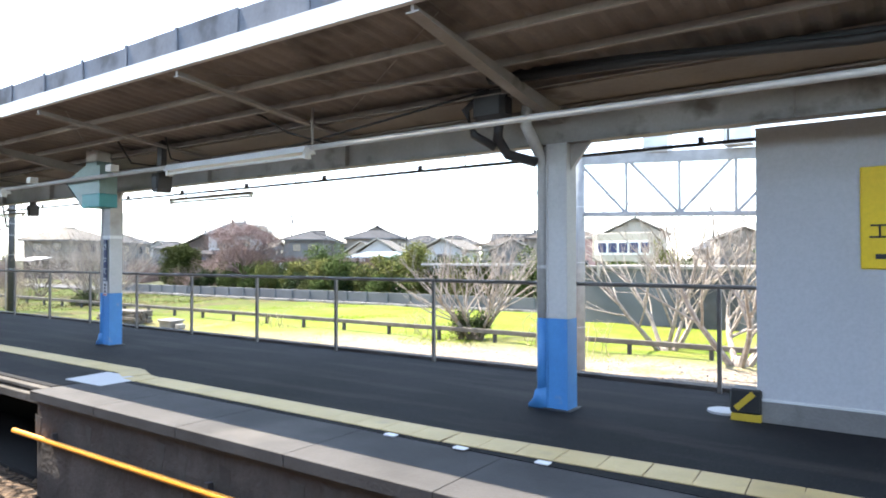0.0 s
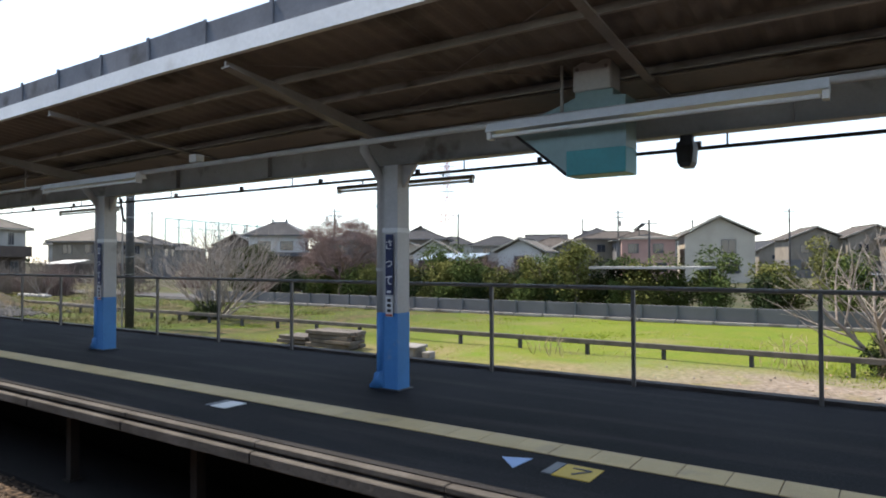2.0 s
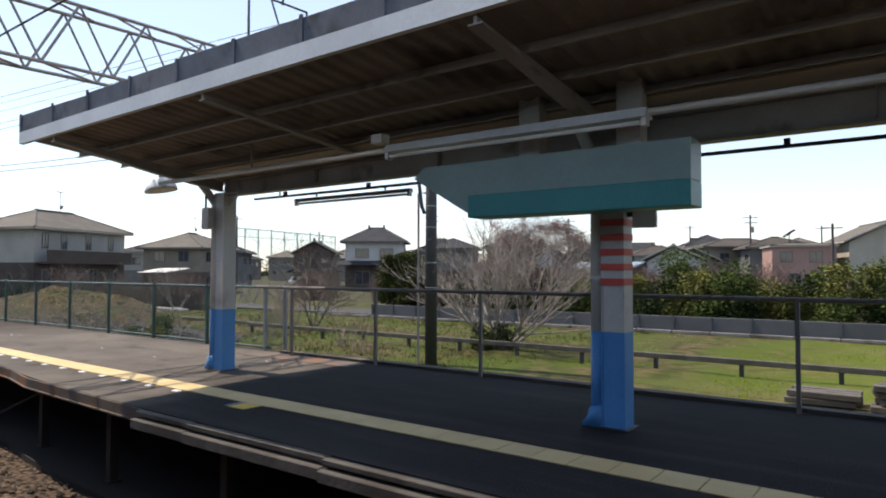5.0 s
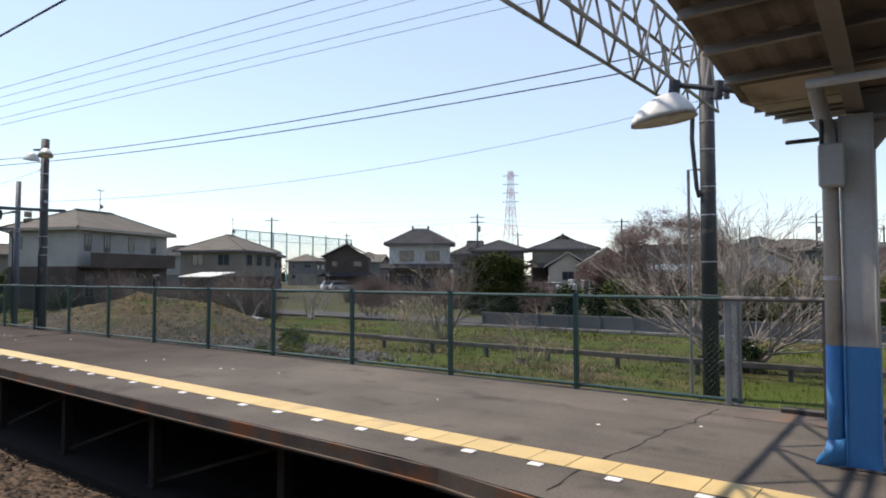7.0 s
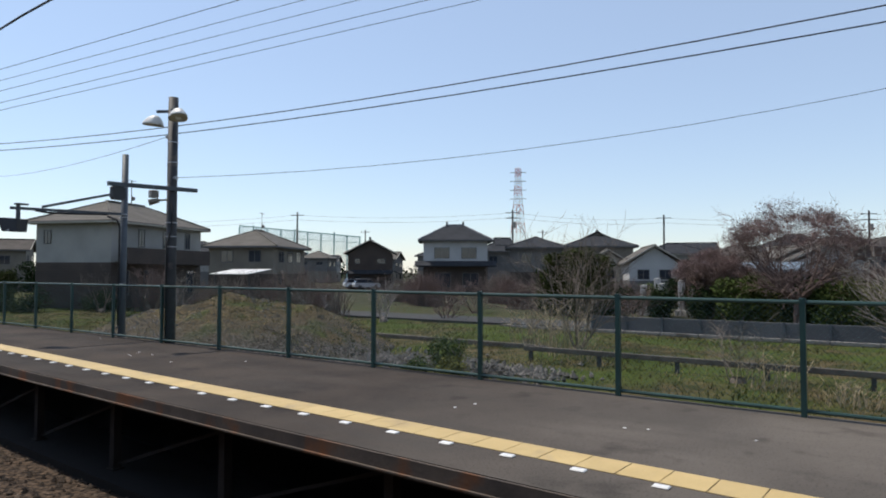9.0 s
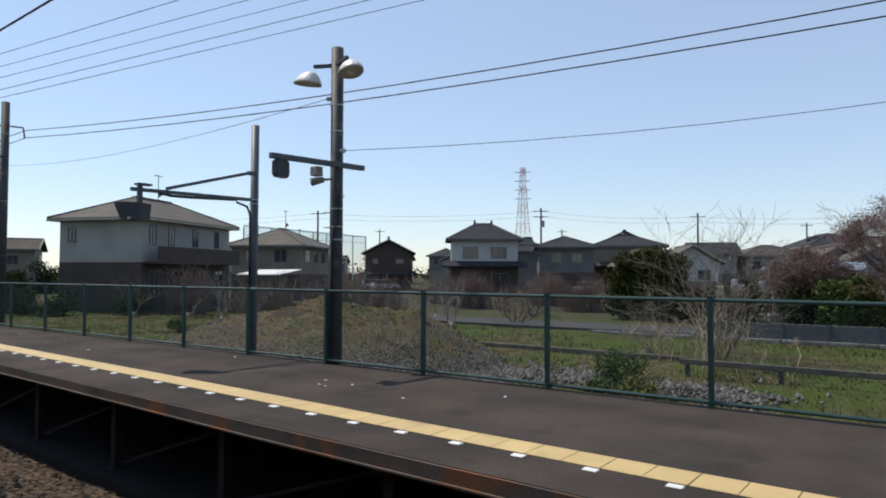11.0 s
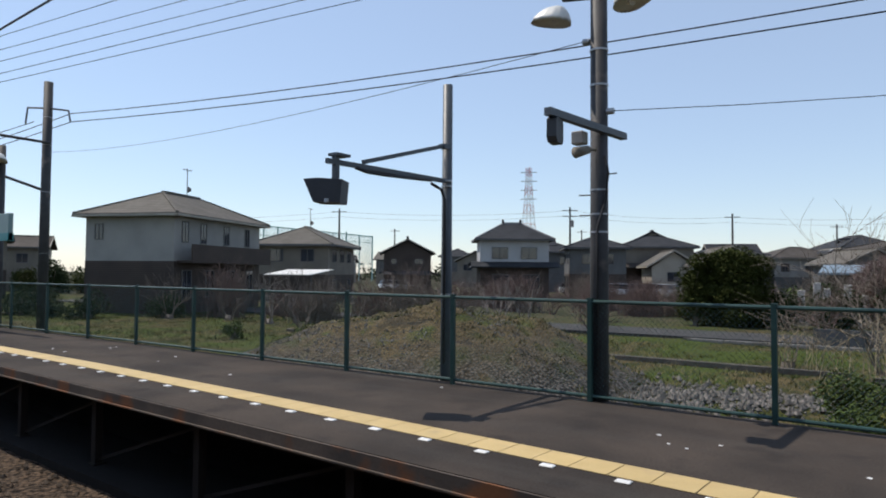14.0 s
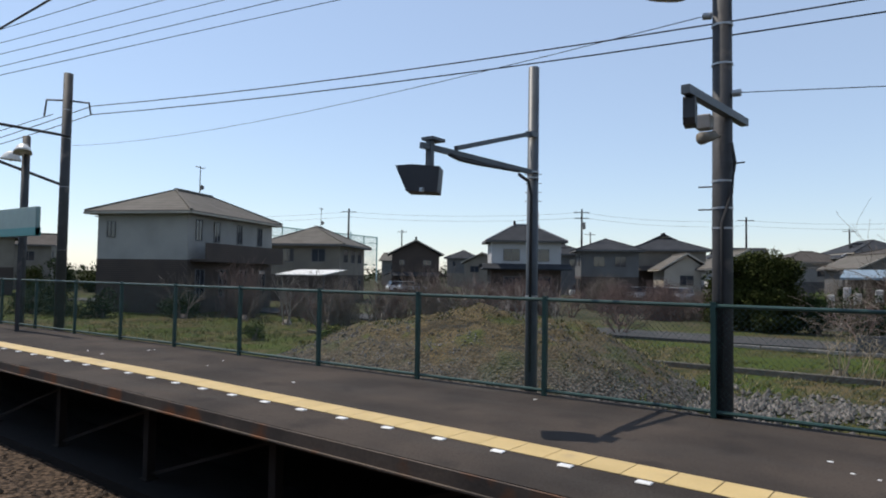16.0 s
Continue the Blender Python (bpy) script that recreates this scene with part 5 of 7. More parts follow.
def west_pole():
    x, y = -74.6, 11.6
    ob = catenary_pole(x, y, 8.2, "dark catenary pole with wire brackets and a cantilever arm")
    for s in (-1, 1):
        bm = bmesh.new()
        chain(bm, [(x, y, 7.25), (x + 0.9 * s, y + 0.3 * s, 7.22 - 0.12 * s), (x + 1.05 * s, y + 0.3 * s, 6.72 - 0.05 * s)], 0.035)
        part("wire_bracket", bm, DARK, ob)
    part("cantilever", tubes(((x + 0.3, y, 5.95), (x - 1.2, 4.0, 6.3), 0.05)), DARK, ob)
    part("strut", tubes(((x, y, 4.25), (x - 1.0, 6.5, 5.9), 0.05)), DARK, ob)
    bands(ob, x, y, (2.0, 4.2, 5.9, 6.9), 0.16)
    part("insulator", tubes(((x - 0.8, 8.0, 5.6), (x - 0.8, 8.0, 6.1), 0.07)), DARK, ob)
    # lamp pole and station sign farther along
    lx, ly = -68.0, 7.72
    lp = thing("lamp_pole", (lx, ly, 0), "dark pole with two cream lamps at the platform's far part", "lamp post")
    part("pole", tubes(((lx, ly, -1.25), (lx, ly, 4.55), 0.1, 0.085), seg=14), POLE_DK, lp, smooth=True)
    lamp_shade(lp, (lx + 0.1, ly - 0.12, 4.1), -20, 8)
    lamp_shade(lp, (lx - 0.45, ly - 0.1, 4.0), 190, 8)
    sg = thing("station_sign", (-66.8, 7.0, 0), "pale station name board with a teal band on two posts", "sign")
    brd = part("board", boxes((-68.0, -65.5, 6.95, 7.05, 2.05, 2.66), bevel=0.01), TEAL_PALE, sg, "pale green board")
    part("band", boxes((-68.0, -65.5, 6.94, 7.06, 2.05, 2.22)), TEAL, brd, "teal band")
    for xx in (-67.7, -66.3):
        part("post", tubes(((xx, 7.0, 0), (xx, 7.0, 1.9), 0.045)), POLE_DK, sg)


lamp_pole()
monitor_pole()
portal()
east_portal()
west_pole()
# lamp at the canopy's end
o = thing("canopy_lamp", (-35.83, 5.78, 2.66), "cream fluted bell lamp at the canopy's end", "lamp")
lamp_shade(o, (-35.77, 5.66, 2.6), 200, -8, 0.92)
part("arm", tubes(((-35.8, 5.68, 2.86), (-35.2, 5.72, 2.7), 0.022)), DARK, o)
part("socket", tubes(((-35.82, 5.67, 2.79), (-35.81, 5.67, 2.89), 0.045), seg=10), DARK, o, "dark lamp socket")
part("clamp", tubes(((-35.5, 5.7, 2.7), (-35.48, 5.7, 2.84), 0.035), seg=10), DARK, o, "dark pipe clamp")
o = thing("switch_box", (-34.8, 5.66, 1.95), "small pale grey switch box on the end column", "box")
part("case", boxes((-34.82, -34.66, 5.6, 5.7, 1.95, 2.25), bevel=0.012), STEEL_W, o)
part("bracket", boxes((-34.8, -34.74, 5.7, 5.74, 2.05, 2.15)), STEEL_G, o)
part("cable", tubes(((-34.8, 5.66, 2.25), (-34.8, 5.66, 2.5), 0.015)), DARK, o)


# ---- wires ----
def wire(name, pts, r, label, sag=0.0, group="overhead wires"):
    line = []
    for a, b in zip(pts, pts[1:]):
        a, b = Vector(a), Vector(b)
        for i in range(12):
            u = i / 12
            p = a.lerp(b, u)
            p.z -= sag * 4 * u * (1 - u)
            line.append(p)
    line.append(Vector(pts[-1]))
    bm = bmesh.new()
    chain(bm, line, r, 5)
    return tagged(part(name, bm, COPPER), label, "wire", group)


wire("feeder_wire", [(-6.87, 14.5, 6.2), (-37.95, 14.9, 6.3), (-73.55, 11.9, 6.97), (-110, 11.6, 6.9)], 0.016, "dark feeder wire strung between catenary poles", 0.46)
wire("feeder_wire", [(-6.87, 14.5, 5.9), (-37.95, 14.9, 5.98), (-73.5, 11.9, 6.67), (-110, 11.6, 6.6)], 0.016, "dark feeder wire strung between catenary poles", 0.41)
wire("feeder_wire", [(-75.0, 11.3, 6.75), (-110, 9.5, 6.6)], 0.014, "dark feeder wire beyond the last pole", 0.4)
wire("lamp_wire", [(-37.45, 14.6, 5.05), (-51.97, 7.7, 3.2)], 0.005, "thin lamp supply wire between two poles", 0.45)
wire("lamp_wire", [(-52.33, 7.7, 4.04), (-74.2, 11.5, 5.6)], 0.005, "thin lamp supply wire between two poles", 0.3)
wire("contact_wire", [(8, 3.1, 4.1), (-24, 3.1, 4.1), (-39, 3.32, 4.1), (-48, 3.42, 4.1), (-55, 3.68, 4.1), (-59, 3.84, 4.1), (-80, 4.6, 4.1), (-110, 5.6, 4.1)], 0.012, "overhead contact wire above the track", 0.0)
# five power lines that cross high over the platform at a slant: (y, z) above x = -60 and x = -35
for ya, za, yb, zb in ((8.36, 7.24, 12.32, 8.05), (10.71, 8.19, 19.5, 11.46), (11.41, 8.19, 23.84, 13.23), (9.33, 6.73, 18.62, 9.99), (9.88, 6.75, 20.91, 10.67)):
    a, b = Vector((-60, ya, za)), Vector((-35, yb, zb))
    wire("power_line", [a + (b - a) * -0.9, a + (b - a) * 2.6], 0.008, "high power line crossing above the platform and field", 0.0)

# ---- the field behind the station ----
def heap(x, y):
    """Height of the gravel heap: two soft humps with a rough flank."""
    u, v = (x + 60.0) / 6.0, (y - 14.6) / 5.8
    r = math.hypot(u - 0.12 * (1 - min(1.0, abs(u))), v)
    h = 1.85 * max(0.0, 1 - r ** 1.7) * (1 + 0.16 * noise.noise(Vector((x * 0.5, y * 0.5, 2))))
    h -= 0.22 * math.exp(-((x + 60.6) / 0.8) ** 2) * max(0.0, 1 - r)
    h += (0.16 * noise.noise(Vector((x * 1.3, y * 1.3, 5))) + 0.09 * noise.noise(Vector((x * 3.3, y * 3.3, 5)))) * min(1.0, 1.6 * (1 - min(1, r)))
    return max(0.0, h)


def mound():
    n, m = 90, 64
    verts, faces = [], []
    for j in range(m + 1):
        for i in range(n + 1):
            u, v = -1 + 2 * i / n, -1 + 2 * j / m
            x, y = -60.0 + 6.0 * u, 14.6 + 5.8 * v
            verts.append((x, y, GROUND - 0.06 + heap(x, y)))
    for j in range(m):
        for i in range(n):
            a = j * (n + 1) + i
            faces.append((a, a + 1, a + n + 2, a + n + 1))
    ob = thing("gravel_mound", (-59.2, 14.6, GROUND), "large heap of grey gravel with dry grass on top", "gravel heap")
    part("gravel_body", raw("gravel_body", verts, faces, MOUND), MOUND, ob, smooth=True)
    rnd = random.Random(8)
    sv, sf = [], []
    for _ in range(11000):
        u, v = rnd.uniform(-1.1, 1.1), rnd.uniform(-1.15, 0.3)
        x, y = -60.0 + 6.0 * u, 14.6 + 5.8 * v
        h = heap(x, y)
        bare = noise.noise(Vector((x * 0.45, y * 0.45, 7))) + 0.35 * math.exp(-((x + 60.5) / 3.2) ** 2)
        if x > -56.8 or (h > 0.15 and bare < -0.1 + 0.5 * max(0.0, h - 0.8)) or (h <= 0.15 and rnd.random() < 0.5):
            continue
        s = rnd.choice((0.012, 0.018, 0.025, 0.038))
        c = Vector((x, y, GROUND - 0.06 + h + s * 0.2))
        k = len(sv)
        for d in ((1, 0, 0), (-1, 0, 0), (0, 1, 0), (0, -1, 0), (0, 0, 1), (0, 0, -1)):
            sv.append(tuple(c + Vector(d) * s * rnd.uniform(0.6, 1.25)))
        for a, b in ((0, 2), (2, 1), (1, 3), (3, 0)):
            sf += [(k + a, k + b, k + 4), (k + b, k + a, k + 5)]
    st = part("loose_gravel", raw("loose_gravel", sv, sf, HEAP_STONE), HEAP_STONE, ob, "loose grey stones")
    st["kind"] = "stuff"


def gravel_spread():
    rnd = random.Random(18)
    sv, sf = [], []
    for _ in range(9000):
        x, y = rnd.uniform(-64, -38), 7.85 + abs(rnd.gauss(0, 1.6))
        if noise.noise(Vector((x * 0.4, y * 0.4, 9))) < -0.05:
            continue
        s = rnd.uniform(0.018, 0.05)
        c = Vector((x, y, GROUND + 0.02 + max(0.0, 0.83 * (10.2 - y) / 2.5) + s * 0.4))
        k = len(sv)
        for d in ((1, 0, 0), (-1, 0, 0), (0, 1, 0), (0, -1, 0), (0, 0, 1), (0, 0, -1)):
            sv.append(tuple(c + Vector(d) * s * rnd.uniform(0.6, 1.25)))
        for a, b in ((0, 2), (2, 1), (1, 3), (3, 0)):
            sf += [(k + a, k + b, k + 4), (k + b, k + a, k + 5)]
    # coarse rubble in tongues at the heap's foot and along the fence
    for px, py, w, d, count in ((-56.3, 15.8, 1.4, 0.9, 700), (-54.0, 14.6, 1.3, 0.8, 800), (-51.8, 16.0, 0.8, 0.6, 420), (-49.0, 15.5, 0.9, 0.6, 450), (-53.5, 11.6, 3.2, 0.9, 1100)):
        for _ in range(count):
            x, y = rnd.gauss(px, w), rnd.gauss(py, d)
            s = rnd.choice((0.03, 0.045, 0.06, 0.085))
            c = Vector((x, y, GROUND + 0.04 + max(0.0, 0.83 * (10.2 - y) / 2.5) + s * 0.35))
            k = len(sv)
            for d3 in ((1, 0, 0), (-1, 0, 0), (0, 1, 0), (0, -1, 0), (0, 0, 1), (0, 0, -1)):
                sv.append(tuple(c + Vector(d3) * s * rnd.uniform(0.6, 1.25)))
            for a, b in ((0, 2), (2, 1), (1, 3), (3, 0)):
                sf += [(k + a, k + b, k + 4), (k + b, k + a, k + 5)]
    ob = part("gravel_spread", raw("gravel_spread", sv, sf, GRAVEL), GRAVEL)
    tagged(ob, "grey gravel scattered behind the green fence", "gravel", kind="stuff")
    bank = strip(lambda x: 7.7, lambda x: 10.2, GROUND - 0.2, GROUND + 0.02, -110, 9)
    me = finish(bank, "bank", FIELD)
    for v in me.vertices:
        if v.co.z > GROUND - 0.1:
            v.co.z = GROUND + (0.85 if v.co.y < 8 else 0.02)
    tagged(part("bank", me, FIELD), "low grassy bank at the foot of the platform", "bank", kind="structure")


def guard_rail():
    ob = thing("low_rail", (-40, 18.0, GROUND), "low dark pipe rail on short posts across the field", "rail", kind="structure")
    part("pipe", boxes((-50, 12, 17.92, 18.04, -0.96, -0.82), bevel=0.012), WOOD_GREY, ob)
    me = finish(boxes((-0.05, 0.05, -0.05, 0.05, -0.45, 0.05)), "post", POLE_DK)
    for i in range(29):
        part("post", me, POLE_DK, ob).location = (-49.8 + 2.15 * i, 18.0, -0.9)


def field_kerb():
    ob = part("field_kerb", boxes((-72.0, -50.5, 20.6, 20.75, GROUND - 0.2, GROUND + 0.15), bevel=0.015), WOOD_GREY)
    tagged(ob, "low dark timber kerb between two levels of the field", "kerb", kind="structure")


def barrier():
    ob = thing("road_barrier", (-40, 28.6, GROUND), "grey concrete panel barrier along a lane", "barrier", kind="structure")
    me = finish(boxes((0.0, 1.5, -0.05, 0.05, 0.0, 0.7), bevel=0.01), "panel", CREAM_WALL)
    pm = finish(boxes((-0.04, 0.04, -0.1, -0.05, 0.0, 0.74)), "post", POLE_GR)
    km = finish(boxes((0.0, 1.5, -0.3, -0.16, 0.0, 0.14), bevel=0.015), "kerb_stone", CONCRETE)
    for i in range(48):
        x = -56.8 + 1.53 * i
        y = 29.8 + 0.03 * x
        part("kerb_stone", km, CONCRETE, ob, "pale concrete kerb stone").location = (x + 0.01, y, GROUND)
        if x < -53.2:
            continue
        part("panel", me, CREAM_WALL, ob).location = (x + 0.015, y, GROUND + 0.02)
        part("post", pm, POLE_GR, ob).location = (x, y, GROUND)
    lane = strip(lambda x: 30.4 + 0.03 * x, lambda x: 34.0 + 0.03 * x, GROUND - 0.2, GROUND + 0.12, -110, 20)
    tagged(part("lane", lane, LANE), "narrow asphalt lane behind the barrier", "road", kind="structure")


def timber_stack(x, y, n, length, label, seed):
    rnd = random.Random(seed)
    ob = thing("timber_stack", (x, y, GROUND), label, "timber", "timber stacks", world=False)
    for i in range(n):
        for k in range(3):
            w = rnd.uniform(0.18, 0.26)
            bm = boxes((-length / 2 * rnd.uniform(0.85, 1), length / 2 * rnd.uniform(0.85, 1), -w / 2, w / 2, 0, 0.11), bevel=0.008)
            p = part("sleeper", bm, WOOD_GREY, ob)
            p.location = (rnd.uniform(-0.06, 0.06), -0.3 + 0.28 * k, 0.05 + 0.13 * i)
            p.rotation_euler = (0, 0, rnd.uniform(-0.06, 0.06))


def concrete_box(x, y):
    ob = thing("concrete_box", (x, y, GROUND), "pale concrete cable pit with a loose lid", "cable pit", world=False)
    part("pit", boxes((-0.36, 0.36, -0.28, 0.28, -0.1, 0.24), bevel=0.02), CONCRETE, ob)
    lid = boxes((-0.4, 0.4, -0.32, 0.32, 0.245, 0.32), bevel=0.015)
    part("lid", lid, CONCRETE, ob, "chalky pale lid").rotation_euler = (0.03, 0.02, 0.1)
    part("block", boxes((0.55, 0.8, -0.2, 0.1, 0, 0.18), bevel=0.02), CONCRETE, ob)


mound()
gravel_spread()
guard_rail()
field_kerb()
barrier()
timber_stack(-26.6, 15.0, 4, 1.9, "stack of weathered grey timber sleepers in the grass", 1)
timber_stack(-28.3, 15.2, 2, 1.3, "low stack of weathered sleepers in the grass", 2)
concrete_box(-23.7, 14.9)


# ---- plants ----
def limb(verts, faces, pts, radii, seg=4):
    prev = None
    for i, p in enumerate(pts):
        d = (pts[min(i + 1, len(pts) - 1)] - pts[max(i - 1, 0)])
        q = d.to_track_quat("Z", "Y")
        k = len(verts)
        for s in range(seg):
            a = 2 * math.pi * s / seg
            verts.append(tuple(p + q @ Vector((radii[i] * math.cos(a), radii[i] * math.sin(a), 0))))
        if prev is not None:
            for s in range(seg):
                faces.append((prev + s, prev + (s + 1) % seg, k + (s + 1) % seg, k + s))
        prev = k


def grow(out, p, d, length, r, depth, rnd, lift, spread, kids):
    verts, faces = out
    pts, radii, n = [p.copy()], [r], 4
    for i in range(n):
        d = (d + Vector((rnd.gauss(0, 0.13), rnd.gauss(0, 0.13), rnd.gauss(0, 0.1) + lift))).normalized()
        pts.append(pts[-1] + d * length / n)
        radii.append(max(0.004, r * (1 - 0.5 * (i + 1) / n)))
    limb(verts, faces, pts, radii, 5 if r > 0.04 else 3)
    if depth == 0:
        return
    for c in range(kids):
        at = 1 + (c + rnd.random()) * (n - 1) / kids
        i = min(n - 1, int(at))
        start = pts[i].lerp(pts[i + 1], at - i)
        axis = Vector((rnd.gauss(0, 1), rnd.gauss(0, 1), rnd.gauss(0, 0.5)))
        nd = (d + axis.normalized() * spread).normalized()
        grow(out, start, nd, length * rnd.uniform(0.5, 0.78), max(0.004, radii[i] * 0.6), depth - 1, rnd, lift, spread, kids)


def bare_tree(x, y, height, stems, splay, seed, label, bark=None, depth=4, kids=3, trunk=0.09, fork=0.0, z=GROUND):
    rnd = random.Random(seed)
    bark = bark or BARK
    ob = thing("bare_tree", (x, y, z), label, "tree", "bare trees", world=False)
    base, tw = ([], []), ([], [])
    root = Vector((0, 0, -0.1))
    if fork:
        limb(base[0], base[1], [Vector((0, 0, -0.1)), Vector((0.03, 0, fork * 0.5)), Vector((0, 0.04, fork))], [trunk * 1.9, trunk * 1.5, trunk * 1.3], 8)
        root = Vector((0, 0, fork * 0.95))
    for s in range(stems):
        a = 2 * math.pi * (s + rnd.random() * 0.6) / stems
        d = Vector((math.cos(a) * splay, math.sin(a) * splay, 1)).normalized()
        grow(tw, root + Vector((math.cos(a), math.sin(a), 0)) * 0.1 * (0 if fork else 1), d, height * rnd.uniform(0.42, 0.6), trunk * rnd.uniform(0.6, 1.0), depth, rnd, 0.02, 0.75, kids)
    if not fork:
        limb(base[0], base[1], [Vector((0, 0, -0.15)), Vector((0, 0, 0.12))], [0.26, 0.16], 8)
    part("trunk", raw("trunk", base[0], base[1], bark), bark, ob)
    part("crown", raw("crown", tw[0], tw[1], bark), bark, ob, "leafless branches and twigs")
    return ob


def leaf_mass(verts, faces, c, rad, count, size, rnd, shell=0.55):
    for _ in range(count):
        d = Vector((rnd.gauss(0, 1), rnd.gauss(0, 1), rnd.gauss(0, 1))).normalized()
        f = shell + (1 - shell) * rnd.random()
        f *= 1 + 0.28 * noise.noise(d * 2.1 + c * 0.7)
        p = c + Vector((d.x * rad[0], d.y * rad[1], d.z * rad[2])) * f
        u = Vector((rnd.gauss(0, 1), rnd.gauss(0, 1), rnd.gauss(0, 0.6))).normalized()
        v = u.cross(Vector((rnd.gauss(0, 1), rnd.gauss(0, 1), rnd.gauss(0, 1)))).normalized()
        s = size * rnd.uniform(0.6, 1.3)
        k = len(verts)
        verts += [tuple(p - u * s), tuple(p + v * s * 0.45), tuple(p + u * s), tuple(p - v * s * 0.45)]
        faces.append((k, k + 1, k + 2, k + 3))


def leafy_tree(x, y, height, radius, seed, leaf, label, count=1500, size=0.16, name="evergreen_tree", low=0.15, z=GROUND):
    rnd = random.Random(seed)
    ob = thing(name, (x, y, z), label, "tree", "evergreens", world=False)
    tv, tf = [], []
    limb(tv, tf, [Vector((0, 0, -0.1)), Vector((0.05, 0, height * 0.4)), Vector((0, 0.05, height * 0.8))], [0.1 + radius * 0.05, 0.08 + radius * 0.03, 0.03], 7)
    lv, lf = [], []
    n = 9
    for i in range(n):
        a = rnd.uniform(0, 6.3)
        h = low * height + (1 - low) * height * (0.18 + 0.72 * rnd.random())
        rr = radius * (0.3 + 0.35 * rnd.random())
        off = (radius - rr) * rnd.uniform(0.2, 1.0)
        c = Vector((math.cos(a) * off, math.sin(a) * off, h))
        limb(tv, tf, [Vector((0, 0, h * 0.6)), c], [0.05, 0.015], 4)
        leaf_mass(lv, lf, c, (rr, rr, rr * 0.85), count // n, size, rnd)
    leaf_mass(lv, lf, Vector((0, 0, height * (0.5 + low / 2))), (radius * 0.8, radius * 0.8, height * 0.42), count // 3, size, rnd, 0.2)
    part("trunk", raw("trunk", tv, tf, BARK), BARK, ob)
    part("crown", raw("crown", lv, lf, leaf), leaf, ob, "dense small leaves")
    return ob


def coppice(x, y, height, lean, stems, seed, label, bark, shoots=7, twigs=4, thick=0.075, low_lean=0.25, bias=0.0):
    """A many-stemmed shrub: stout stems fanning from one stool, long straight shoots, few fine twigs."""
    rnd = random.Random(seed)
    ob = thing("bare_shrub", (x, y, GROUND), label, "tree", "bare trees", world=False)
    sv, sf, cv, cf = [], [], [], []

    def run(out, p, d, length, r, n, lift, wob):
        pts, radii = [p.copy()], [r]
        for k in range(n):
            d = (d + Vector((rnd.gauss(0, wob), rnd.gauss(0, wob), lift + rnd.gauss(0, wob * 0.5)))).normalized()
            pts.append(pts[-1] + d * length / n)
            radii.append(max(0.0035, r * (1 - 0.62 * (k + 1) / n)))
        limb(out[0], out[1], pts, radii, 6 if r > 0.03 else 4 if r > 0.012 else 3)
        return pts, radii, d

    for q in range(stems):
        a = 2 * math.pi * (q + rnd.uniform(-0.35, 0.35)) / stems
        k = rnd.uniform(low_lean, lean)
        d = Vector((math.cos(a) * k + bias, math.sin(a) * k * 0.8, 1)).normalized()
        root = Vector((math.cos(a) * 0.14, math.sin(a) * 0.14, -0.1))
        pts, radii, d = run((sv, sf), root, d, height * rnd.uniform(0.34, 0.48), thick * rnd.uniform(0.7, 1.1), 5, 0.03, 0.09)
        for c in range(shoots):
            at = rnd.uniform(1.6, 4.95)
            i = int(at)
            start = pts[i].lerp(pts[i + 1], at - i)
            side = Vector((rnd.gauss(0, 1), rnd.gauss(0, 1), rnd.gauss(0.2, 0.6))).normalized()
            nd = (d + side * 0.85 + Vector((0, 0, 0.15))).normalized()
            pp, rr, nd = run((cv, cf), start, nd, height * rnd.uniform(0.3, 0.52), radii[i] * rnd.uniform(0.38, 0.6), 5, 0.03, 0.08)
            for _ in range(twigs):
                at = rnd.uniform(1.2, 4.9)
                g = int(at)
                tw = (nd + Vector((rnd.gauss(0, 1), rnd.gauss(0, 1), rnd.gauss(0.3, 0.6))).normalized() * 0.7).normalized()
                p2, r2, d2 = run((cv, cf), pp[g].lerp(pp[g + 1], at - g), tw, height * rnd.uniform(0.1, 0.24), 0.0075, 3, 0.03, 0.12)
                for _k in range(2):
                    u = rnd.randrange(1, 3)
                    run((cv, cf), p2[u], (d2 + Vector((rnd.gauss(0, 1), rnd.gauss(0, 1), rnd.gauss(0.2, 0.5))) * 0.5).normalized(), height * rnd.uniform(0.05, 0.1), 0.0045, 2, 0.02, 0.1)
    limb(sv, sf, [Vector((0, 0, -0.15)), Vector((0, 0, 0.1)), Vector((0, 0, 0.28))], [0.3, 0.24, 0.1], 9)
    part("trunk", raw("trunk", sv, sf, bark), bark, ob, "stout fanning stems")
    part("crown", raw("crown", cv, cf, bark), bark, ob, "leafless shoots and twigs")
    return ob


coppice(-12.4, 18.9, 5.0, 1.5, 9, 3, "pale leafless many-stemmed shrub with ivy at its foot", BARK_PALE)
coppice(-3.9, 17.6, 6.2, 1.25, 5, 4, "pale leafless spreading tree beyond the fence", BARK_PALE, 8, 6, 0.1, 0.6)
coppice(-6.2, 19.4, 5.6, 1.1, 5, 14, "pale leafless spreading tree behind the silver pole", BARK_PALE, 7, 5, 0.08, 0.4)
coppice(-38.4, 19.5, 5.9, 1.7, 11, 5, "pale leafless many-stemmed tree beside the catenary pole", BARK_PALE, 8, 9, 0.07, 0.2)


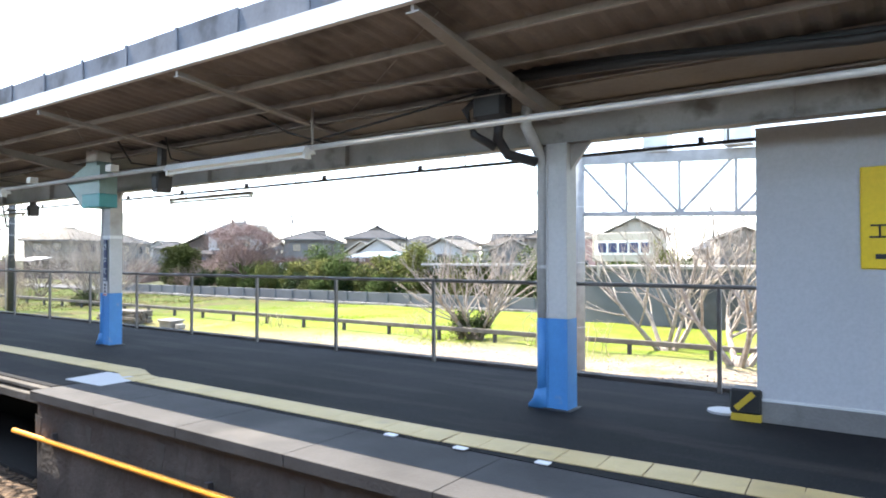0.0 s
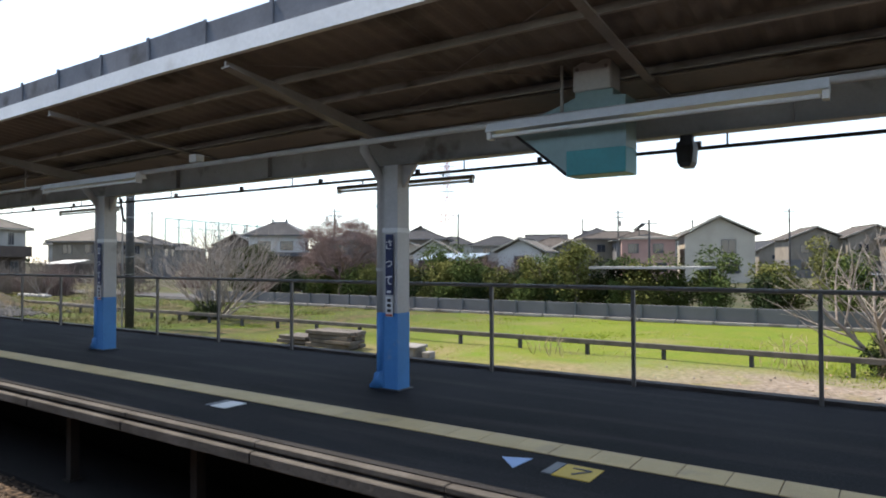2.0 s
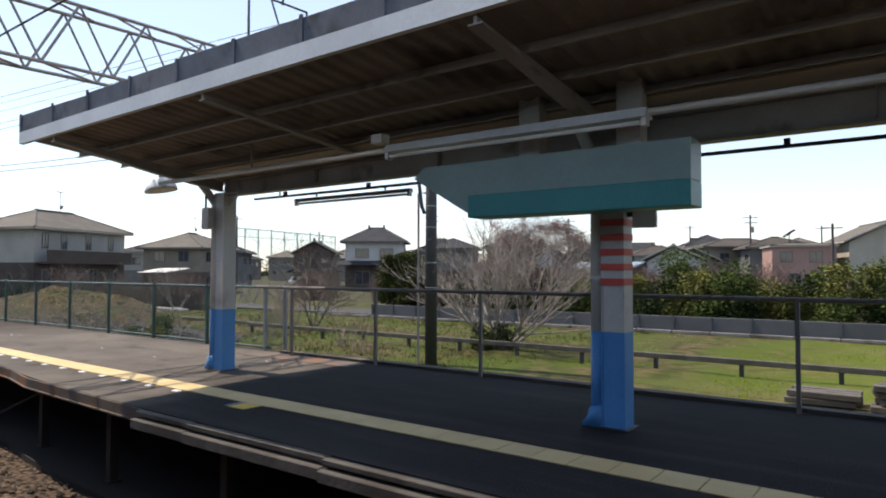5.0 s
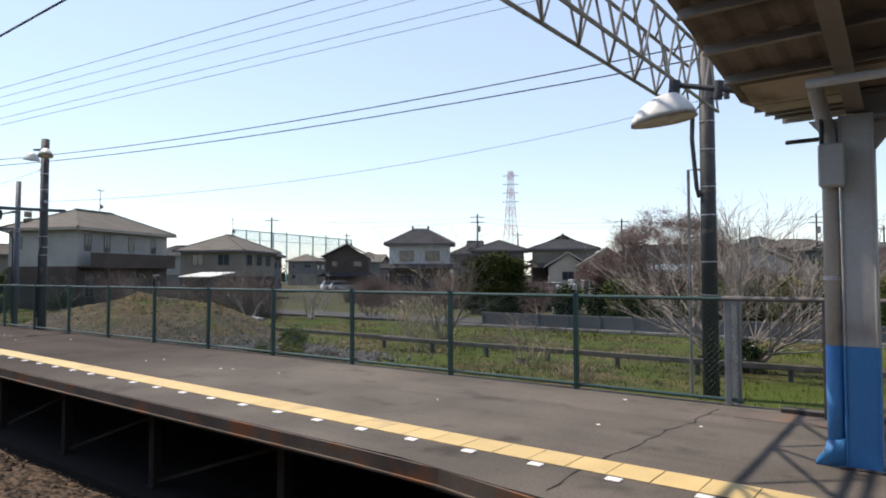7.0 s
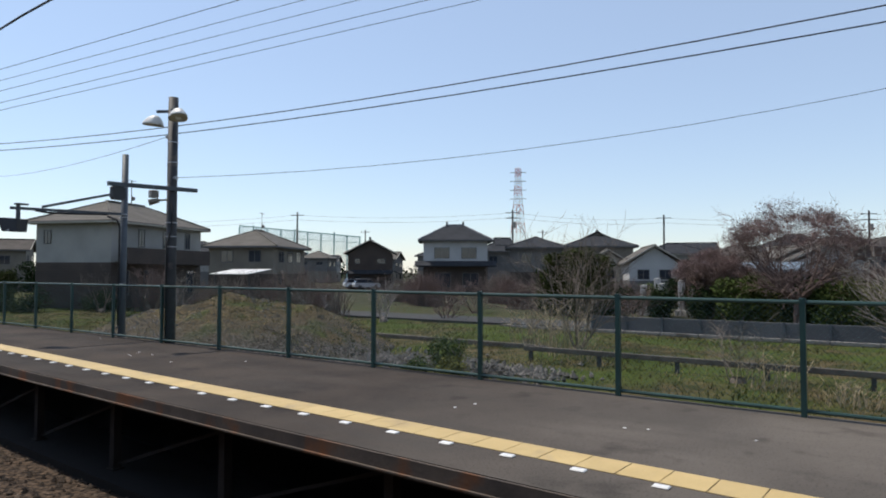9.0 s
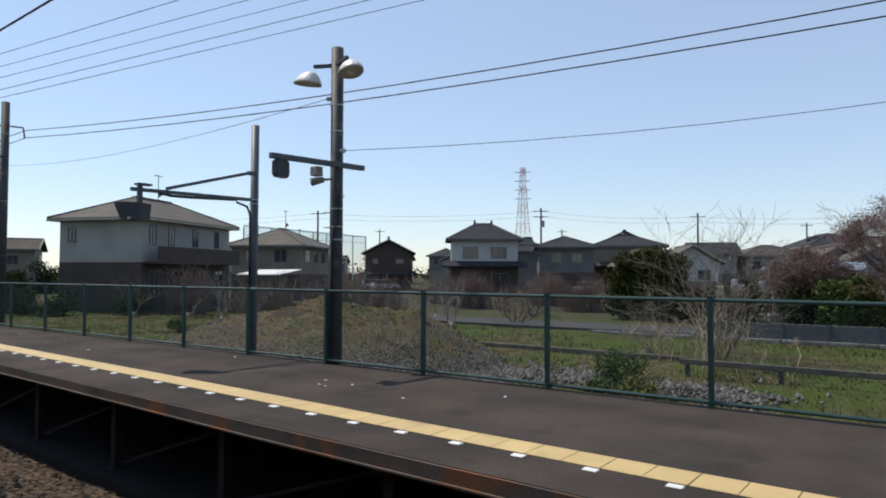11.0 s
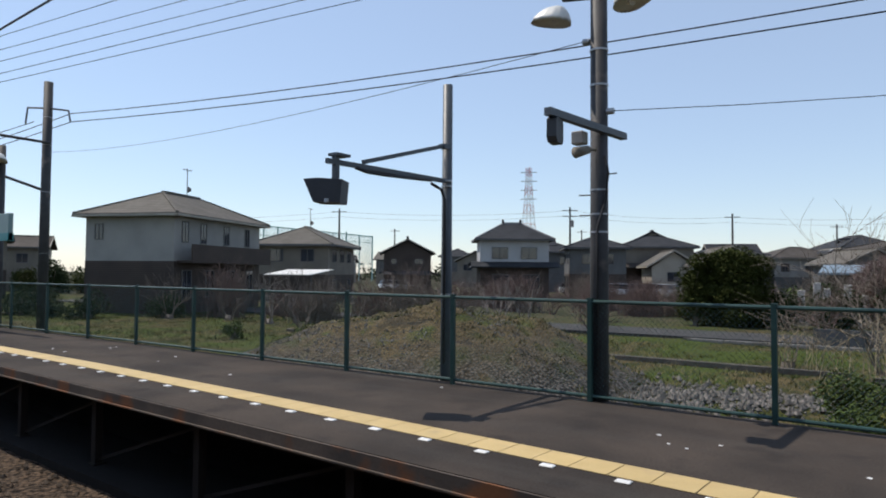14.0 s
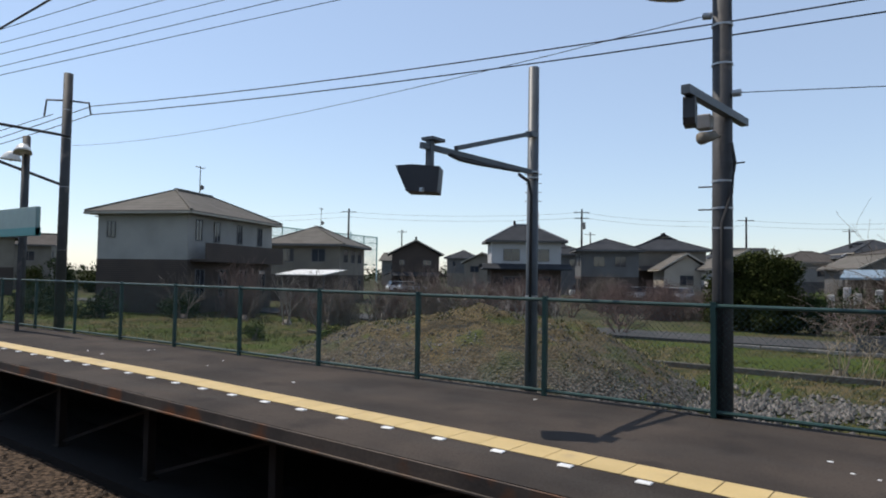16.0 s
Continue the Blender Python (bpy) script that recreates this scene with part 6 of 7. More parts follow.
def cherry_tree(x, y, height, radius, seed, label):
    ob = bare_tree(x, y, height * 0.7, 12, 1.1, seed, label, bark=BARK_PINK, kids=4, trunk=0.12, fork=1.3)
    rnd = random.Random(seed + 500)
    verts, faces = [], []
    top = height * 0.86
    for i in range(85):
        a = rnd.uniform(0, 6.283)
        q = radius * math.sqrt(rnd.random()) * 0.92
        z = top * (0.62 + 0.42 * (1 - (q / radius) ** 2) * rnd.uniform(0.55, 1.0)) + rnd.uniform(-0.25, 0.15)
        leaf_mass(verts, faces, Vector((math.cos(a) * q, math.sin(a) * q, z)), (radius * 0.24, radius * 0.24, radius * 0.16), 460, 0.034, rnd, 0.05)
    part("bud_haze", raw("bud_haze", verts, faces, BUDS), BUDS, ob, "fine pinkish buds and twigs")["kind"] = "stuff"
    return ob


CHERRIES = ((-45.0, 34.9, 6.9, 3.1, 6), (-49.4, 38.0, 4.4, 2.1, 16))
bare_tree(-49.9, 21.6, 4.9, 9, 0.45, 7, "leafless brown shrub with pale stems in the field", trunk=0.04, depth=3, kids=4)
bare_tree(-52.3, 22.4, 2.8, 4, 0.4, 17, "small leafless sapling in the field", trunk=0.025, depth=3)
bare_tree(-43.9, 17.4, 2.0, 6, 0.5, 9, "low tangle of dry brown stems near the platform", trunk=0.02, depth=3)


def thicket(x, y, w, d, h, seed, bark, label, count=420):
    """A stand of fine upright twigs."""
    rnd = random.Random(seed)
    ob = thing("thicket", (x, y, GROUND), label, "shrub", "thickets", world=False)
    verts, faces = [], []
    for _ in range(count):
        px, py = rnd.gauss(0, w * 0.4), rnd.gauss(0, d * 0.4)
        top = h * rnd.uniform(0.45, 1.0) * (1 - 0.35 * min(1.0, (px / w) ** 2 + (py / d) ** 2))
        a = Vector((px, py, -0.05))
        b = a + Vector((rnd.gauss(0, 0.12), rnd.gauss(0, 0.12), 0.5)) * top
        c = b + Vector((rnd.gauss(0, 0.2), rnd.gauss(0, 0.2), 0.5)) * top
        limb(verts, faces, [a, b, c], [0.017, 0.012, 0.004], 3)
        for _k in range(3):
            q = a.lerp(b, rnd.uniform(0.4, 1)) if rnd.random() < 0.5 else b.lerp(c, rnd.random() * 0.7)
            e = q + Vector((rnd.gauss(0, 0.25), rnd.gauss(0, 0.25), rnd.uniform(0.1, 0.4))) * top * 0.6
            limb(verts, faces, [q, e], [0.009, 0.004], 3)
    part("stem_mass", raw("stem_mass", verts, faces, bark), bark, ob, "dense bare twigs")["kind"] = "stuff"
    return ob


for x, y, h, q, seed in CHERRIES:
    cherry_tree(x, y, h, q, seed, "budding cherry tree with a rounded pinkish crown")
rnd = random.Random(64)
for i in range(11):
    x = -84.5 + i * 1.75
    thicket(x + rnd.uniform(-0.5, 0.5), 25.6 + rnd.uniform(-0.8, 3.0), 1.4, 1.2, rnd.uniform(2.6, 3.8) if x < -82.2 or x > -75.6 else rnd.uniform(1.6, 2.2), 300 + i, BARK_PINK if i % 3 else BARK,
            "reddish-brown leafless brush before the apartment house", 190)
for i in range(13):
    thicket(-78 + i * 2.0 + rnd.uniform(-0.6, 0.6), 44 + rnd.uniform(-3, 8), 1.7, 1.4, rnd.uniform(1.9, 3.4), 330 + i, BARK_PINK if i % 4 else BARK, "dense reddish-brown leafless brush near the houses")
for i in range(16):
    thicket(-51.5 + i * 1.15 + rnd.uniform(-0.4, 0.4), 41.5 + rnd.uniform(-1, 2.6), 1.3, 1.0, rnd.uniform(2.6, 3.6), 350 + i, BARK_RED if i % 3 else BARK_PINK, "tall reddish-brown leafless brush behind the lane", 520)
for i in range(14):
    leafy_tree(-54.5 + i * 1.5 + rnd.uniform(-0.5, 0.5), 38.0 + rnd.uniform(-1.5, 1.5), rnd.uniform(1.6, 2.5), rnd.uniform(1.0, 1.6), 370 + i, LEAF_DK, "dark green evergreen shrub among brown brush", 2200, 0.085, name="garden_shrub", low=-0.1)
for i, (x, y, h) in enumerate(((-66, 24.5, 2.6), (-69.5, 22.5, 2.9), (-73, 22.5, 2.8), (-76, 23, 3.0), (-80, 23.5, 2.8), (-71.5, 26.0, 3.0), (-67.6, 31.5, 2.8), (-77.5, 26.5, 3.2), (-83, 21.8, 2.9), (-63.5, 27.0, 2.4))):
    coppice(x, y, h * 1.3, 0.9, 4, 40 + i, "leafless pale-stemmed orchard tree in rough grass", BARK if i % 3 else BARK_PALE, 4, 3, 0.05)
for i, (x, y, h) in enumerate(((-64, 36.5, 2.4), (-61.5, 30.0, 2.0), (-68.5, 40.0, 2.6), (-74, 45, 3.0), (-80, 47, 2.8), (-60, 41, 2.6), (-52.5, 34.5, 2.6), (-72, 52, 3.0))):
    bare_tree(x, y, h, 7, 0.7, 60 + i, "thicket of bare reddish-brown twigs", bark=BARK_PINK, trunk=0.04, depth=3, kids=4)
for i, (x, y, h, r) in enumerate(((-58.6, 36.8, 3.9, 1.3), (-57.6, 37.4, 4.2, 1.4), (-56.6, 36.9, 4.1, 1.4), (-55.8, 37.6, 3.7, 1.2))):
    leafy_tree(x, y, h, r, 21 + i, HEDGE, "dark green clipped evergreen in a dense clump", 9000, 0.085, low=-0.1)
rnd = random.Random(52)
for i in range(9):
    leafy_tree(-128.0 - i * 3.2, 37.0 + rnd.uniform(-2.0, 2.5), rnd.uniform(2.6, 4.0), rnd.uniform(1.8, 2.4), 820 + i, LEAF_DK if i % 3 else HEDGE, "dark shrub along a garden beyond the apartment house", 1500, 0.16, name="garden_shrub", low=-0.2)
rnd = random.Random(33)
for i in range(16):
    x = -55.0 + i * 1.55 + rnd.uniform(-0.4, 0.4)
    leafy_tree(x, 42.5 + rnd.uniform(-2.0, 4.0), rnd.uniform(1.5, 2.5), rnd.uniform(1.1, 1.7), 200 + i, LEAF_DK if i % 3 else LEAF, "low dark green shrub before the houses", 1800, 0.09, name="garden_shrub", low=-0.1)
# added dark shrubs stand in for the dimness over this end of the field
for i in range(10):
    leafy_tree(-108 + i * 2.6 + rnd.uniform(-0.5, 0.5), 19.5 + rnd.uniform(-1.5, 3.5), rnd.uniform(1.0, 1.7), rnd.uniform(1.1, 1.6), 760 + i, LEAF_DK, "low dark green shrub added to darken the rough grass", 2000, 0.07, name="low_shrub", low=-0.2)
rnd = random.Random(31)
for i in range(21):
    x = -21.5 - i * 1.3 + rnd.uniform(-0.4, 0.4)
    y = 36.4 + 0.03 * x + rnd.uniform(-0.8, 1.6)
    leaf = (LEAF, LEAF_YE, LEAF, LEAF_DK, LEAF_YE)[i % 5]
    leafy_tree(x, y, rnd.uniform(2.4, 3.8) if x > -38 else rnd.uniform(1.9, 2.6), rnd.uniform(1.3, 2.0), 100 + i, leaf,
               "olive green evergreen beside the lane" if leaf is LEAF_YE else "bushy dark green evergreen beside the lane", 3600, 0.085, low=-0.2)
for i in range(16):
    x = -12.5 - i * 1.75 + rnd.uniform(-0.5, 0.5)
    leafy_tree(x, 35.6 + 0.03 * x + rnd.uniform(-0.5, 0.6), rnd.uniform(1.5, 2.2), rnd.uniform(1.0, 1.4), 730 + i, (LEAF_DK, LEAF, HEDGE)[i % 3], "low dense dark green shrub beside the lane", 2400, 0.075, name="garden_shrub", low=-0.25)
for i, (x, y, h, r) in enumerate(((-14.0, 38.5, 3.2, 1.6), (-17.5, 37.5, 2.8, 1.5), (-20.5, 38.5, 3.2, 1.6), (-2, 45, 5.5, 2.2), (2, 50, 6, 2.4), (-16, 52, 4.4, 1.8), (-9, 60, 6.2, 2.2))):
    leafy_tree(x, y, h, r, 130 + i, LEAF_YE if i % 2 else LEAF, "tall rounded evergreen near the houses", 3200, 0.1, low=-0.1)
for i, (x, y) in enumerate(((-12.7, 18.5), (-12.0, 18.6), (-38.9, 19.1), (-38.0, 19.0), (-49.8, 13.9), (-50.3, 14.3), (-49.4, 13.4), (-50.1, 12.8), (-66.4, 16.4), (-64.2, 20.2), (-38.6, 18.6), (-67.5, 17.5), (-69.0, 19.0), (-71.2, 17.2))):
    leafy_tree(x, y, 0.95 if i < 6 else 0.55, 0.55, 150 + i, LEAF_DK if i < 4 else LEAF_YE if i % 3 == 0 else LEAF, "low dark green shrub in the grass" if i < 4 else "low bright green weed patch in the grass", 1300, 0.04, name="low_shrub", low=0.0)


def grass():
    rnd = random.Random(77)
    for name, material, count, hmin, hmax, label in (("grass_tufts", GRASS, 34000, 0.03, 0.1, "fresh green grass tufts"),
                                                     ("dry_tufts", STRAW, 15000, 0.05, 0.22, "dry straw-coloured grass tufts"),
                                                     ("weed_tufts", WEED, 34000, 0.04, 0.2, "dark green rough weeds")):
        verts, faces = [], []
        for _ in range(count):
            x = rnd.uniform(-106, -36) if name == "weed_tufts" else rnd.uniform(-40, -2) if name == "grass_tufts" else rnd.uniform(-86, -2)
            y = 8.6 + rnd.random() ** 1.3 * 19.5
            g = noise.noise(Vector((x * 0.25, y * 0.25, 4)))
            if material is STRAW:
                if not (y < 14 or g > 0.1):
                    continue
                if x > -36 and rnd.random() < 0.75:
                    continue
            elif x > -22 and y < 16.5 or (y < 12.5 and g > -0.05):
                continue
            rise = heap(x, y)
            if rise > 0.1 and (material is GRASS or y < 13.0) and rnd.random() < 0.9:
                continue
            z = GROUND - 0.06 + rise
            if y < 10.2:
                z += 0.85 * (10.2 - y) / 2.5
            for _b in range(4):
                a = rnd.uniform(0, 6.28)
                h = rnd.uniform(hmin, hmax) * (0.5 if rise > 0.1 else 1.0)
                lean = rnd.uniform(0.2, 1.1) * h
                w = rnd.uniform(0.008, 0.02)
                bx, by = x + rnd.gauss(0, 0.05), y + rnd.gauss(0, 0.05)
                k = len(verts)
                verts += [(bx - math.sin(a) * w, by + math.cos(a) * w, z), (bx + math.sin(a) * w, by - math.cos(a) * w, z), (bx + math.cos(a) * lean, by + math.sin(a) * lean, z + h)]
                faces.append((k, k + 1, k + 2))
        ob = part(name, raw(name, verts, faces, material), material)
        tagged(ob, label + " across the field", "grass", kind="stuff")


grass()


def canes(x, y, h, n, seed):
    """A loose stand of tall dry stalks."""
    rnd = random.Random(seed)
    ob = thing("dry_canes", (x, y, GROUND), "tall dry straw-coloured stalks standing in the grass", "plant", "dry canes", world=False)
    verts, faces = [], []
    for _ in range(n):
        a = Vector((rnd.gauss(0, 0.35), rnd.gauss(0, 0.25), -0.03))
        t = h * rnd.uniform(0.5, 1.0)
        b = a + Vector((rnd.gauss(0, 0.12), rnd.gauss(0, 0.12), 0.6)) * t
        c = b + Vector((rnd.gauss(0, 0.25), rnd.gauss(0, 0.25), 0.4)) * t
        limb(verts, faces, [a, b, c], [0.013, 0.01, 0.004], 3)
        for _k in range(3):
            q = b.lerp(c, rnd.random() * 0.8)
            limb(verts, faces, [q, q + Vector((rnd.gauss(0, 0.18), rnd.gauss(0, 0.18), 0.14)) * t], [0.006, 0.003], 3)
    part("stalk_mass", raw("stalk_mass", verts, faces, CANE), CANE, ob)["kind"] = "stuff"


for i, (x, y, h, n) in enumerate(((-49.5, 19.5, 1.9, 26), (-50.4, 20.4, 1.6, 18), (-48.4, 18.9, 1.3, 14), (-52.0, 21.3, 1.5, 16), (-43.0, 16.9, 0.9, 20), (-41.4, 15.9, 0.55, 34), (-9.5, 18.4, 1.2, 18), (-8.2, 17.8, 1.0, 14), (-14.6, 18.6, 0.9, 14), (-20.5, 17.2, 0.8, 12), (-63.0, 19.5, 1.2, 18), (-66.0, 18.2, 1.0, 14))):
    canes(x, y, h, n, 610 + i)


def litter():
    """Dead leaves, twigs and pale stones on the sandy strip behind the brown fence."""
    rnd = random.Random(29)
    lv, lf, sv, sf = [], [], [], []
    for _ in range(5200):
        x = rnd.uniform(-24, 4)
        y = 9.6 + abs(rnd.gauss(0, 1)) * 3.6
        if y > 18.5 or (x < -15 and rnd.random() < 0.75):
            continue
        z = GROUND + 0.1 + (0.85 * (10.2 - y) / 2.5 if y < 10.2 else 0)
        a, q = rnd.uniform(0, 6.28), rnd.uniform(0.02, 0.055)
        u, w = Vector((math.cos(a), math.sin(a), rnd.uniform(-0.3, 0.5))) * q, Vector((-math.sin(a), math.cos(a), rnd.uniform(-0.3, 0.3))) * q * 0.5
        c = Vector((x, y, z))
        k = len(lv)
        lv += [tuple(c - u), tuple(c + w + Vector((0, 0, 0.008))), tuple(c + u), tuple(c - w)]
        lf.append((k, k + 1, k + 2, k + 3))
    for _ in range(260):
        x, y = rnd.uniform(-18, 4), rnd.uniform(10.0, 17.5)
        q = rnd.choice((0.015, 0.02, 0.025, 0.04))
        c = Vector((x, y, GROUND + 0.07 + (0.85 * (10.2 - y) / 2.5 if y < 10.2 else 0)))
        k = len(sv)
        for d in ((1, 0, 0), (-1, 0, 0), (0, 1, 0), (0, -1, 0), (0, 0, 0.6), (0, 0, -0.6)):
            sv.append(tuple(c + Vector(d) * q * rnd.uniform(0.7, 1.25)))
        for a, b in ((0, 2), (2, 1), (1, 3), (3, 0)):
            sf += [(k + a, k + b, k + 4), (k + b, k + a, k + 5)]
    tagged(part("leaf_litter", raw("leaf_litter", lv, lf, LITTER), LITTER), "brown dead leaves on the sandy ground", "leaves", kind="stuff")
    tagged(part("scattered_stones", raw("scattered_stones", sv, sf, GRAVEL), GRAVEL), "pale stones scattered on the sandy ground", "stones", kind="stuff")


litter()


# ---- houses ----
def window(ob, w, face, u, z, ww, wh, half_w, half_d):
    """A framed window on one face: 0 is -y, 1 is +x, 2 is +y, 3 is -x."""
    m = Matrix.Translation((u, -half_d, z)) if face == 0 else Matrix.Translation((half_w, u, z)) @ pose(0, 0, 0, 0, 0, 90) if face == 1 else \
        Matrix.Translation((-u, half_d, z)) @ pose(0, 0, 0, 0, 0, 180) if face == 2 else Matrix.Translation((-half_w, -u, z)) @ pose(0, 0, 0, 0, 0, -90)
    bm = boxes((-ww / 2 - 0.06, ww / 2 + 0.06, -0.05, 0.03, -wh / 2 - 0.06, -wh / 2), (-ww / 2 - 0.06, ww / 2 + 0.06, -0.05, 0.03, wh / 2, wh / 2 + 0.06),
               (-ww / 2 - 0.06, -ww / 2, -0.05, 0.03, -wh / 2, wh / 2), (ww / 2, ww / 2 + 0.06, -0.05, 0.03, -wh / 2, wh / 2), (-0.03, 0.03, -0.045, 0.03, -wh / 2, wh / 2))
    bmesh.ops.transform(bm, matrix=m, verts=bm.verts)
    fr = part("window", bm, w, ob)
    bm = boxes((-ww / 2, ww / 2, -0.02, 0.02, -wh / 2, wh / 2))
    bmesh.ops.transform(bm, matrix=m, verts=bm.verts)
    part("pane", bm, PANE, fr)


def roof_mesh(kind, w, d, eave, ridge, over, thick=0.16):
    bm = bmesh.new()
    a, b = w / 2 + over, d / 2 + over
    if kind == "hip":
        r = max(0.0, a - b)
        pts = [(-a, -b), (a, -b), (a, b), (-a, b)]
        lo = [bm.verts.new((x, y, eave)) for x, y in pts]
        mid = [bm.verts.new((x, y, eave + thick)) for x, y in pts]
        r0, r1 = bm.verts.new((-r - 0.01, 0, ridge)), bm.verts.new((r + 0.01, 0, ridge))
        bm.faces.new(lo[::-1])
        for i in range(4):
            j = (i + 1) % 4
            bm.faces.new((lo[i], lo[j], mid[j], mid[i]))
        bm.faces.new((mid[0], mid[1], r1, r0))
        bm.faces.new((mid[2], mid[3], r0, r1))
        bm.faces.new((mid[1], mid[2], r1))
        bm.faces.new((mid[3], mid[0], r0))
    else:
        prism(bm, [(-b, eave), (-b, eave + thick), (0, ridge), (b, eave + thick), (b, eave), (0, ridge - thick * 1.2)], "x", -a, a)
    bmesh.ops.recalc_face_normals(bm, faces=bm.faces)
    return bm


def house(x, y, rot, w, d, eave, ridge, kind, roof, upper, lower, label, windows=(), skirt=None, over=0.6, split=None, group="houses", ground=GROUND, balcony=None, antenna=False, roll_ends=False, irimoya=False):
    ob = thing("house", (x, y, ground), label, "house", group, world=False)
    ob.rotation_euler = (0, 0, radians(rot))
    e, r = eave - ground, ridge - ground
    split = (e * 0.48) if split is None else split - ground
    part("lower_wall", boxes((-w / 2, w / 2, -d / 2, d / 2, -0.3, split)), lower, ob)
    part("upper_wall", boxes((-w / 2 + 0.01, w / 2 - 0.01, -d / 2 + 0.01, d / 2 - 0.01, split, e)), upper, ob)
    if kind == "gable":
        bm = bmesh.new()
        prism(bm, [(-d / 2 + 0.01, e), (0, r - 0.2), (d / 2 - 0.01, e)], "x", -w / 2 + 0.01, w / 2 - 0.01)
        part("gable_wall", bm, upper, ob)
    rf = part("roof", roof_mesh(kind, w, d, e, r, over), roof, ob)
    cap = bmesh.new()
    a = w / 2 + over
    rr = max(0.05, a - (d / 2 + over)) if kind == "hip" else a
    bar(cap, (-rr, 0, r + 0.03), (rr, 0, r + 0.03), 0.24, 0.16)
    if kind == "hip":
        for sx in (-1, 1):
            for sy in (-1, 1):
                bar(cap, (sx * rr, 0, r), (sx * a, sy * (d / 2 + over), e + 0.2), 0.16, 0.1)
    part("ridge_tiles", cap, RIDGE_PALE if roll_ends else roof, rf, "pale mortared ridge tiles" if roll_ends else "")
    if irimoya:
        # a small gable roof riding on the hipped one
        q, g = (d / 2 + over) * 0.5, min(a * 0.75, rr + 0.9)
        top = r + 0.35
        foot = e + (r - e) * 0.52
        bm = bmesh.new()
        prism(bm, [(-q, foot), (-q, foot + 0.14), (0, top), (q, foot + 0.14), (q, foot), (0, top - 0.2)], "x", -g, g)
        up = part("upper_gable_roof", bm, roof, ob, "small tiled gable on the hipped roof")
        bm = bmesh.new()
        prism(bm, [(-q + 0.15, foot), (0, top - 0.22), (q - 0.15, foot)], "x", -g + 0.25, g - 0.25)
        part("gable_infill", bm, upper, up)
        part("ridge_tiles", bars(((-g, 0, top + 0.03), (g, 0, top + 0.03), 0.24, 0.2)), roof, up)
    # pale gutters along the eaves and dark eaves shadow gap
    bw, bd = w / 2 + over, d / 2 + over
    gm = WALL_CREAM if upper in (WALL_WH, WALL_CREAM, WALL_PINK) else WALL_GY
    gutters = [(-bw, bw, -bd - 0.06, -bd + 0.04), (-bw, bw, bd - 0.04, bd + 0.06)]
    if kind == "hip":
        gutters += [(-bw - 0.06, -bw + 0.04, -bd + 0.05, bd - 0.05), (bw - 0.04, bw + 0.06, -bd + 0.05, bd - 0.05)]
    for q in gutters:
        part("gutter", boxes((*q, e - 0.04, e + 0.09)), gm, rf)
    if kind == "gable":
        for sx in (-1, 1):
            for sy in (-1, 1):
                part("bargeboard", bars(((sx * bw, sy * bd, e + 0.08), (sx * bw, 0, r - 0.02), 0.08, 0.16)), WALL_CREAM, rf)
    if not windows or len(windows) < 4:
        rn = random.Random(int(abs(x * 7 + y * 3)))
        extra = []
        for face, span in ((0, w), (1, d), (3, d)):
            for k in range(max(1, int(span / 3.2))):
                u = -span / 2 + (k + 0.5) * span / max(1, int(span / 3.2)) + rn.uniform(-0.3, 0.3)
                taken = [q for q in windows if q[0] == face]
                if taken:
                    continue
                extra.append((face, u, eave - 1.15, rn.choice((0.7, 1.2, 1.6)), rn.choice((0.7, 1.1))))
                if eave - ground > 4.5 and rn.random() < 0.7:
                    extra.append((face, u, eave - 3.9, rn.choice((0.9, 1.6)), rn.choice((0.9, 1.5))))
        windows = list(windows) + extra
    if roll_ends:
        for s in (-1, 1):
            part("ridge_end", boxes((s * rr - 0.12, s * rr + 0.12, -0.16, 0.16, r, r + 0.42), bevel=0.04), roof, rf)
    if skirt:
        bm = bmesh.new()
        for sx, sy, lx in ((0, -1, w), (0, 1, w)):
            prism(bm, [(sy * d / 2, split + 0.35), (sy * (d / 2 + 1.2), split - 0.2), (sy * (d / 2 + 1.2), split - 0.32), (sy * d / 2, split + 0.1)], "x", -w / 2 - 1.0, w / 2 + 1.0)
        for sx in (-1, 1):
            prism(bm, [(sx * w / 2, split + 0.35), (sx * (w / 2 + 1.0), split - 0.2), (sx * (w / 2 + 1.0), split - 0.32), (sx * w / 2, split + 0.1)], "y", -d / 2, d / 2)
        part("lower_roof", bm, skirt, ob)
    for face, u, z, ww, wh in windows:
        window(ob, WALL_GY, face, u, z - ground, ww, wh, w / 2, d / 2)
    if balcony:
        face, u0, u1, z = balcony
        z -= ground
        if face == 0:
            bm = boxes((u0, u1, -d / 2 - 1.1, -d / 2 - 1.0, z, z + 1.0), (u0, u1, -d / 2 - 1.1, -d / 2, z - 0.15, z))
        else:
            bm = boxes((w / 2 + 1.0, w / 2 + 1.1, u0, u1, z, z + 1.0), (w / 2, w / 2 + 1.1, u0, u1, z - 0.15, z))
        part("balcony", bm, WALL_BR, ob)
    if antenna:
        m = part("antenna", tubes(((0.6, 0, r), (0.6, 0, r + 2.0), 0.03), ((0.1, 0, r + 1.9), (1.1, 0, r + 1.9), 0.02), ((0.3, -0.2, r + 1.95), (0.3, 0.2, r + 1.95), 0.015), ((0.9, -0.2, r + 1.95), (0.9, 0.2, r + 1.95), 0.015), seg=5), DARK, ob)
        part("dish", tubes(((0.55, -0.1, r + 0.5), (0.7, -0.25, r + 0.5), 0.22, 0.1), seg=10), WALL_GY, m)
    return ob


def row(z, face, us, ww=1.2, wh=1.1):
    return [(face, u, z, ww, wh) for u in us]


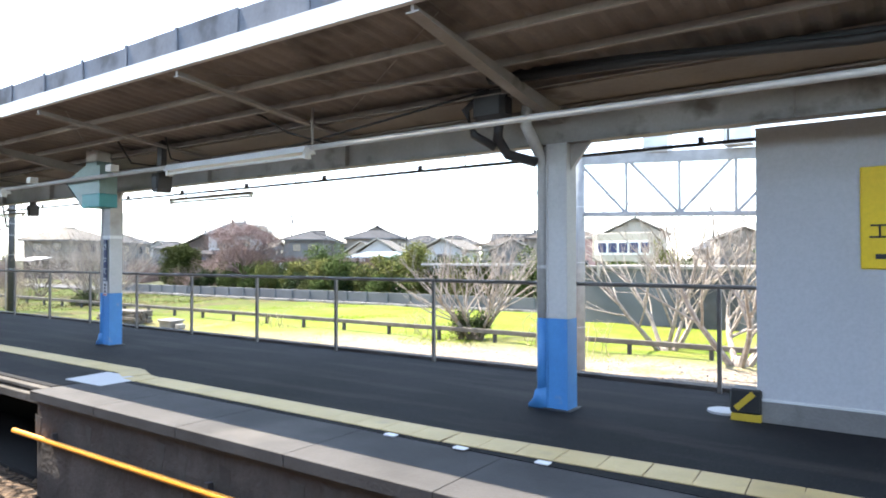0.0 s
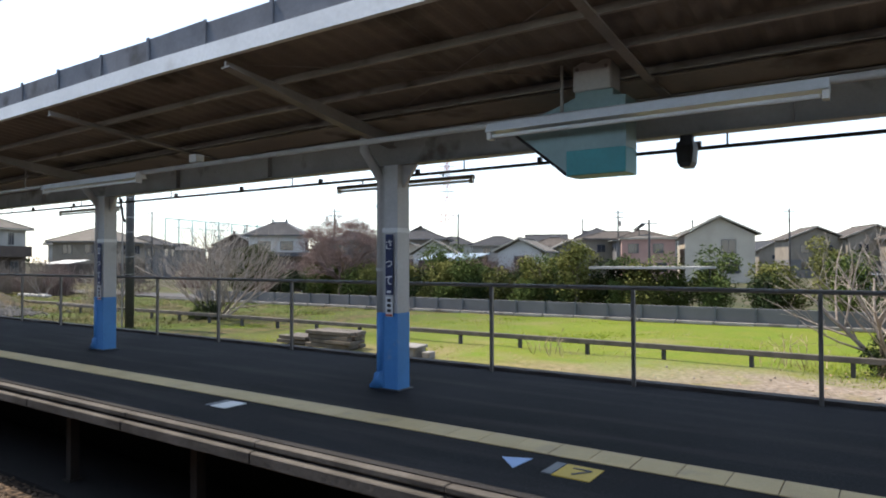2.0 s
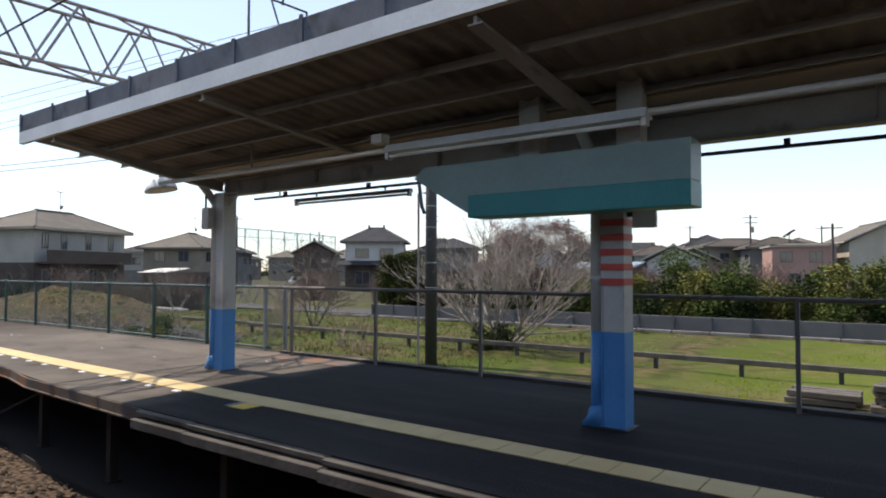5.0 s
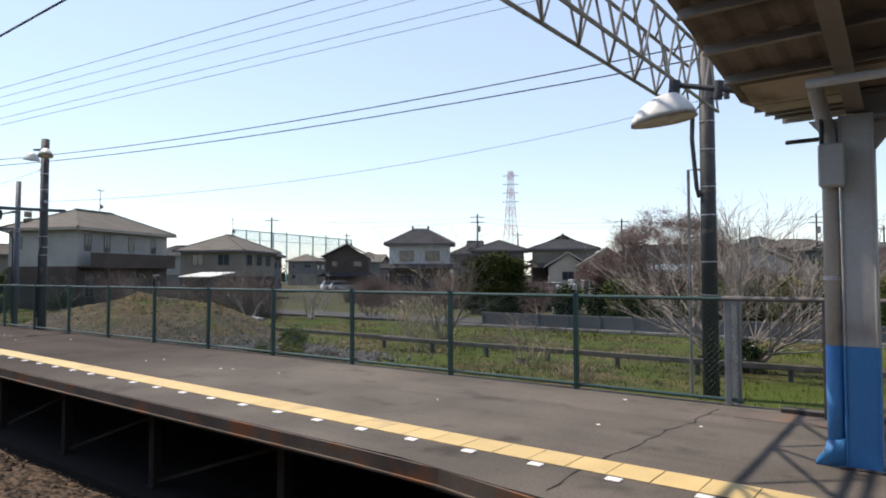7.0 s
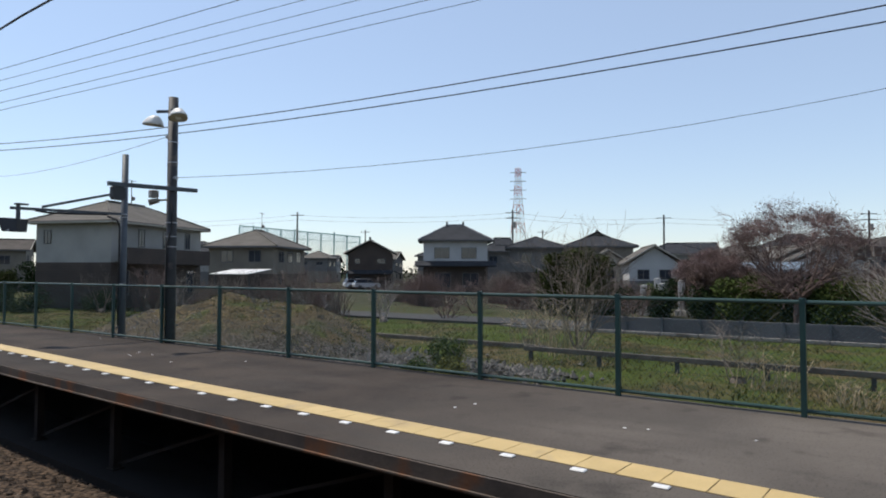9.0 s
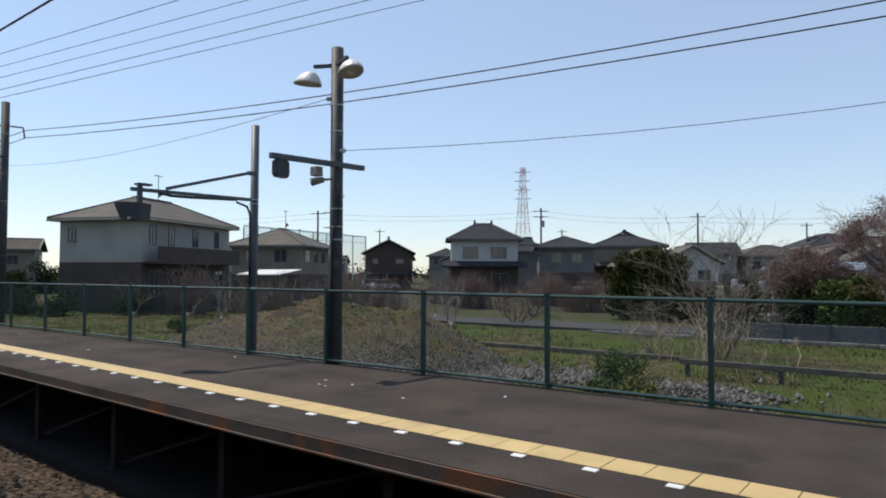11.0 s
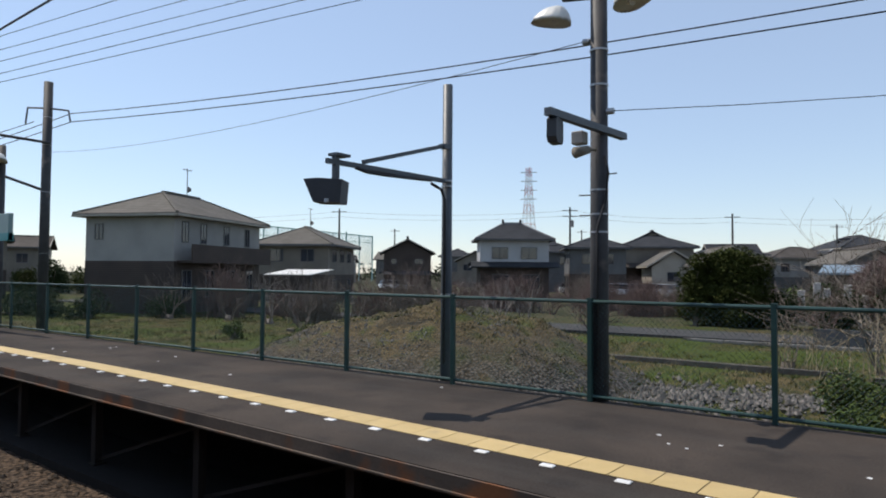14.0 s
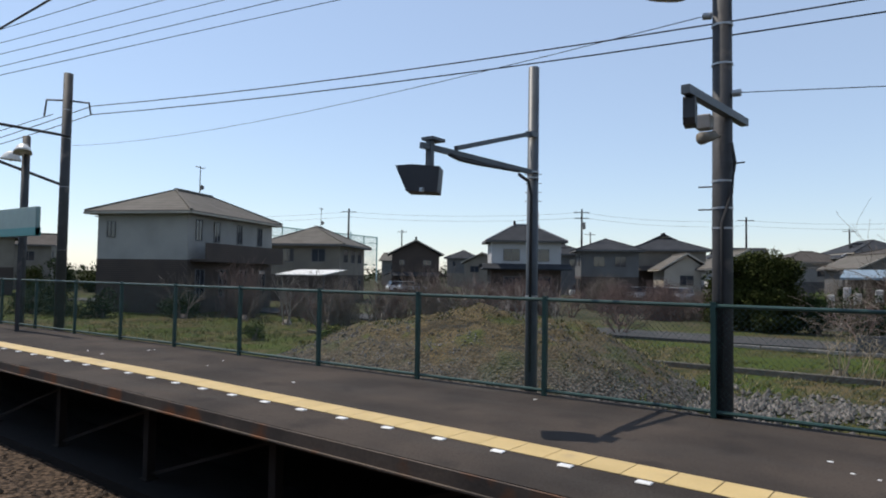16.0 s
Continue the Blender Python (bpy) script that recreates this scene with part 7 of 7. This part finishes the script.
# two-storey apartment house with a hip roof
house(-91.2, 27.7, 112.6, 10.6, 6.4, 4.86, 6.75, "hip", ROOF_GY, WALL_WH, WALL_BR, "two-storey apartment house, beige above and dark brown below",
      row(4.0, 1, (1.6,), 0.5, 1.1) + row(3.9, 0, (-4.2, -2.2, 0.6, 3.4), 0.55, 1.2) + row(0.6, 0, (-4, -1.4, 1.2, 3.8), 0.9, 1.7) + row(3.9, 3, (-2.2,), 0.5, 0.9),
      over=0.55, split=2.05, balcony=(0, -5.0, 5.0, 2.1), antenna=True)
house(-98.5, 46.5, 118, 9.0, 7.0, 3.9, 5.9, "hip", ROOF_GY, WALL_BE, WALL_BR, "two-storey brown house with a hip roof", row(3.0, 3, (-1.5, 1.5)) + row(3.0, 0, (-2.5, 0, 2.5)) + row(0.2, 0, (-2.5, 2.5)), antenna=True)
house(-86.5, 66.5, 36, 7.6, 5.6, 5.1, 7.2, "hip", ROOF_TILE, WALL_BRIGHT, WALL_BR, "two-storey white house with dark tiled roofs and brown base", row(3.7, 0, (-1.6, 1.6), 1.7, 1.2) + row(0.5, 0, (-1.5, 1.8), 1.8, 1.6) + row(3.8, 1, (0.5,)), skirt=ROOF_TILE, split=2.4, roll_ends=True)
house(-113, 80.5, 130, 8.5, 7.0, 4.3, 6.5, "gable", ROOF_TILE, WALL_BR, WALL_BR, "dark brown timber house with a tiled gable roof", row(3.0, 1, (0,), 1.6, 1.2), skirt=ROOF_TILE, roll_ends=True)
house(-80.5, 76.0, 30, 6.5, 6.5, 4.4, 6.0, "hip", ROOF_TILE, WALL_GY, WALL_BR, "grey house with a pyramid roof and brown base", row(3.2, 0, (-1.2, 1.2)))
house(-78.0, 90.0, 118, 8.6, 9.0, 4.9, 7.0, "hip", ROOF_TILE, WALL_BE, WALL_BR, "beige and brown two-storey house with a dark hip roof", row(3.6, 0, (-2.6, 0.5, 3.2), 1.5, 1.3) + row(0.8, 0, (-2.6, 2.4), 1.6, 1.5), skirt=ROOF_BR, split=2.6, irimoya=True)
house(-73.5, 82.0, 118, 7.0, 5.0, 2.3, 4.3, "gable", ROOF_GY, WALL_CREAM, WALL_CREAM, "white single-storey house with a pale gable roof", row(1.2, 3, (0,), 1.4, 1.0) + row(1.0, 0, (-1.5, 1.5)))
house(-63.5, 112, 35, 10, 8, 3.9, 5.7, "hip", ROOF_BR, WALL_WH, WALL_GY, "pale house with a wide brown hip roof", row(2.6, 0, (-3.5, 0, 3.5)))
house(-55.0, 98, 120, 9, 6.5, 2.8, 4.7, "gable", ROOF_GY, WALL_GY, WALL_GY, "low grey house with a slate gable roof", row(1.4, 0, (-3, 0, 3)))
house(-49.0, 104, 35, 12, 8, 4.8, 6.2, "hip", ROOF_BR, WALL_BE, WALL_BE, "beige house with a low brown roof", row(3.4, 0, (-3.5, 0, 3.5)))
house(-95.0, 92.0, 40, 8, 7, 4.6, 6.6, "hip", ROOF_TILE, WALL_GY, WALL_GY, "grey house with a dark hip roof", row(3.4, 0, (-2, 2)), irimoya=True)
house(-120.0, 66.0, 40, 8, 7, 4.2, 6.0, "hip", ROOF_TILE, WALL_GY, WALL_GY, "grey house among far roofs", row(3.0, 0, (-2, 2)))
house(-133.0, 62.0, 40, 9, 7, 4.4, 6.2, "hip", ROOF_TILE, WALL_WH, WALL_GY, "white house among far roofs", row(3.0, 0, (-2, 2)))
house(-146.0, 38.0, 60, 9, 7, 4.3, 6.0, "gable", ROOF_BR, WALL_BE, WALL_BE, "beige house beyond the apartment house", row(3.0, 0, (-2, 2)))
house(-128.0, 26.0, 70, 9, 8, 4.4, 6.2, "hip", ROOF_BR, WALL_BE, WALL_BR, "beige hipped house at the end of the lane", row(3.0, 1, (-2, 2)))
# houses east of the cherry trees
house(-31.2, 90.0, 110, 9.5, 8.0, 4.6, 6.9, "gable", ROOF_GY, WALL_CREAM, WALL_CREAM, "cream two-storey gable house with a pale roof", row(3.2, 3, (1.0,), 1.6, 1.6) + row(3.2, 0, (-2.5, 2.5)) + row(0.6, 3, (-1.5, 1.5), 1.4, 1.4))
house(-38.6, 86.0, 20, 6.5, 6.0, 4.2, 4.8, "hip", ROOF_GY, WALL_PINK, WALL_PINK, "flat-roofed pink house with solar panels", row(3.0, 0, (-1.8, 1.2)) + row(0.6, 0, (-1.0, 1.6)), over=0.2)
p = thing("solar_panel", (-39.2, 85.0, 5.6), "tilted dark solar water heater on a pink house", "solar panel")
part("panel", bars(((-39.9, 85.0, 5.4), (-38.7, 85.0, 6.2), 1.4, 0.1)), PANE, p)
part("stand", tubes(((-39.3, 85, 4.6), (-39.3, 85, 5.8), 0.06)), DARK, p)
for x, y, rot, w, h in ((-23.0, 118, 112, 8, 6.6), (-15.5, 119, 112, 8, 6.7), (-8.5, 112, 112, 8, 6.4), (-1.0, 98, 110, 9, 6.8), (8.0, 90, 108, 9, 6.5)):
    house(x, y, rot, w, 7.5, h - 1.9, h, "gable", ROOF_BR, WALL_BE, WALL_GY, "two-storey house with a brown gable roof", row(h - 3.4, 3, (-1.6, 1.6)) + row(0.6, 3, (-1.6, 1.6)))
house(-56.0, 112.0, 25, 8, 6, 4.6, 6.4, "hip", ROOF_TILE, WALL_BRIGHT, WALL_BRIGHT, "white house with a dark tiled hip roof", row(3.2, 0, (-2, 2)), roll_ends=True, irimoya=True)
house(-66.5, 78.0, 118, 8.0, 5.5, 2.4, 4.5, "gable", ROOF_GY, WALL_BRIGHT, WALL_GY, "white single-storey house with a broad pale gable roof", row(1.2, 3, (-1.2, 1.2), 1.2, 1.0) + row(1.0, 0, (-2.0, 2.0)))
house(-47.5, 69.0, 105, 7, 5, 2.4, 4.0, "gable", ROOF_GY, WALL_BRIGHT, WALL_BRIGHT, "small white gable house behind the hedge", row(1.4, 3, (0,)))
house(-43.0, 98.0, 25, 8, 7, 4.4, 6.0, "hip", ROOF_BR, WALL_GY, WALL_GY, "grey house with a brown hip roof", row(3.2, 0, (-2, 2)))
house(-72.0, 106.0, 28, 9, 7, 4.2, 6.0, "hip", ROOF_TILE, WALL_WH, WALL_GY, "white house with solar panels on its roof", row(3.2, 0, (-2, 2)))
rnd = random.Random(50)
for i in range(22):
    x = -215 + i * 11.5 + rnd.uniform(-3, 3)
    y = 118 + rnd.uniform(-8, 26)
    h = rnd.uniform(5.2, 7.6)
    house(x, y, rnd.choice((25, 35, 115, 120)), rnd.uniform(8, 13), rnd.uniform(6, 8), h - 2, h, rnd.choice(("hip", "gable")), rnd.choice((ROOF_TILE, ROOF_GY, ROOF_TILE)),
          rnd.choice((WALL_WH, WALL_BE, WALL_GY)), rnd.choice((WALL_BE, WALL_GY)), "far suburban house with a pitched roof", row(h - 3.4, 0, (-2, 2)), group="far houses")

# long shed, stone yard and carport
s = thing("long_shed", (-24, 35, GROUND), "low open shed with a thin white roof among evergreens", "shed")
part("roof", boxes((-25.9, -20.2, 33.8, 37.5, 1.0, 1.12)), WALL_WH, s, "white flat roof")
for xx in (-25.8, -23.1, -20.4):
    part("post", boxes((xx - 0.04, xx + 0.04, 36.9, 36.98, GROUND, 1.0)), DARK, s)
s = thing("stone_yard", (-8, 27, GROUND), "grey block-walled yard building beside the lane", "building")
part("wall", boxes((-11.6, 2.0, 26.2, 32.0, GROUND, 1.0)), CREAM_WALL, s)
part("coping", boxes((-11.75, 2.15, 26.05, 32.15, 1.0, 1.12)), CONCRETE, s)
part("doorway", boxes((-7.5, -5.6, 26.12, 26.2, GROUND, 0.7)), DARK, s)
s = thing("shop_sign", (-9.8, 25.6, 1.1), "cream shop sign board with navy print bars on white", "sign")
part("board", boxes((-11.1, -8.6, 25.9, 26.0, 1.3, 2.45), bevel=0.02), WALL_CREAM, s)
part("name_panel", boxes((-10.98, -8.72, 25.89, 25.9, 1.56, 2.14)), WHITE, s, "white painted band")
for i in range(5):
    part("print_bar", boxes((-10.85 + i * 0.44, -10.5 + i * 0.44, 25.882, 25.89, 1.65, 2.05)), NAVY, s)
for xx in (-10.9, -8.8):
    part("post", boxes((xx - 0.05, xx + 0.05, 26.0, 26.1, 0.6, 2.4)), STEEL_G, s)
s = thing("carport", (-91, 37.6, GROUND), "carport with a white corrugated roof beside a house", "carport")
for i in range(14):
    bm = bmesh.new()
    prism(bm, [(37.0, 1.17), (39.6, 1.62), (39.6, 1.67), (37.0, 1.24)], "x", -93.6 + i * 0.4, -93.6 + i * 0.4 + 0.36)
    part("roof_panel", bm, WHITE, s)
for xx in (-93.1, -88.2):
    part("post", boxes((xx - 0.06, xx + 0.06, 37.2, 37.32, GROUND, 1.3)), DARK, s)


def car(x, y, rot, paint, label):
    ob = thing("car", (x, y, GROUND + 0.12), label, "car", "parked cars", world=False)
    ob.rotation_euler = (0, 0, radians(rot))
    bm = bmesh.new()
    prism(bm, [(-2.0, 0.3), (2.0, 0.3), (2.05, 0.75), (1.2, 0.9), (-1.95, 0.95), (-2.05, 0.6)], "y", -0.8, 0.8)
    part("body", bm, paint, ob)
    bm = bmesh.new()
    prism(bm, [(-1.85, 0.94), (1.15, 0.9), (0.5, 1.45), (-1.6, 1.5)], "y", -0.7, 0.7)
    cab = part("cabin", bm, PANE, ob)
    part("roof", boxes((-1.5, 0.45, -0.68, 0.68, 1.46, 1.52), bevel=0.02), paint, cab)
    for wx in (-1.25, 1.25):
        for wy in (-0.78, 0.78):
            part("wheel", tubes(((wx, wy - 0.1, 0.3), (wx, wy + 0.1, 0.3), 0.3), seg=14), BLACK, ob)


for x, y, rot, paint in ((-83.8, 78, 30, CAR_W), (-76.5, 74.5, 40, CAR_W), (-74.5, 75.5, 35, CAR_G), (-72.6, 76.5, 35, CAR_W), (-112, 76, 60, CAR_W), (-109, 75, 60, CAR_G), (-71, 74, 120, CAR_G), (-12.5, 60, 20, CAR_G), (-9, 44, 10, CAR_W)):
    car(x, y, rot, paint, "white parked car near the houses" if paint is CAR_W else "silver parked car near the houses")


# stone yard beside the evergreen clump
for i, (x, y, h) in enumerate(((-54.1, 40.4, 1.5), (-53.4, 40.9, 1.9), (-52.9, 40.2, 1.6), (-52.0, 41.0, 1.8), (-51.2, 40.4, 1.3), (-50.3, 41.2, 1.7), (-48.8, 40.6, 1.5), (-47.6, 41.2, 1.9), (-46.2, 40.8, 1.4))):
    ob = thing("stone_pillar", (x, y, GROUND), "pale upright stone block on a plinth in a stone yard", "stone", "stone pillars", world=False)
    part("plinth", boxes((-0.35, 0.35, -0.3, 0.3, 0, 0.4), bevel=0.02), STONE, ob)
    part("block", boxes((-0.17, 0.17, -0.15, 0.15, 0.4, 0.4 + h), bevel=0.03), STONE, ob)
ob = thing("blue_shed", (-52.0, 60.0, GROUND), "open shed with a low blue sheet roof", "shed")
bm = bmesh.new()
prism(bm, [(57.5, 1.5), (61.5, 2.15), (61.5, 2.3), (57.5, 1.65)], "x", -55.0, -48.0)
part("roof", bm, ROOF_BLUE, ob, "blue sheet roof")
part("back_wall", boxes((-54.8, -48.2, 61.2, 61.35, GROUND, 2.1)), WALL_BR, ob)
for xx in (-54.8, -51.5, -48.3):
    part("post", boxes((xx - 0.06, xx + 0.06, 57.7, 57.82, GROUND, 1.52)), DARK, ob)
# low grey rubble and weeds in the field
for i, (x, y, s) in enumerate(((-48.9, 14.2, 1.2), (-44.9, 12.6, 0.7), (-52.0, 11.6, 1.1), (-50.2, 12.4, 0.8))):
    rn = random.Random(400 + i)
    sv, sf = [], []
    for _ in range(420):
        c = Vector((rn.gauss(0, 0.55 * s), rn.gauss(0, 0.4 * s), 0.0))
        c.z = 0.32 * s * math.exp(-(c.x ** 2 + c.y ** 2) / (0.5 * s)) * rn.uniform(0.6, 1.0)
        q = rn.uniform(0.02, 0.055)
        k = len(sv)
        for d in ((1, 0, 0), (-1, 0, 0), (0, 1, 0), (0, -1, 0), (0, 0, 1), (0, 0, -1)):
            sv.append(tuple(c + Vector(d) * q * rn.uniform(0.6, 1.2)))
        for a, b in ((0, 2), (2, 1), (1, 3), (3, 0)):
            sf += [(k + a, k + b, k + 4), (k + b, k + a, k + 5)]
    ob = part("rubble_pile", raw("rubble_pile", sv, sf, GRAVEL), GRAVEL)
    ob.location = (x, y, GROUND)
    tagged(ob, "low pile of grey rubble in the grass", "rubble", "rubble piles", "stuff")
o = thing("greenhouse_sheet", (-66.8, 24.2, GROUND), "crumpled white plastic sheet lying on the field", "sheet")
bm = bmesh.new()
for i in range(9):
    x = -69.0 + i * 0.5
    box(bm, x, x + 0.47, 24.0 + 0.06 * math.sin(i * 2.0), 24.5, GROUND, GROUND + 0.22 + 0.07 * math.sin(i * 3.1), bevel=0.05)
part("sheet", bm, WALL_WH, o)


# ---- far verticals ----
def utility_pole(x, y, top, arms=1, ang=30):
    ob = thing("utility_pole", (x, y, GROUND), "concrete utility pole with crossarms", "pole", "utility poles", world=False)
    h = top - GROUND
    part("pole", tubes(((0, 0, 0), (0, 0, h), 0.16, 0.1), seg=10), POLE_DK, ob)
    for i in range(arms):
        a = radians(ang)
        part("crossarm", bars(((-0.9 * math.cos(a), -0.9 * math.sin(a), h - 0.4 - 0.7 * i), (0.9 * math.cos(a), 0.9 * math.sin(a), h - 0.4 - 0.7 * i), 0.09, 0.09)), DARK, ob)
    if arms > 1:
        part("transformer", tubes(((0.25, 0, h - 2.4), (0.25, 0, h - 1.6), 0.22), seg=10), STEEL_G, ob)


POLES = [(-105.8, 58.3, 9.2, 1), (-82.7, 74.0, 9.5, 2), (-66.4, 83.7, 8.7, 1), (-45.2, 94.0, 8.9, 2), (-24, 104, 8.8, 1), (-125, 92, 9.4, 1), (-58, 112, 9.0, 1), (-96, 108, 9.2, 1), (-39, 112, 8.2, 1), (-33.5, 70, 5.8, 1), (-140, 46, 9.0, 1)]
for x, y, top, arms in POLES:
    utility_pole(x, y, top, arms)
ways = [POLES[i] for i in (10, 0, 1, 2, 3, 4)]
for k in range(2):
    wire("street_wire", [(x, y, top - 0.4 - 0.6 * k) for x, y, top, _ in ways], 0.012, "thin street wires between utility poles", 0.5, "street wires")


def tower(x, y, top):
    ob = thing("transmission_tower", (x, y, GROUND), "distant red and white lattice transmission tower", "tower")
    red = mat("tower_red", (0.5, 0.13, 0.09), (0.45, 0.12, 0.08), 0.6, 1, 5, 0.0)
    n = 12
    for i in range(n):
        a, b = i / n, (i + 1) / n
        bm = bmesh.new()
        wa, wb = 3.4 * (1 - a) ** 1.5 + 0.9, 3.4 * (1 - b) ** 1.5 + 0.9
        za, zb = GROUND + (top - GROUND) * a, GROUND + (top - GROUND) * b
        c = [(-1, -1), (1, -1), (1, 1), (-1, 1)]
        for k in range(4):
            p, q = c[k], c[(k + 1) % 4]
            tube(bm, (x + p[0] * wa, y + p[1] * wa, za), (x + p[0] * wb, y + p[1] * wb, zb), 0.13, seg=4)
            tube(bm, (x + p[0] * wa, y + p[1] * wa, za), (x + q[0] * wb, y + q[1] * wb, zb), 0.06, seg=4)
            tube(bm, (x + q[0] * wa, y + q[1] * wa, za), (x + p[0] * wb, y + p[1] * wb, zb), 0.06, seg=4)
            tube(bm, (x + p[0] * wb, y + p[1] * wb, zb), (x + q[0] * wb, y + q[1] * wb, zb), 0.06, seg=4)
        part("lattice_stage", bm, red if i in (5, 7, 9, 11) else WHITE, ob)
    for z in (0.72, 0.8, 0.88, 0.96):
        zz = GROUND + (top - GROUND) * z
        part("crossarm", bars(((x - 3.4, y - 1.5, zz), (x + 3.4, y + 1.5, zz), 0.25, 0.25)), WALL_GY, ob)


tower(-191.0, 267.0, 50.0)


def practice_net():
    ob = thing("golf_net", (-220, 140, GROUND), "tall green practice net on steel masts", "net")
    a, b = Vector((-220, 134.5, 0)), Vector((-196, 166, 0))
    n = 9
    for i in range(n + 1):
        p = a.lerp(b, i / n)
        top = 16.2 - 2.4 * i / n + (0.8 if i % 3 == 1 else 0.0)
        part("mast", tubes(((p.x, p.y, GROUND), (p.x, p.y, top), 0.22), seg=6), NET, ob)
    part("top_cable", tubes(((a.x, a.y, 16.6), (b.x, b.y, 13.6), 0.2), ((a.x, a.y, 13.5), (b.x, b.y, 11.5), 0.1), seg=5), NET, ob)
    bm = bmesh.new()
    d = (b - a)
    for i in range(120):
        p = a + d * i / 120
        top = 16.6 - 3.0 * i / 120
        tube(bm, (p.x, p.y, top), (p.x + 0.1, p.y, 4), 0.035, seg=3, caps=False)
    for k in range(28):
        z = 4 + 0.45 * k
        tube(bm, (a.x, a.y, z), (b.x, b.y, z * 0.82 + 0.0), 0.035, seg=3, caps=False)
    nt = part("netting", bm, NET, ob, "fine green netting")
    nt["kind"] = "stuff"


practice_net()


def treeline():
    """Far woods and hedges along the horizon."""
    rnd = random.Random(90)
    verts, faces = [], []
    for i in range(170):
        x = rnd.uniform(-420, 160)
        y = rnd.uniform(150, 260)
        leaf_mass(verts, faces, Vector((x, y, 1.0)), (rnd.uniform(3, 7), 3, rnd.uniform(2.2, 5.0)), 90, 0.7, rnd, 0.4)
    ob = part("far_woods", raw("far_woods", verts, faces, LEAF_DK), LEAF_DK)
    tagged(ob, "dark distant trees along the horizon", "woods", kind="stuff")


treeline()
